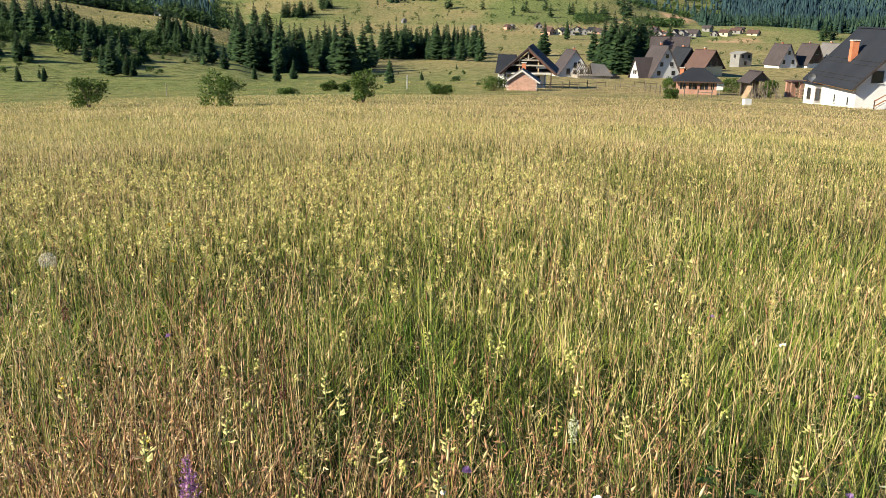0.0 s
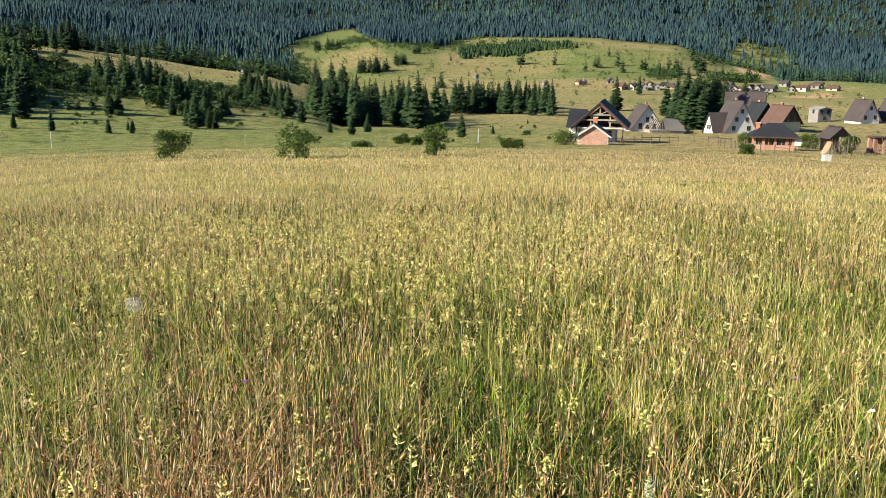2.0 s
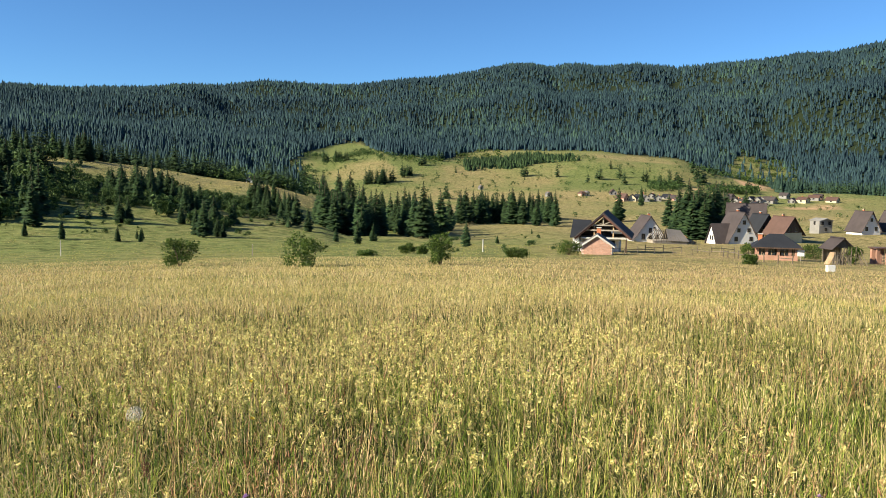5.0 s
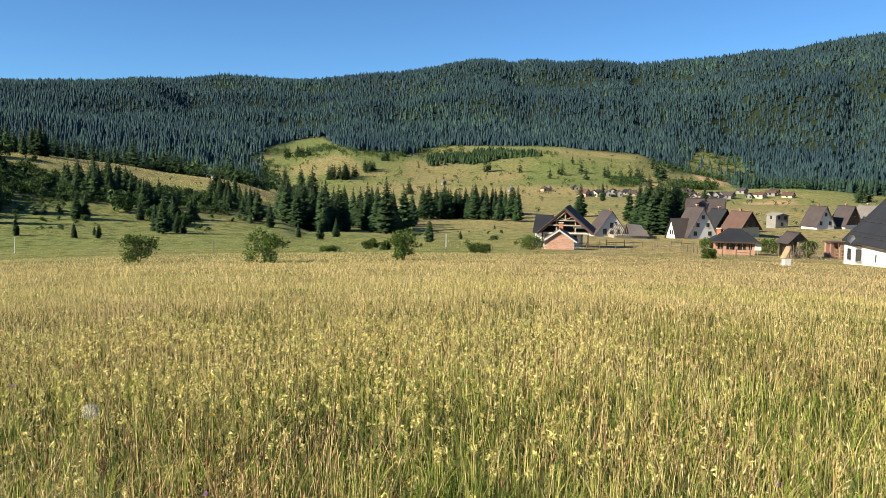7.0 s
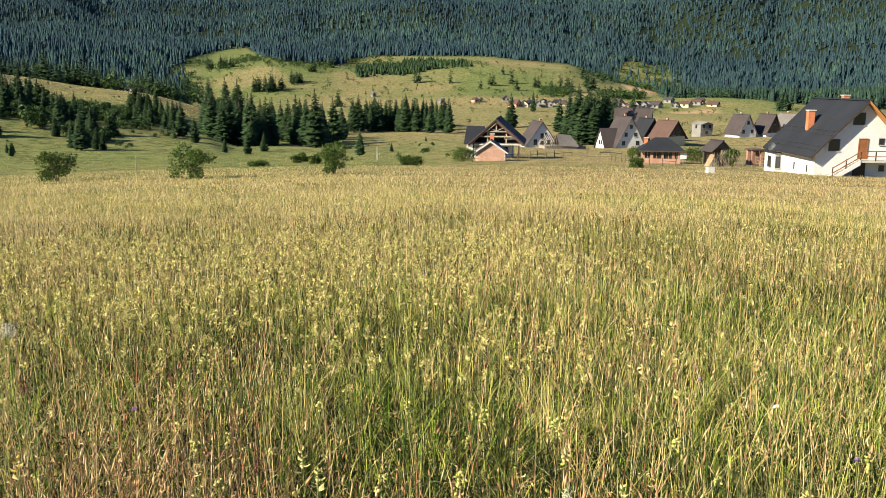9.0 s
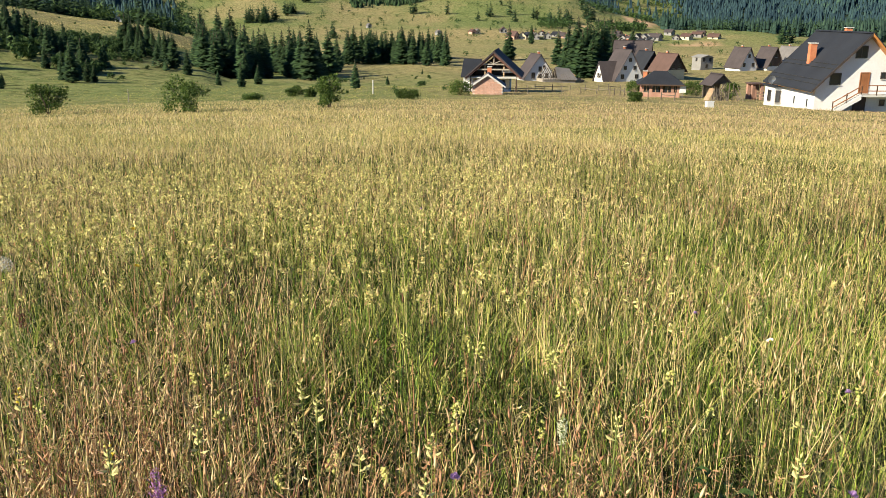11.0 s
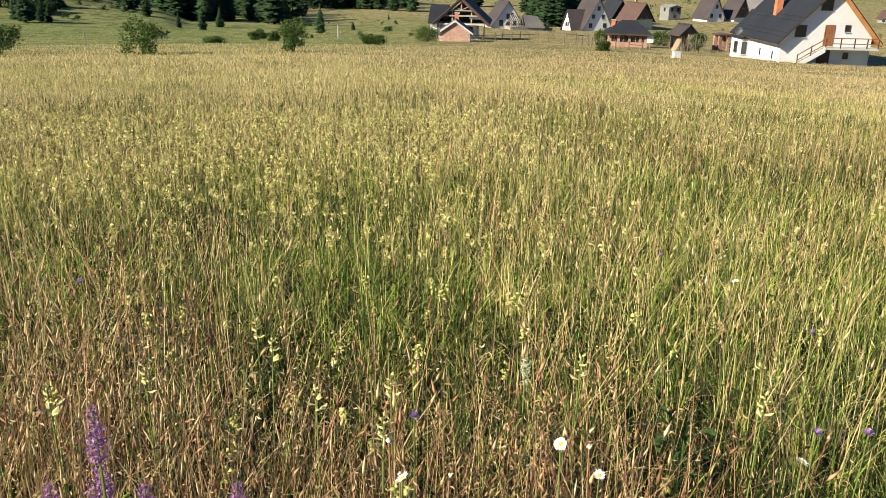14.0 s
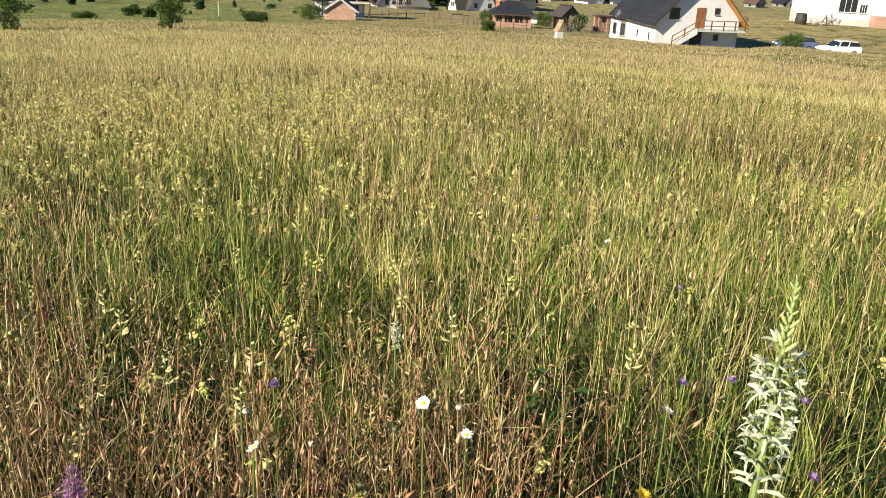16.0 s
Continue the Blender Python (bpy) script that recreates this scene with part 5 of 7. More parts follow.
# ---- fence, poles, cars ----
def fence(label, pts, gap, tall):
    """Rustic fence along bearings and distances; posts lean a little."""
    r = random.Random(int(pts[0][1] * 10))
    f = thing("fence", spot(*pts[0]), 0, label, "fence", "pasture fences")
    o = spot(*pts[0])
    posts = []
    for a, b in zip(pts, pts[1:]):
        A, B = spot(*a), spot(*b)
        n = max(1, int((B - A).length / gap))
        for i in range(n):
            p = A.lerp(B, i / n) + Vector((r.uniform(-0.2, 0.2), r.uniform(-0.2, 0.2), 0))
            p.z = float(height(p.x, p.y))
            posts.append(p - o)
    for i, p in enumerate(posts):
        top = p + Vector((r.uniform(-0.1, 0.1), r.uniform(-0.1, 0.1), tall * r.uniform(0.8, 1.15)))
        part("post", Geo().tube([p - Vector((0, 0, 0.4)), top], [0.075, 0.06], 6), M_WOOD_OLD, f)
        if i + 1 < len(posts) and r.random() < 0.75:
            q = posts[i + 1]
            part("rail", Geo().beam(p + Vector((0, -0.07, tall * r.uniform(0.55, 0.8))), q + Vector((0, -0.07, tall * r.uniform(0.55, 0.8))), 0.04, 0.09), M_WOOD_OLD, f)


fence("weathered row of pasture fence posts below the brick shed", [(-1.0, 122), (1.6, 127), (3.6, 131), (6.2, 132)], 2.6, 1.2)
fence("old fence of leaning posts above the pavilion", [(3.0, 142), (6.5, 150), (9.5, 160)], 3.0, 1.2)
fence("grey post fence running beside the pavilion", [(6.2, 132), (8.2, 128), (9.9, 112), (12.4, 104), (14.2, 100)], 2.8, 1.15)

for az, d, tall, thick in ((-36.1, 122, 2.1, 0.12), (-24.1, 100, 1.4, 0.08), (-8.1, 122, 1.9, 0.16)):
    p = thing("wooden_post", spot(az, d), 0, "single pale post standing in the pasture", "post", "pasture posts")
    part("shaft", Geo().tube([(0, 0, -0.4), (0.02, 0, tall)], [thick * 0.6, thick * 0.5], 8), M_CONCRETE if thick > 0.1 else M_WOOD_GREY, p)
    part("insulator", Geo().tube([(0.02, 0, tall + 0.002), (0.02, 0, tall + 0.07)], [thick * 0.35, thick * 0.25], 8), M_FRAME_WHITE, p)
pl = thing("power_pole", spot(10.55, 300), 0, "tall wooden power pole above the village roofs", "pole")
part("shaft", Geo().tube([(0, 0, -0.5), (0, 0, 10.5)], [0.17, 0.12], 8), M_WOOD_GREY, pl)
part("cross_arm", Geo().beam((-0.9, 0, 10.1), (0.9, 0, 10.1), 0.12), M_WOOD_GREY, pl)


def car(label, az, d, turn, paint, estate):
    """A parked car, nose along +x."""
    h = thing("car", spot(az, d), turn, label, "car", "parked cars")
    prof = [(-2.15, 0.45), (-2.2, 0.75), (-2.12, 0.98), (-1.75 if estate else -1.45, 1.02), (1.0, 0.96), (1.95, 0.82), (2.2, 0.62), (2.18, 0.36), (1.8, 0.28), (-1.85, 0.28)]
    body = Geo()
    body.prism(prof, "y", -0.86, 0.86)
    b = part("body", body, paint, h)
    bev = b.modifiers.new("round", "BEVEL")
    bev.width, bev.segments, bev.limit_method = 0.07, 2, "ANGLE"
    cab = [(-2.02, 1.0), (-1.72, 1.42), (-0.2, 1.50), (0.35, 1.44), (1.1, 0.96)] if estate else [(-1.75, 1.0), (-1.1, 1.40), (-0.2, 1.46), (0.3, 1.41), (1.1, 0.96)]
    part("glass_house", Geo().prism(cab, "y", -0.72, 0.72), M_GLASS, h, "dark tinted windows")
    rf = Geo().prism([(p[0] * 0.96, p[1] + 0.005) for p in cab[1:4]] + [(0.3, 1.50 if estate else 1.46), (-0.2, 1.56 if estate else 1.51), (-1.66 if estate else -1.05, 1.47 if estate else 1.44)], "y", -0.68, 0.68)
    part("roof_panel", rf, paint, h)
    for s in (-1, 1):
        for x in (-0.65, 0.35):
            part("pillar", Geo().beam((x, s * 0.73, 0.98), (x + (-0.1 if x < 0 else -0.15), s * 0.70, 1.46), 0.08), paint, h)
        for x in (-1.32, 1.36):
            wh = part("wheel", Geo().tube([(x, s * 0.70, 0.31), (x, s * 0.89, 0.31)], [0.31, 0.31], 16), M_RUBBER, h)
            part("rim", Geo().tube([(x, s * 0.892, 0.31), (x, s * 0.905, 0.31)], [0.2, 0.19], 12), M_METAL, wh)
        part("headlight", Geo().box(2.02, s * 0.60 - 0.16, 0.62, 2.21, s * 0.60 + 0.16, 0.75), M_FRAME_WHITE, h)
        part("taillight", Geo().box(-2.22, s * 0.66 - 0.13, 0.72, -2.05, s * 0.66 + 0.13, 0.95), M_ROOF_RUST, h)
        part("mirror", Geo().box(0.72, s * 0.93 - 0.09, 0.98, 0.84, s * 0.93 + 0.09, 1.10), paint, h)
    part("bumper", Geo().box(2.17, -0.75, 0.32, 2.26, 0.75, 0.55).box(-2.27, -0.75, 0.34, -2.17, 0.75, 0.58), M_RUBBER, h)


car("blue-grey hatchback parked on the grass", 29.5, 101, 168, M_CAR_BLUE, True)
car("silver-white estate car parked on the grass", 32.05, 99, 175, M_CAR_WHITE, True)


# ---- the hay meadow ----
M_BLADE = foliage("grass_blades", [(0.0, (0.036, 0.085, 0.014)), (0.25, (0.14, 0.24, 0.030)), (0.6, (0.34, 0.39, 0.068)), (0.85, (0.52, 0.49, 0.14)), (1.0, (0.72, 0.60, 0.28))], 0.45, 0.25, patch=2.2, gloss=0.15)
M_STRAW = foliage("dry_stems", [(0.0, (0.29, 0.30, 0.09)), (0.4, (0.55, 0.45, 0.20)), (0.8, (0.64, 0.49, 0.27)), (1.0, (0.36, 0.17, 0.09))], 0.55, 0.2, patch=1.6, gloss=0.2)
M_EAR = foliage("seed_heads", [(0.0, (0.38, 0.27, 0.11)), (0.35, (0.65, 0.49, 0.22)), (0.90, (0.79, 0.65, 0.37)), (1.0, (0.42, 0.22, 0.11))], 0.7, 0.3, gloss=0.15)
M_RATTLE = foliage("yellow_rattle", [(0.0, (0.24, 0.25, 0.075)), (0.35, (0.52, 0.48, 0.17)), (0.7, (0.77, 0.69, 0.30)), (0.86, (0.80, 0.68, 0.24)), (1.0, (0.42, 0.24, 0.12))], 0.6, 0.3, gloss=0.15)
M_BLOOM = foliage("rattle_blossom", [(0.0, (0.33, 0.36, 0.09)), (0.5, (0.58, 0.56, 0.18)), (1.0, (0.77, 0.71, 0.28))], 0.55, 0.3, gloss=0.15)
M_RUSSET = foliage("russet_dry_stems", [(0.0, (0.17, 0.075, 0.035)), (0.5, (0.37, 0.19, 0.085)), (1.0, (0.60, 0.40, 0.21))], 0.6, 0.2)
M_CAPSULE = foliage("ripe_capsules", [(0.0, (0.045, 0.024, 0.012)), (0.6, (0.12, 0.062, 0.030)), (1.0, (0.24, 0.14, 0.07))], 0.7, 0.1)
# herb leaves, with the shade of the sward's gaps put into the colour
M_HERB = foliage("shade_dark_herb_leaves", [(0.0, (0.010, 0.020, 0.005)), (0.6, (0.034, 0.056, 0.012)), (1.0, (0.11, 0.14, 0.030))], 0.55, 0.2, gloss=0.12)
M_SWARD = foliage("hay_tops", [(0.0, (0.17, 0.17, 0.050)), (0.3, (0.49, 0.40, 0.155)), (0.65, (0.61, 0.475, 0.22)), (1.0, (0.72, 0.58, 0.32))], 0.7, 0.3, patch=3.5, gloss=0.1, calm=0.9)
M_SWARD_GREEN = foliage("green_hay_tops", [(0.0, (0.10, 0.125, 0.024)), (0.5, (0.29, 0.29, 0.074)), (1.0, (0.54, 0.46, 0.165))], 0.6, 0.3, patch=3.0, gloss=0.1, calm=0.8)
M_SWARD_BROWN = foliage("brown_bent_tops", [(0.0, (0.24, 0.165, 0.085)), (0.5, (0.38, 0.275, 0.155)), (1.0, (0.50, 0.38, 0.23))], 0.7, 0.3, patch=5.0, gloss=0.1, calm=0.9)
# litter, browner than dry grass because shade is in the colour
M_THATCH = foliage("shade_dark_thatch", [(0.0, (0.035, 0.028, 0.014)), (0.6, (0.09, 0.07, 0.034)), (1.0, (0.22, 0.17, 0.09))], 0.8, 0.1)
M_PETAL_WHITE = surface("white_petals", (0.74, 0.74, 0.70), (0.86, 0.86, 0.83), 60, 20, 0.6, 0.05, 0.001)
M_PETAL_CREAM = foliage("cream_orchid_petals", [(0.0, (0.58, 0.62, 0.36)), (0.5, (0.70, 0.72, 0.50)), (1.0, (0.80, 0.80, 0.62))], 0.6, 0.5)
M_PETAL_PURPLE = foliage("purple_petals", [(0.0, (0.19, 0.075, 0.19)), (0.6, (0.37, 0.16, 0.36)), (1.0, (0.54, 0.31, 0.52))], 0.6, 0.3)
M_PETAL_LILAC = foliage("lilac_petals", [(0.0, (0.34, 0.19, 0.42)), (0.6, (0.48, 0.31, 0.55)), (1.0, (0.61, 0.44, 0.66))], 0.6, 0.3)
M_PETAL_YELLOW = foliage("yellow_petals", [(0.0, (0.62, 0.42, 0.02)), (1.0, (0.80, 0.62, 0.05))], 0.6, 0.3)
M_DARK_RED = foliage("dark_red_petals", [(0.0, (0.060, 0.012, 0.010)), (1.0, (0.16, 0.035, 0.025))], 0.6, 0.2)
M_BROAD = foliage("dark_broad_leaves", [(0.0, (0.024, 0.050, 0.014)), (1.0, (0.060, 0.105, 0.028))], 0.6, 0.25, gloss=0.15)
M_STEM = foliage("flower_stems", [(0.0, (0.12, 0.17, 0.035)), (1.0, (0.22, 0.27, 0.07))], 0.5, 0.2)
M_FLUFF = surface("white_seed_down", (0.52, 0.49, 0.43), (0.68, 0.65, 0.58), 80, 20, 0.9, 0.05, 0.001)


def sow(d0, d1, per_m2, a0=-44.0, a1=41.0, weight=None):
    """Random places in a ring sector of the meadow."""
    n = int(radians(a1 - a0) * 0.5 * (d1 * d1 - d0 * d0) * per_m2)
    d = np.sqrt(rng.uniform(d0 * d0, d1 * d1, n))
    az = np.radians(rng.uniform(a0, a1, n))
    x, y = d * np.sin(az), d * np.cos(az)
    if weight is not None:
        q = rng.uniform(size=n) < weight(x, y)
        x, y = x[q], y[q]
    return x, y


def blades(x, y, tall, wide, bend, segs, z=None, curl=1.0, lean=None):
    """Tapered bending strips, one for each place: corners, triangles and the tips with their headings."""
    n = len(x)
    z = height(x, y) if z is None else z
    way, turn = rng.uniform(0, 6.283, n) if lean is None else lean, rng.uniform(0, 6.283, n)
    rows, m = [], segs * 2 + 1
    for k in range(segs + 1):
        s = k / segs
        off = bend * tall * (0.35 * s + 0.65 * s * s)
        up = tall * s * (1 - 0.35 * curl * bend * s)
        c = np.stack([x + np.cos(way) * off, y + np.sin(way) * off, z - 0.02 + up], -1)
        if k == segs:
            rows.append(c)
        else:
            side = np.stack([np.cos(turn), np.sin(turn), 0 * turn], -1) * (wide * 0.5 * (1 - 0.75 * s ** 1.6))[:, None]
            rows += [c - side, c + side]
    v = np.stack(rows, 1).reshape(-1, 3)
    t = []
    for k in range(segs - 1):
        a = 2 * k
        t += [(a, a + 1, a + 3), (a, a + 3, a + 2)]
    t.append((m - 3, m - 2, m - 1))
    tris = (np.array(t)[None] + (np.arange(n) * m)[:, None, None]).reshape(-1, 3)
    tip = rows[-1]
    head = np.stack([np.cos(way) * bend * 1.2, np.sin(way) * bend * 1.2, np.ones(n)], -1)
    return (v, tris), tip, head / np.linalg.norm(head, axis=1)[:, None]


def reeds(x, y, tall, wide, head):
    """Far stems of two triangles each, broadest at the share head of their height, leaning a little."""
    n = len(x)
    z = height(x, y) - 0.02
    way, turn = rng.uniform(0, 6.283, n), rng.uniform(0, 6.283, n)
    lean = np.abs(rng.normal(0, 0.4, n)).clip(0, 1.1) * tall
    lx, ly = np.cos(way) * lean, np.sin(way) * lean
    sx, sy = np.cos(turn) * wide * 0.5, np.sin(turn) * wide * 0.5
    mx, my, mz = x + lx * head ** 1.5, y + ly * head ** 1.5, z + tall * head
    v = np.stack([np.stack([x, y, z], -1), np.stack([mx - sx, my - sy, mz], -1), np.stack([mx + sx, my + sy, mz], -1), np.stack([x + lx, y + ly, z + tall], -1)], 1).reshape(-1, 3)
    t = np.array([(0, 2, 1), (1, 2, 3)])
    return v, (t[None] + (np.arange(n) * 4)[:, None, None]).reshape(-1, 3)


def spikes(tip, head, length, wide, sides=4, low=0.35):
    """Seed heads: slim spindles that end a little above the tips."""
    n = len(tip)
    ref = np.tile([0.3, 0.9, 0.1], (n, 1))
    a = np.cross(head, ref)
    a /= np.linalg.norm(a, axis=1)[:, None]
    b = np.cross(head, a)
    base = tip - head * (length * 0.9)[:, None]
    ring = [base + head * (length * low)[:, None] + (a * math.cos(6.283 * k / sides) + b * math.sin(6.283 * k / sides)) * (wide * 0.5)[:, None] for k in range(sides)]
    v = np.stack([base] + ring + [base + head * length[:, None]], 1).reshape(-1, 3)
    t = []
    for k in range(sides):
        j = (k + 1) % sides
        t += [(0, 1 + j, 1 + k), (sides + 1, 1 + k, 1 + j)]
    return v, (np.array(t)[None] + (np.arange(n) * (sides + 2))[:, None, None]).reshape(-1, 3)


def flecks(centre, spread, size, count, slim=0.5):
    """Loose small three-cornered scales about points, for open panicles and leafy spikes."""
    n = len(centre)
    c = np.repeat(centre, count, 0) + rng.normal(size=(n * count, 3)) * np.repeat(spread, count, 0)
    a = rng.normal(size=(n * count, 3))
    a /= np.linalg.norm(a, axis=1)[:, None]
    b = np.cross(a, rng.normal(size=(n * count, 3)))
    b /= np.linalg.norm(b, axis=1)[:, None]
    s = np.repeat(size, count)[:, None] * rng.uniform(0.6, 1.4, (n * count, 1))
    v = np.stack([c - a * s, c + a * s, c + b * s * slim], 1).reshape(-1, 3)
    return v, np.arange(3 * n * count).reshape(-1, 3)


def green_patch(x, y):
    d, az = np.hypot(x, y), np.degrees(np.arctan2(x, y))
    v = 0.5 + 0.6 * wave(x, y, 5.5, 2.0) + 0.35 * wave(x, y, 1.9, 6.0)
    return np.clip(v + 0.8 * smooth(1.0, 0.4, np.hypot((az + 3) / 14, (d - 2.6) / 1.1)), 0, 1)


def dry_patch(x, y):
    """Drifts of dry stems: near the standpoint, and in wide bands farther out."""
    d, az = np.hypot(x, y), np.degrees(np.arctan2(x, y))
    v = 0.30 + 0.45 * wave(x, y, 4.2, 9.0) + 0.25 * wave(x, y, 1.3, 3.0)
    v = v - 0.15 * smooth(8, 20, az) * smooth(6, 3, d) + 0.5 * smooth(1.9, 1.35, d) * smooth(26, 8, az) + 0.45 * smooth(3.0, 1.9, d) * smooth(-8, -20, az)
    v = v - 0.35 * smooth(1.0, 0.4, np.hypot((az + 3) / 14, (d - 2.6) / 1.1))
    return np.clip(v + 0.35 * smooth(9, 22, d), 0.04, 1)


def rattle_patch(x, y):
    d, az = np.hypot(x, y), np.degrees(np.arctan2(x, y))
    v = 0.16 + 0.5 * wave(x, y, 3.6, 5.0) + 0.5 * wave(x, y, 0.7, 1.0) + 0.3 * wave(x, y, 0.31, 4.0)
    v = v + 0.8 * smooth(3.4, 5.0, d) * smooth(15, 9, d) * smooth(12, -8, az) + 0.35 * smooth(3.2, 1.8, d) * smooth(-2, -16, az)
    return np.clip(v * (1 - 0.6 * smooth(2, 14, az)) - 0.25 * smooth(10, 16, d) * smooth(0, 12, az), 0.015, 1)


def russet_patch(x, y):
    """Where reddish dry sorrel and spent flower stalks stand."""
    d, az = np.hypot(x, y), np.degrees(np.arctan2(x, y))
    v = 0.06 + 0.35 * np.clip(wave(x, y, 2.6, 7.0) + 0.5 * wave(x, y, 0.9, 2.0), 0, 1)
    v = v + 0.85 * smooth(2.0, 1.45, d) * smooth(27, 14, az) + 0.55 * smooth(1.0, 0.5, np.hypot((az + 23) / 9, (d - 2.6) / 1.2)) + 0.35 * smooth(1.0, 0.5, np.hypot((az + 32) / 8, (d - 1.7) / 0.9))
    return np.clip(v, 0, 1)


def clumps(x, y):
    """Tufts and gaps, a hand or two across."""
    v = 0.5 + 1.2 * wave(x, y, 0.37, 1.0) + 0.8 * wave(x, y, 0.17, 5.0) + 0.3 * wave(x, y, 1.1, 9.0)
    return np.clip(v, 0.05, 1)


def build_meadow():
    leaf, straw, ear, rattle, herb, thatch, russet, bloom, capsule = [], [], [], [], [], [], [], [], []
    U = rng.uniform

    def swell(x, y):
        return 0.9 + 0.16 * wave(x, y, 3.1, 8.0) + 0.16 * wave(x, y, 0.5, 2.0)
    # tufts of blades leaning outwards from their foot, coarser with distance: nearest, farthest, tufts per square metre, blades in each,
    # blade width, segments, heights, share of dry ones
    for d0, d1, dens, each, w, segs, h0, h1, dry in ((0.62, 1.7, 300, 12, 0.0032, 4, 0.12, 0.42, 0.28), (1.7, 4.0, 400, 10, 0.0038, 3, 0.12, 0.43, 0.10), (4.0, 7.0, 300, 8, 0.0046, 3, 0.12, 0.42, 0.12),
                                                     (7.0, 14, 40, 5, 0.0062, 2, 0.10, 0.29, 0.5), (14, 30, 18, 2, 0.010, 2, 0.10, 0.27, 0.7), (30, 74, 6, 1, 0.030, 2, 0.10, 0.26, 0.85)):
        x, y = sow(d0, d1, dens, weight=clumps if d1 < 8 else None)
        foot, grow = 0.012 + 0.03 * U(size=len(x)), U(0.7, 1.15, len(x))
        x, y, foot, grow = (np.repeat(c, each) for c in (x, y, foot, grow))
        n = len(x)
        lean, r = U(0, 6.283, n), np.abs(rng.normal(0, 1, n)) * foot
        x, y = x + np.cos(lean) * r, y + np.sin(lean) * r
        tall = U(h0, h1, n) * grow * swell(x, y) * np.where(np.hypot(x, y) < 0.95, 0.7, 1)
        bend = np.abs(rng.normal(0.12, 0.5, n)).clip(0, 1.4)
        wide, lean = w * U(0.5, 1.4, n), lean + rng.normal(0, 0.5, n)
        q = U(size=n) < dry
        for m, bag in ((~q, leaf), (q, straw)):
            g, _, _ = blades(x[m], y[m], tall[m], wide[m], bend[m], segs, lean=lean[m])
            bag.append(g)
    # short undergrowth; its dark tone stands for shade at the sward's foot
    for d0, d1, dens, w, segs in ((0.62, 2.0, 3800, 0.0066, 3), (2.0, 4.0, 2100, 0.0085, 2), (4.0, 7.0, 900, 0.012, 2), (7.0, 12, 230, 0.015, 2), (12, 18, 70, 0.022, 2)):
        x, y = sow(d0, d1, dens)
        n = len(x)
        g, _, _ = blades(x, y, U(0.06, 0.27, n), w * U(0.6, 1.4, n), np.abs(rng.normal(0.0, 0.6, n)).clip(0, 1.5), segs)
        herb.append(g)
    # flowering stems with seed heads; russet stalks where those stand
    for d0, d1, dens, w, segs, sides, mask, bag, heads in ((0.75, 2.0, 520, 0.0019, 4, 4, dry_patch, straw, ear), (2.0, 4.0, 330, 0.0024, 3, 4, dry_patch, straw, ear), (4.0, 7.0, 190, 0.0032, 3, 3, dry_patch, straw, ear),
                                                           (7.0, 14, 70, 0.0048, 2, 3, dry_patch, straw, ear),
                                                           (0.75, 2.2, 1350, 0.0022, 4, 4, russet_patch, russet, russet), (2.2, 4.5, 400, 0.0028, 3, 3, russet_patch, russet, russet), (4.5, 9, 90, 0.0042, 2, 3, russet_patch, russet, russet)):
        x, y = sow(d0, d1, dens, weight=mask)
        n = len(x)
        tall = U(0.32, 0.60, n) * np.where(np.hypot(x, y) < 1.05, 0.75, 1)
        g, tip, head = blades(x, y, tall, w * U(0.7, 1.5, n), np.abs(rng.normal(0.0, 0.30 if heads is ear else 0.42, n)).clip(0, 1.0), segs, curl=0.5)
        bag.append(g)
        k = rng.integers(0, 3, n) if heads is ear else np.where(U(size=n) < 0.45, 1, np.where(U(size=n) < 0.5, 0, 3))
        fat = max(1.0, w / 0.0024) ** 0.85
        q = k == 0
        heads.append(spikes(tip[q], head[q], U(0.02, 0.05, q.sum()) * fat ** 0.5, U(0.005, 0.009, q.sum()) * fat, sides))
        q = k == 1
        long = 0.026 if heads is ear else 0.05
        heads.append(flecks(tip[q] - head[q] * long, np.tile([0.009 * fat, 0.009 * fat, long], (q.sum(), 1)), U(0.0035, 0.0065, q.sum()) * fat, (10 if d1 <= 4.5 else 5) + (6 if heads is russet else 0)))
        q = k == 2
        heads.append(spikes(tip[q], head[q], U(0.04, 0.09, q.sum()), U(0.0030, 0.0055, q.sum()) * fat, 3, 0.5))
    # small leaves, bracts and spent heads at every height in the near sward
    for d0, d1, dens, s in ((0.75, 2.2, 460, 0.0029), (2.2, 4.5, 300, 0.0042)):
        for share, lo, hi, bag in ((0.24, 0.12, 0.46, ear), (0.54, 0.12, 0.44, leaf), (0.05, 0.18, 0.46, rattle), (0.17, 0.10, 0.40, russet)):
            x, y = sow(d0, d1, dens * share, weight=clumps)
            n = len(x)
            bag.append(flecks(np.stack([x, y, height(x, y) + U(lo, hi, n) * swell(x, y)], -1), np.tile([0.005, 0.005, 0.014], (n, 1)), U(0.7, 1.3, n) * s, 8))
    # the far sward: slim upright stems, broadest at the seed head
    tops = {"tan": [], "green": [], "brown": []}
    for d0, d1, dens, w in ((4.2, 6.5, 150, 0.0036), (6.5, 9, 170, 0.0044), (9, 14, 240, 0.0046), (14, 22, 230, 0.0062), (22, 36, 120, 0.0088), (36, 60, 38, 0.0165), (60, 93, 15, 0.024)):
        x, y = sow(d0, d1, dens)
        n = len(x)
        d, az = np.hypot(x, y), np.degrees(np.arctan2(x, y))
        tall = (U(0.26, 0.50, n) * smooth(20, 7, d) + U(0.10, 0.27, n) * (1 - smooth(20, 7, d))) * swell(x, y)
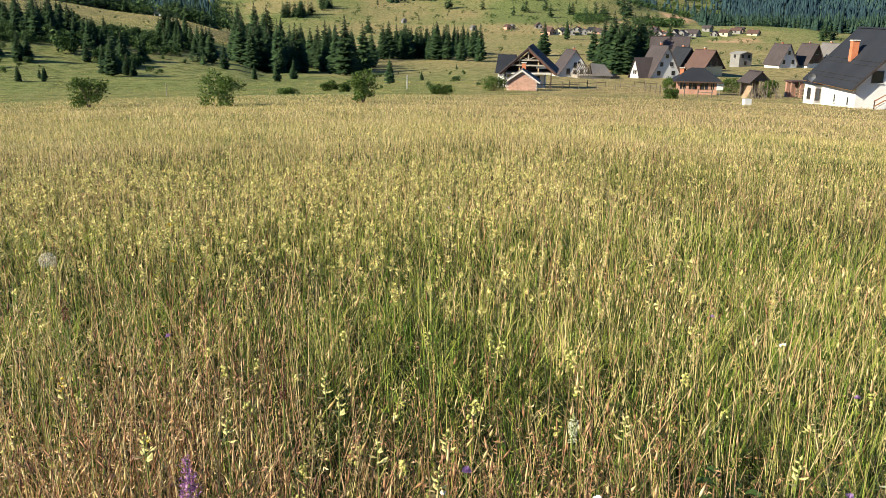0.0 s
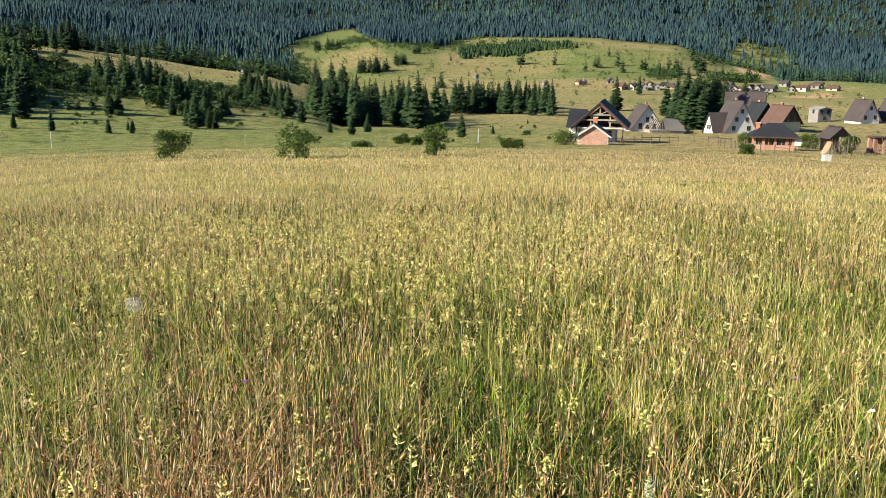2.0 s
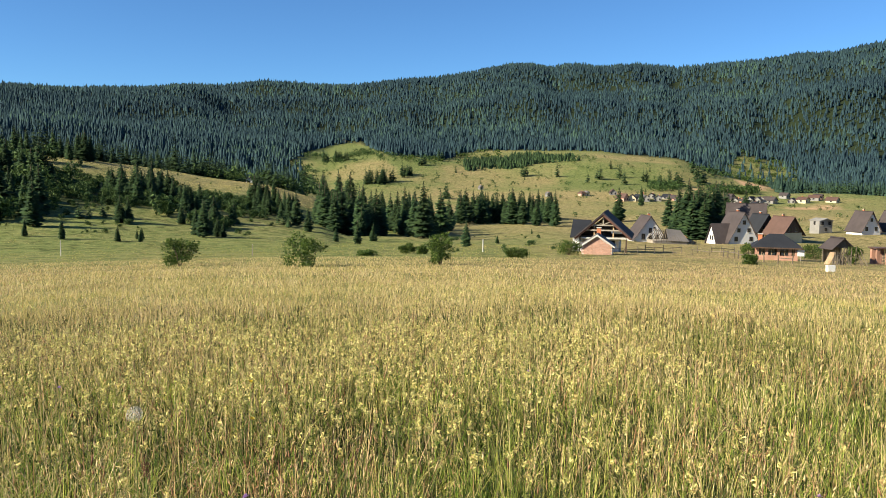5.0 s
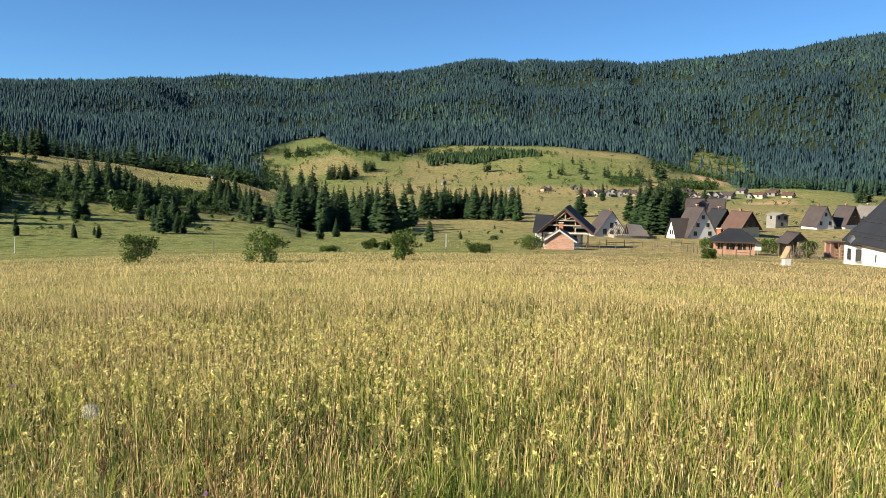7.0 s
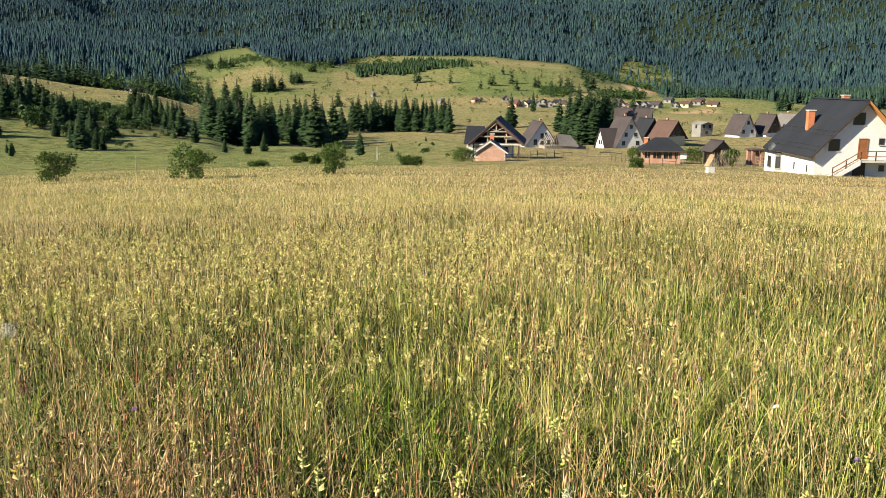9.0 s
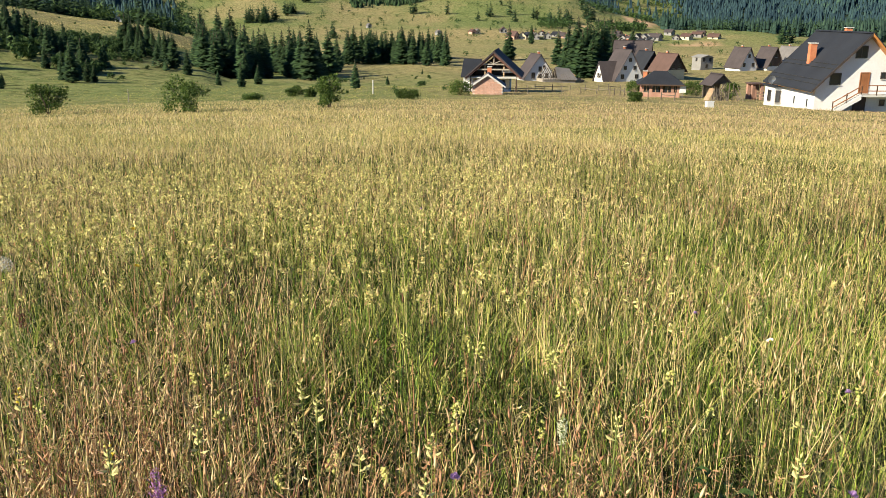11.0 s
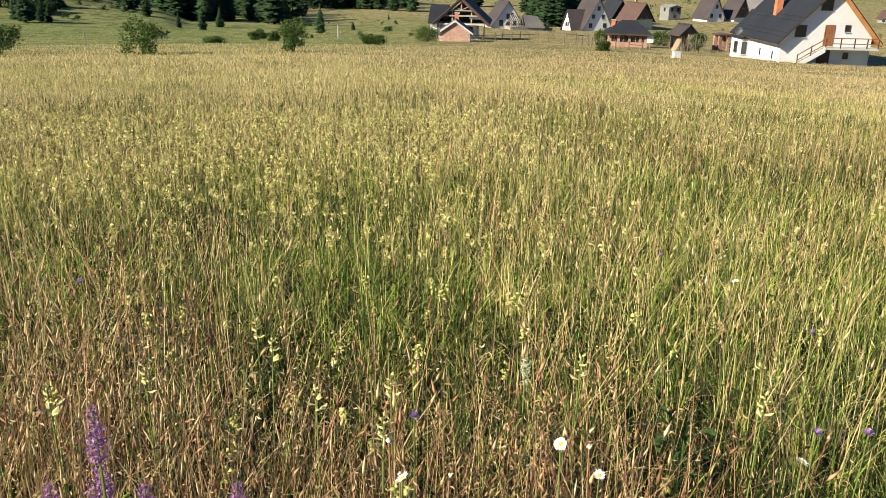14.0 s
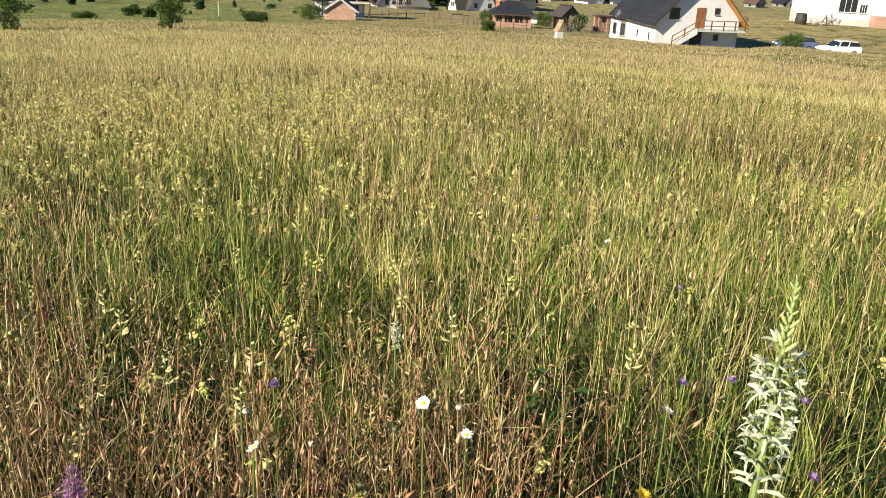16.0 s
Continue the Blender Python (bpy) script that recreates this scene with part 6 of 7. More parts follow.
        drift = wave(x, y, 14, 3.0) + 0.6 * wave(x, y, 5.0, 7.0)
        brown = 0.10 + 0.52 * smooth(20, 42, d) * smooth(-20, 8, az) + 0.22 * drift
        green = 0.14 + 0.50 * smooth(20, 9, d) + 0.42 * smooth(0, 14, az) * smooth(40, 14, d) - 0.25 * drift
        u = U(size=n)
        pick = np.where(u < brown, 2, np.where(u > 1 - green, 1, 0))
        for k, name in enumerate(("tan", "green", "brown")):
            q = pick == k
            if d0 < 20:
                h = q & (U(size=n) < (0.7 if k != 1 else 0.25))
                m = h.sum()
                tops[name].append(flecks(np.stack([x, y, height(x, y) + tall * U(0.8, 1.05, n)], -1)[h], np.tile([w * 1.5, w * 1.5, w * 2.6], (m, 1)), np.full(m, 0.0028 + 0.55 * w), 5 if d1 < 15 else 2))
            tops[name].append(reeds(x[q], y[q], tall[q] * (0.9 if k == 1 else 1.0), w * U(0.6, 1.4, q.sum()) * (0.8 if k == 1 else 1.0), 0.62 if k != 1 else 0.3))
    # dark brown ripe capsules among the heads
    for d0, d1, dens, w in ((3.5, 7, 130, 0.0062), (7, 14, 85, 0.0095)):
        x, y = sow(d0, d1, dens, weight=clumps)
        n = len(x)
        capsule.append(flecks(np.stack([x, y, height(x, y) + U(0.26, 0.46, n) * swell(x, y)], -1), np.tile([w * 0.7, w * 0.7, w * 1.8], (n, 1)), np.full(n, w), 4, 0.7))
    # short grazed pasture beyond the hay: green tussocks on one side, dry bents on the other
    # the last row's tan tufts lighten the crest in place of sunlight
    for a0, a1, d0, d1, dens, w, h0, h1 in ((-44, 1, 92, 130, 5.0, 0.040, 0.06, 0.20), (-44, 1, 130, 190, 2.4, 0.060, 0.08, 0.24), (1, 41, 92, 150, 4.5, 0.035, 0.08, 0.28), (1, 41, 150, 260, 1.0, 0.055, 0.08, 0.3), (-40, -20, 280, 344, 4.5, 0.09, 0.12, 0.30)):
        x, y = sow(d0, d1, dens, a0, a1, weight=lambda x, y: np.clip(0.55 + 0.8 * wave(x, y, 11, 3.0) + 0.5 * wave(x, y, 4, 1.0), 0.1, 1))
        n = len(x)
        pick = U(size=n) < np.clip(dryness(x, y) * np.where(x < 0, 0.3, 0.8) + 0.2 * wave(x, y, 23, 6.0) + 0.55 * (np.hypot(x, y) > 270), 0.02, 0.9)
        for m, name in ((pick, "brown" if d0 < 270 else "tan"), (~pick, "green")):
            tops[name].append(reeds(x[m], y[m], U(h0, h1, m.sum()), w * U(0.6, 1.5, m.sum()), 0.4))
    for name, mat, label in (("tan", M_SWARD, "ripe straw-coloured hay tops of the farther meadow"), ("green", M_SWARD_GREEN, "yellow-green grass tops of the farther meadow"), ("brown", M_SWARD_BROWN, "pinkish brown bent grass tops of the farther meadow")):
        v, t = joined(tops[name])
        tagged(new("hay_tops", quick_mesh("hay_tops", v, tris=t, material=mat)), label, "grass", kind="stuff")
    # yellow rattle: a stem, toothed leaves in pairs, a spike of inflated pale calyces
    for d0, d1, dens, w, blooms in ((0.9, 3.0, 44, 1.0, 12), (3.0, 5.0, 80, 1.15, 11), (5.0, 8.0, 100, 1.4, 7), (8.0, 12, 70, 1.65, 6), (12, 26, 9, 2.5, 4)):
        x, y = sow(d0, d1, dens, weight=rattle_patch)
        n = len(x)
        tall = U(0.26, 0.46, n)
        g, tip, head = blades(x, y, tall, np.full(n, 0.0026 * w), np.abs(rng.normal(0, 0.2, n)).clip(0, 0.6), 3)
        straw.append(g)
        spike = U(0.02, 0.048, n)
        c = np.repeat(tip - head * (spike * 0.4)[:, None], blooms, 0) + rng.normal(size=(n * blooms, 3)).clip(-1.6, 1.6) * np.repeat(np.stack([0.0048 * w + 0 * spike, 0.0048 * w + 0 * spike, spike * 0.42], -1), blooms, 0)
        out = rng.normal(size=(n * blooms, 3)) * (1, 1, 0.4) + (0, 0, 0.5)
        out /= np.linalg.norm(out, axis=1)[:, None]
        long = U(0.015, 0.024, n * blooms) * w ** 0.8
        if d1 <= 3.0:
            bloom.append(spikes(c, out, long, long * U(0.4, 0.65, n * blooms), 4, 0.4))
        else:
            rattle.append(flecks(c, np.full((len(c), 3), 0.0028 * w), long * 0.44, 2, 0.8))
        leaf.append(flecks(tip - head * (spike * 0.5)[:, None], np.stack([0.006 * w + 0 * spike, 0.006 * w + 0 * spike, spike * 0.6], -1), U(0.006, 0.010, n) * w ** 0.7, 5 if d1 < 9 else 3))
        herb.append(flecks(tip - head * (tall * 0.45)[:, None], np.stack([0.014 + 0 * tall, 0.014 + 0 * tall, tall * 0.18], -1), U(0.008, 0.014, n), 10 if d1 < 7 else 5))
    # low broad leaves and dead thatch among the stems, toned dark as shade
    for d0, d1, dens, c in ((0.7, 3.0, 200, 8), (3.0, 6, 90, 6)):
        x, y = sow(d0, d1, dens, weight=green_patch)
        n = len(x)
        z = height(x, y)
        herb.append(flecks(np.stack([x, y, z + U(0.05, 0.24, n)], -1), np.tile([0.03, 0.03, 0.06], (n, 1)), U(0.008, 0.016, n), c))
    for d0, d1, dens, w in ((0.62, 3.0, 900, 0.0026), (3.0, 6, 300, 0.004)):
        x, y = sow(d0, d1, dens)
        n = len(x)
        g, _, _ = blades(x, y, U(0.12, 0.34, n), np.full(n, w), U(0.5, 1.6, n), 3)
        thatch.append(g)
    # bent and fallen straws across the sward
    for d0, d1, dens, w in ((0.75, 2.2, 420, 0.0016), (2.2, 4.5, 260, 0.0021)):
        x, y = sow(d0, d1, dens, weight=dry_patch)
        n = len(x)
        g, _, _ = blades(x, y, U(0.07, 0.16, n), np.full(n, w), U(0.9, 2.6, n), 3, z=height(x, y) + U(0.10, 0.36, n), curl=0.25)
        straw.append(g)
    # the meadow goes on behind the standpoint
    x, y = sow(0.9, 8, 150, 41, 316)
    g, _, _ = blades(x, y, U(0.25, 0.5, len(x)), np.full(len(x), 0.006), np.abs(rng.normal(0, 0.4, len(x))).clip(0, 1), 2)
    leaf.append(g)
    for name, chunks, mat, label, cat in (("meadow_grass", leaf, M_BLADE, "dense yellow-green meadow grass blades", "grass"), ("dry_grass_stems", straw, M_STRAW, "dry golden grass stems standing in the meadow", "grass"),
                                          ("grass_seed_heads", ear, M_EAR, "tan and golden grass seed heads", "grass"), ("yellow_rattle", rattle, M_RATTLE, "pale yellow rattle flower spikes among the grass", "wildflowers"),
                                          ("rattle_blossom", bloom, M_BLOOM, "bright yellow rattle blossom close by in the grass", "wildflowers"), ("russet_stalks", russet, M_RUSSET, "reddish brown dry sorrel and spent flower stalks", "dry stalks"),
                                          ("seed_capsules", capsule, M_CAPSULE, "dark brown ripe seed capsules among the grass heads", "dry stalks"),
                                          ("meadow_herbs", herb, M_HERB, "green herb leaves and undergrowth low in the grass, darkened for shade", "herbs"), ("dead_grass", thatch, M_THATCH, "dead brown grass litter near the soil, darkened for shade", "grass")):
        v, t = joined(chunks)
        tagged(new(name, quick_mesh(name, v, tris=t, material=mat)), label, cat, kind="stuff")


build_meadow()


# ---- single wildflowers ----
def stem_to(parent, top, bow=0.03, thick=0.0016, mat=None):
    """A slightly bowed stem from the ground to the head, whose place is the local point top."""
    t = Vector(top)
    mid = t * 0.5 + Vector((random.uniform(-bow, bow), random.uniform(-bow, bow), 0))
    g = Geo().tube([(0, 0, -0.03), mid * 0.6, t * 0.8 + Vector((mid.x, mid.y, 0)) * 0.15, t], [thick * 1.3, thick * 1.15, thick, thick * 0.8], 6)
    return part("stem", g, mat or M_STEM, parent)


def petal_ring(n, inner, outer, wide, lift, seed):
    r = np.random.default_rng(seed)
    g = Geo().add([(0, 0, -0.0005)], [])
    for i in range(n):
        a = 6.283 * i / n + r.uniform(-0.08, 0.08)
        c, s = math.cos(a), math.sin(a)
        o, l = outer * r.uniform(0.86, 1.08), lift + r.uniform(-0.2, 0.15) * outer

        def at(u, v, z):
            return (c * u - s * v, s * u + c * v, z)
        g.add([at(inner, -wide * 0.3, 0), at(inner, wide * 0.3, 0), at(o * 0.7, wide * 0.5, l * 0.6), at(o, wide * 0.2, l), at(o, -wide * 0.2, l), at(o * 0.7, -wide * 0.5, l * 0.6)], [(0, 1, 2, 5), (5, 2, 3, 4)])
        g.f.append((0, len(g.v) - 6, len(g.v) - 5))
    return g


def dome(radius, tall, n=10, rows=3):
    g = Geo()
    v = [(radius * math.cos(6.283 * i / n) * math.cos(1.5 * k / rows), radius * math.sin(6.283 * i / n) * math.cos(1.5 * k / rows), tall * math.sin(1.5 * k / rows)) for k in range(rows) for i in range(n)] + [(0, 0, tall)]
    f = [(k * n + i, k * n + (i + 1) % n, (k + 1) * n + (i + 1) % n, (k + 1) * n + i) for k in range(rows - 1) for i in range(n)]
    f += [((rows - 1) * n + i, (rows - 1) * n + (i + 1) % n, rows * n) for i in range(n)]
    return g.add(v, f)


def leaf_pair(parent, z, length, wide, mat):
    for s in (-1, 1):
        g = Geo().add([(0, 0, z), (s * length * 0.5, wide, z + length * 0.3), (s * length, 0, z + length * 0.35), (s * length * 0.5, -wide, z + length * 0.28)], [(0, 1, 2, 3)])
        part("leaf", g, mat, parent)


def plant(name, az, d, tall, label, category, group=""):
    return thing(name, spot(az, d), random.uniform(0, 360), label, category, group)


def tilt(top, x=0, y=0):
    return Matrix.Translation(top) @ Euler((radians(x), radians(y), random.uniform(0, 6.28))).to_matrix().to_4x4()


def daisy(az, d, tall, size=0.0108):
    h = plant("oxeye_daisy", az, d, tall, "white oxeye daisy with a yellow centre in the grass", "flower", "daisies")
    top = (0, 0, tall)
    stem_to(h, top)
    head = part("petals", petal_ring(17, size * 0.3, size, size * 0.36, 0.002, int(d * 90)), M_PETAL_WHITE, h, m=tilt(top, random.uniform(5, 40), random.uniform(-25, 25)))
    part("disc", dome(size * 0.36, size * 0.2), M_PETAL_YELLOW, head)
    leaf_pair(h, tall * 0.4, 0.025, 0.004, M_HERB)


def scabious(az, d, tall, size=0.0115, mat=None):
    h = plant("scabious", az, d, tall, "lilac scabious flower head on a thin stem", "flower", "scabious flowers")
    top = (0, 0, tall)
    stem_to(h, top, thick=0.0012)
    head = part("florets", petal_ring(14, size * 0.2, size, size * 0.45, size * 0.25, int(d * 77)), mat or M_PETAL_LILAC, h, m=tilt(top, random.uniform(0, 30), random.uniform(-20, 20)))
    for k in range(3):
        part("inner_florets", petal_ring(9, size * 0.05, size * (0.8 - 0.22 * k), size * 0.35, size * (0.45 + 0.2 * k), k + 5), mat or M_PETAL_LILAC, head)
    leaf_pair(h, tall * 0.45, 0.04, 0.004, M_HERB)


def hawkbit(az, d, tall, size=0.015):
    h = plant("hawkbit", az, d, tall, "bright yellow hawkbit flower", "flower", "yellow flowers")
    top = (0, 0, tall)
    stem_to(h, top)
    head = part("petals", petal_ring(20, size * 0.1, size, size * 0.3, size * 0.2, 3), M_PETAL_YELLOW, h, m=tilt(top, 15, 10))
    part("inner_petals", petal_ring(12, size * 0.05, size * 0.6, size * 0.28, size * 0.35, 4), M_PETAL_YELLOW, head)


def orchid_flower():
    """One pale orchid flower: hood, two spread sepals, a long lip and a spur."""
    g = Geo()

    def blade(a, b, c, w):
        """A curved narrow petal from a over b to c."""
        a, b, c = Vector(a), Vector(b), Vector(c)
        pts = [a * (1 - t) ** 2 + b * 2 * t * (1 - t) + c * t * t for t in (0, 0.3, 0.6, 0.85, 1.0)]
        side = (c - a).cross(Vector((0.1, -1, 0.2))).normalized()
        v = []
        for p, k in zip(pts, (0.35, 0.9, 1.0, 0.6, 0.08)):
            v += [p - side * w * k + Vector((0, -0.0006 * k, 0)), p + side * w * k + Vector((0, -0.0006 * k, 0))]
        g.add(v, [(2 * i, 2 * i + 1, 2 * i + 3, 2 * i + 2) for i in range(4)])
    blade((0, 0, 0.001), (0, -0.002, 0.008), (0, -0.008, 0.009), 0.0022)
    for s in (-1, 1):
        blade((s * 0.001, -0.001, 0.001), (s * 0.006, -0.002, 0.006), (s * 0.013, -0.005, 0.001), 0.0019)
        blade((s * 0.001, -0.001, 0.002), (s * 0.003, -0.003, 0.007), (s * 0.004, -0.009, 0.008), 0.0014)
    blade((0, -0.002, 0), (0, -0.008, -0.003), (0, -0.009, -0.015), 0.0012)
    g.tube([(0, 0.001, -0.001), (0, 0.010, -0.003), (0, 0.017, -0.010)], [0.0011, 0.0009, 0.0006], 5)
    return g.mesh("flower", True)


M_BUD = foliage("pale_green_buds", [(0.0, (0.36, 0.44, 0.13)), (1.0, (0.52, 0.56, 0.26))], 0.55, 0.3, gloss=0.2)
FLOWER = orchid_flower()
FLOWER.materials.append(M_PETAL_CREAM)
BUD = Geo().tube([(0, 0, 0), (0, -0.006, 0.003), (0, -0.013, 0.007), (0, -0.016, 0.009)], [0.0010, 0.0024, 0.0021, 0.0005], 7).mesh("bud", True)
BUD.materials.append(M_BUD)
POD = Geo().tube([(0, 0, 0), (0, -0.009, 0.002), (0, -0.018, 0.001), (0, -0.024, -0.003)], [0.0009, 0.0017, 0.0020, 0.0006], 7).mesh("pod", True)
POD.materials.append(M_PETAL_CREAM)


def white_orchid(az, d, tall, spike, lean, scale=1.0):
    h = thing("white_orchid", spot(az, d), 0, "tall butterfly orchid with a loose spike of creamy white flowers", "flower", "orchids")
    r = random.Random(int(az * 10))

    def axis(s):
        return Vector((lean[0] * s * s, lean[1] * s * s, tall * s))
    part("stem", Geo().tube([axis(s) for s in (-0.03, 0.3, 0.6, 0.85, 1.0)], [0.0046 * scale, 0.0043 * scale, 0.0040 * scale, 0.0032 * scale, 0.0018 * scale], 8), M_STEM, h)
    n = 92
    for i in range(n):
        f = i / (n - 1)
        p = axis(1 - spike / tall * (1 - f))
        a = i * 2.4 + r.uniform(-0.2, 0.2)
        rot = Matrix.Rotation(a + r.uniform(-0.5, 0.5), 4, "Z") @ Matrix.Rotation(radians(r.uniform(-15, 15) + (-30 if f > 0.72 else -8 if f < 0.28 else r.uniform(-25, 30))), 4, "X")
        k = scale * r.uniform(0.7, 1.0)
        if f < 0.28 and i % 3 == 0:
            continue
        if f < 0.28:
            m, me, name = Matrix.Translation(p), POD, "seed_pod"
        elif f < 0.72:
            m, me, name = Matrix.Translation(p + rot @ Vector((0, -0.013 * scale, 0.004))), FLOWER, "flower"
            part("flower_stalk", Geo().tube([p, p + rot @ Vector((0, -0.013 * scale, 0.004))], [0.0011, 0.001], 5), M_STEM, h)
        else:
            m, me, name, k = Matrix.Translation(p), BUD, "bud", k * (0.9 - 0.5 * (f - 0.72) / 0.28)
        part(name, me, M_PETAL_CREAM, h, m=m @ rot @ Matrix.Diagonal((k, k, k, 1)))
    for s in (-1, 1):
        g = Geo().add([(0, 0, 0.03), (s * 0.03, 0.02, 0.10), (s * 0.06, 0.0, 0.17), (s * 0.035, -0.02, 0.10)], [(0, 1, 2, 3)])
        part("leaf", g, M_HERB, h)


def purple_spike(az, d, tall, whorls=7, size=0.016, mat=None, name="purple_orchid", label="purple flower spike of crowded whorls"):
    h = plant(name, az, d, tall, label, "flower", "purple spikes")
    top = (0.0, 0.0, tall)
    stem_to(h, top, 0.015, 0.0022)
    r = np.random.default_rng(int(d * 50))
    for k in range(whorls):
        n = 110
        z = tall - (0.016 + 0.35 * (size - 0.010)) * k - 0.004
        rad = size * (0.55 + 0.45 * min(1, k / 2))
        p = r.normal(size=(n, 3)) * np.array([rad * 0.55, rad * 0.55, 0.0048])
        v, t = flecks(p, np.zeros((n, 3)), np.full(n, rad * 0.26), 1, 0.8)
        part("whorl", quick_mesh("whorl", v, tris=t, material=mat or M_PETAL_PURPLE), None, h, m=Matrix.Translation((0, 0, z)))
    leaf_pair(h, tall * 0.5, 0.035, 0.007, M_HERB)
    leaf_pair(h, tall * 0.25, 0.045, 0.008, M_HERB)


def seed_clock(az, d, tall, size=0.026):
    h = plant("dandelion_clock", az, d, tall, "round white goat's-beard seed clock on a bare stem", "flower", "seed clocks")
    top = Vector((0, 0, tall))
    stem_to(h, top, 0.02, 0.0017)
    part("core", dome(0.004, 0.006), M_EAR, h, m=Matrix.Translation(top))
    g = Geo()
    n = 90
    for i in range(n):
        z = 1 - 1.75 * (i + 0.5) / n
        q = math.sqrt(max(0, 1 - z * z))
        w = Vector((q * math.cos(2.4 * i), q * math.sin(2.4 * i), z))
        s = w.cross(Vector((0.3, 0.2, 0.93))).normalized()
        u = w.cross(s)
        e = w * size * 0.86
        g.add([w * 0.003 - s * 0.00018, w * 0.003 + s * 0.00018, e], [(0, 1, 2)])
        for k in range(7):
            a = 6.283 * k / 7
            o = (s * math.cos(a) + u * math.sin(a)) * size * 0.24 + w * size * 0.14
            b = (s * -math.sin(a) + u * math.cos(a)) * 0.00035
            g.add([e - b, e + b, e + o], [(0, 1, 2)])
    part("seed_down", g, M_FLUFF, h, m=Matrix.Translation(top))


def rattle_plant(az, d, tall, bright=False):
    """A yellow rattle near enough to be seen singly."""
    h = plant("yellow_rattle_plant", az, d, tall, "yellow rattle with pale leafy bracts and small yellow hooded flowers", "flower", "yellow rattles")
    top = (0, 0, tall)
    stem_to(h, top, 0.015, 0.0015)
    for k in range(4):
        leaf_pair(h, tall * (0.3 + 0.12 * k), 0.026, 0.004, M_HERB)
    for k in range(9):
        z = tall - 0.007 * k
        a = 1.9 * k
        q = 0.0034 + 0.0008 * k
        m = Matrix.Translation((0, 0, z)) @ Matrix.Rotation(a, 4, "Z")
        b = part("bract", Geo().add([(0, 0, 0), (q * 1.6, q * 0.7, 0.003), (q * 2.6, 0, 0.009), (q * 1.6, -q * 0.7, 0.003)], [(0, 1, 2, 3)]), M_RATTLE, h, m=m)
        if k < 6:
            part("blossom", Geo().tube([(0.001, 0, 0.001), (0.005, 0, 0.003), (0.009, 0, 0.0028)], [0.0016, 0.0028, 0.001], 6), M_PETAL_YELLOW if bright else M_RATTLE, b)


def leaf_clump_herb(az, d, tall):
    """A tuft of broad dark leaves on short stalks."""
    h = plant("broad_leaved_herb", az, d, tall, "tuft of broad dark green leaves low in the grass", "herb")
    r = random.Random(5)
    for k in range(22):
        a, rise, long = 2.4 * k, r.uniform(0.35, 1.0) * tall, r.uniform(0.04, 0.075)
        wide, c, q = long * r.uniform(0.16, 0.26), math.cos(2.4 * k), math.sin(2.4 * k)
        base = Vector((0.03 * c, 0.03 * q, rise))

        def at(u, v, z):
            return base + Vector((c * u - q * v, q * u + c * v, z))
        g = Geo().add([at(0, 0, 0), at(long * 0.35, wide, 0.02), at(long * 0.35, 0, 0.012), at(long * 0.35, -wide, 0.02), at(long * 0.75, wide * 0.7, 0.018), at(long * 0.75, 0, 0.008), at(long * 0.75, -wide * 0.7, 0.018), at(long, 0, -0.004)],
                      [(0, 2, 1), (0, 3, 2), (1, 2, 5, 4), (2, 3, 6, 5), (4, 5, 7), (5, 6, 7)])
        part("leaf", g, M_BROAD, h)
        part("leaf_stalk", Geo().tube([(0, 0, -0.02), base * 0.6, base], [0.0016, 0.0013, 0.001], 5), M_STEM, h)


def spent_daisy(az, d, tall):
    h = plant("withered_daisy", az, d, tall, "small withered whitish daisy with curled petals", "flower", "withered daisies")
    stem_to(h, (0, 0, tall), mat=M_RUSSET)
    head = part("petals", petal_ring(11, 0.0016, 0.0062, 0.0024, -0.003, int(d * 70)), M_FLUFF, h, m=tilt((0, 0, tall), random.uniform(10, 60), random.uniform(-30, 30)))
    part("disc", dome(0.0028, 0.0024), M_EAR, head)


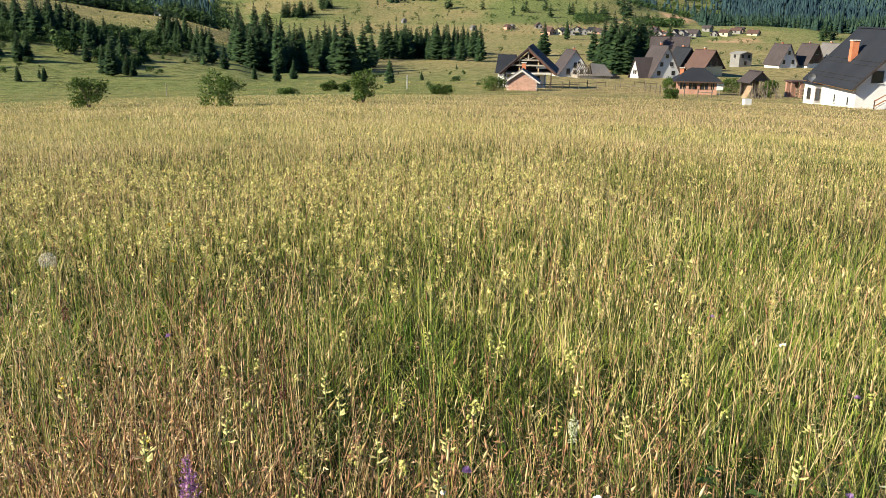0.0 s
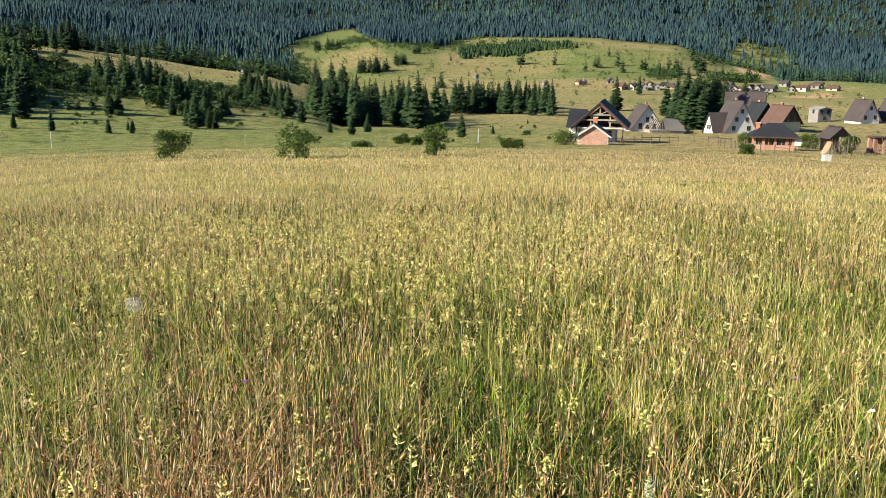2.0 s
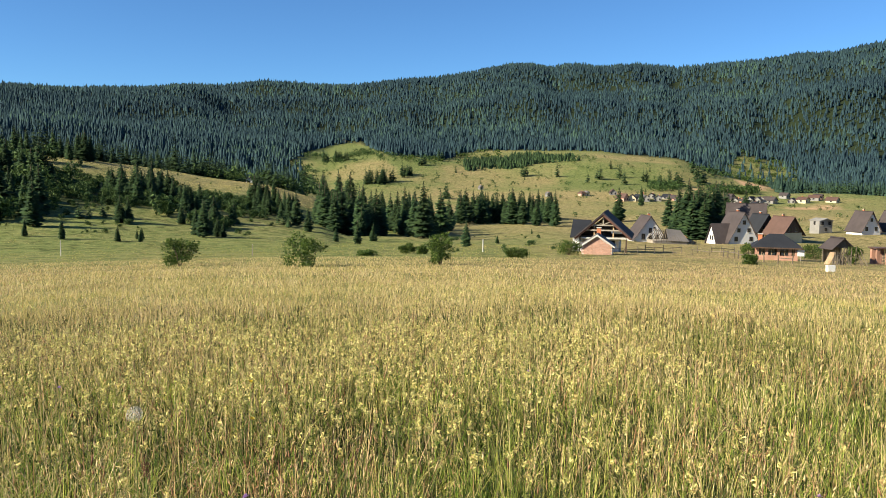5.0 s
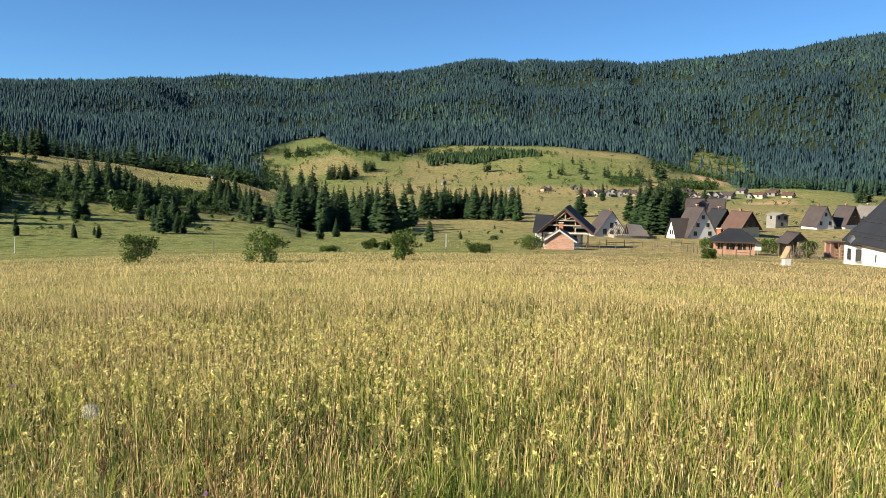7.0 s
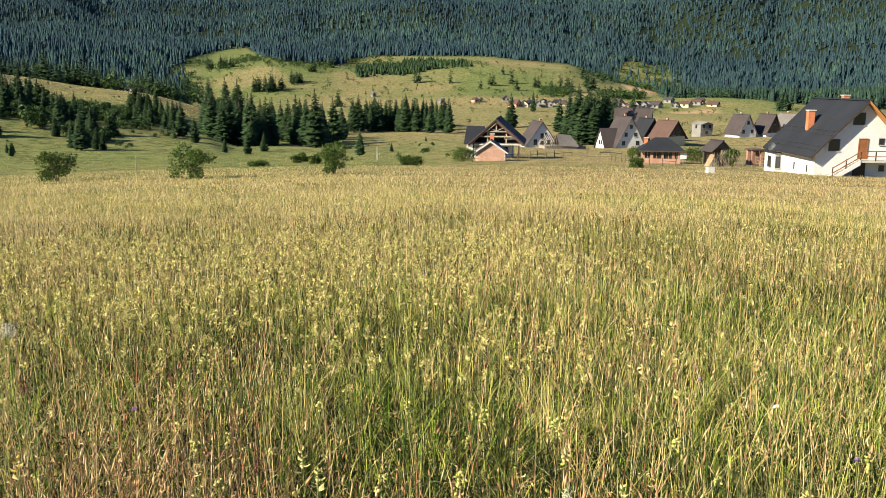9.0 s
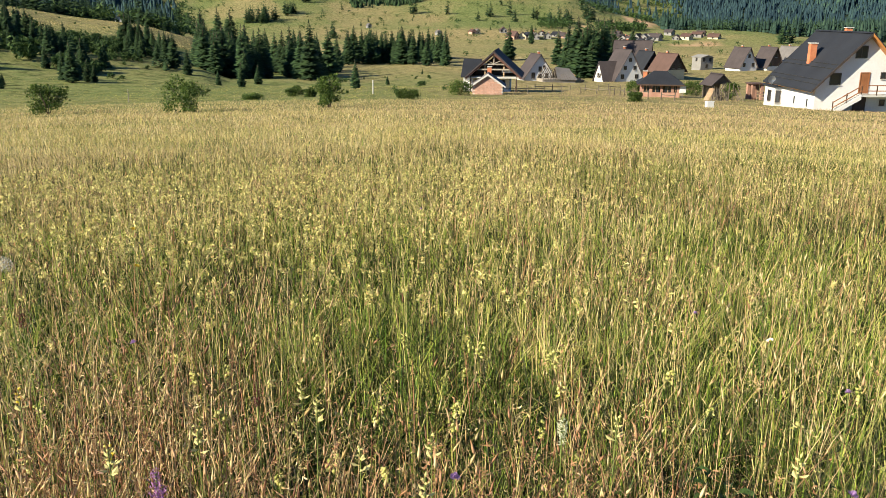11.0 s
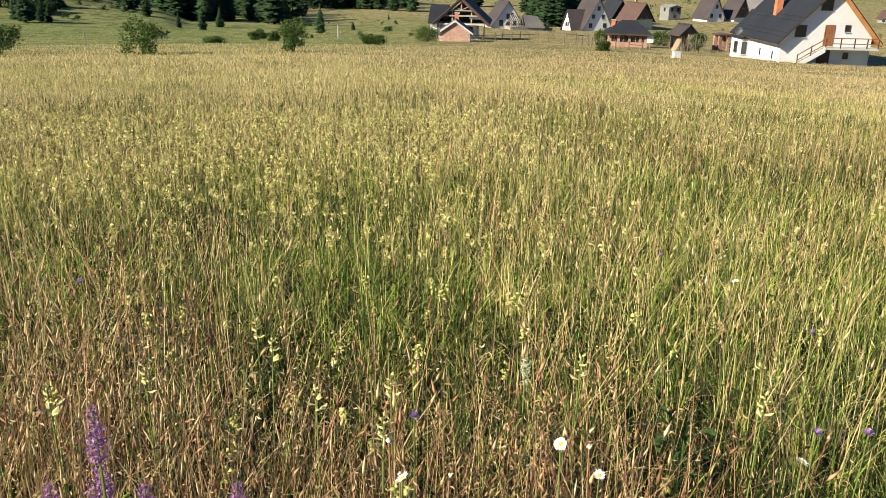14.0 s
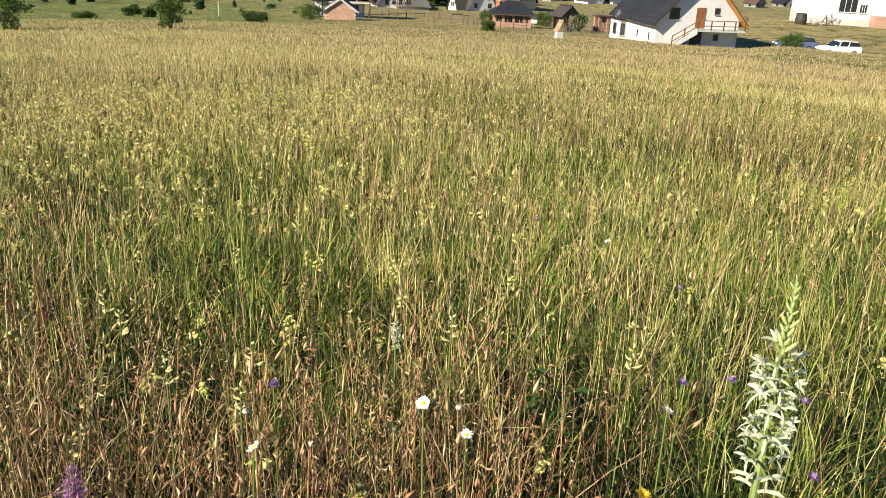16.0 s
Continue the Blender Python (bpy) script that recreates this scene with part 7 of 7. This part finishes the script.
for az, d in ((-4.4, 1.35), (-3.5, 1.24), (0.3, 1.24), (6.3, 1.29), (10.7, 1.39)):
    spent_daisy(az, d, 0.48)
leaf_clump_herb(17.6, 2.0, 0.26)
hawkbit(24.5, 1.33, 0.40)
hawkbit(-24.6, 4.41, 0.50)
hawkbit(-24.6, 3.47, 0.50)
scabious(24.9, 2.22, 0.50)
scabious(14.7, 2.82, 0.50)
scabious(25.9, 1.59, 0.50)
scabious(29.0, 1.65, 0.50)
scabious(33.6, 1.63, 0.50)
scabious(34.8, 1.35, 0.50)
scabious(-2.5, 1.40, 0.50)
scabious(-4.9, 5.10, 0.50)
scabious(-25.3, 2.31, 0.52)
scabious(-36.8, 4.31, 0.55)
purple_spike(-24.7, 1.13, 0.70, 5, 0.0125)
purple_spike(-25.0, 1.30, 0.50, 4)
purple_spike(-28.3, 1.32, 0.47)
purple_spike(-22.2, 1.28, 0.47)
purple_spike(-15.8, 1.25, 0.47)
seed_clock(-32.5, 2.59, 0.69)
purple_spike(-31.9, 2.50, 0.58, 4, 0.010, M_DARK_RED, "dark_red_spike", "dark red withered flower spike")
purple_spike(-17.2, 1.78, 0.58, 4, 0.010, M_DARK_RED, "dark_red_spike", "dark red withered flower spike")
rattle_plant(-4.3, 1.59, 0.50)
rattle_plant(-4.8, 1.40, 0.50)
rattle_plant(31.9, 2.18, 0.50)
rattle_plant(-32.7, 2.01, 0.50, True)
rattle_plant(-27.5, 1.60, 0.50, True)
white_orchid(30.5, 0.60, 0.95, 0.19, (0.106, 0.175))
white_orchid(5.7, 1.71, 0.52, 0.08, (0.0, 0.0), 0.55)
daisy(8.5, 1.17, 0.60)
daisy(25.2, 1.40, 0.53)
daisy(19.7, 2.40, 0.56)
daisy(11.6, 1.26, 0.50)
daisy(-3.3, 1.12, 0.55)
rattle_plant(-14.0, 1.85, 0.55)
rattle_plant(-21.6, 1.58, 0.55)
rattle_plant(-27.7, 1.49, 0.55)
rattle_plant(-9.8, 1.46, 0.54)
rattle_plant(-12.9, 1.71, 0.55)
rattle_plant(22.4, 1.60, 0.55)
rattle_plant(9.7, 1.65, 0.55)
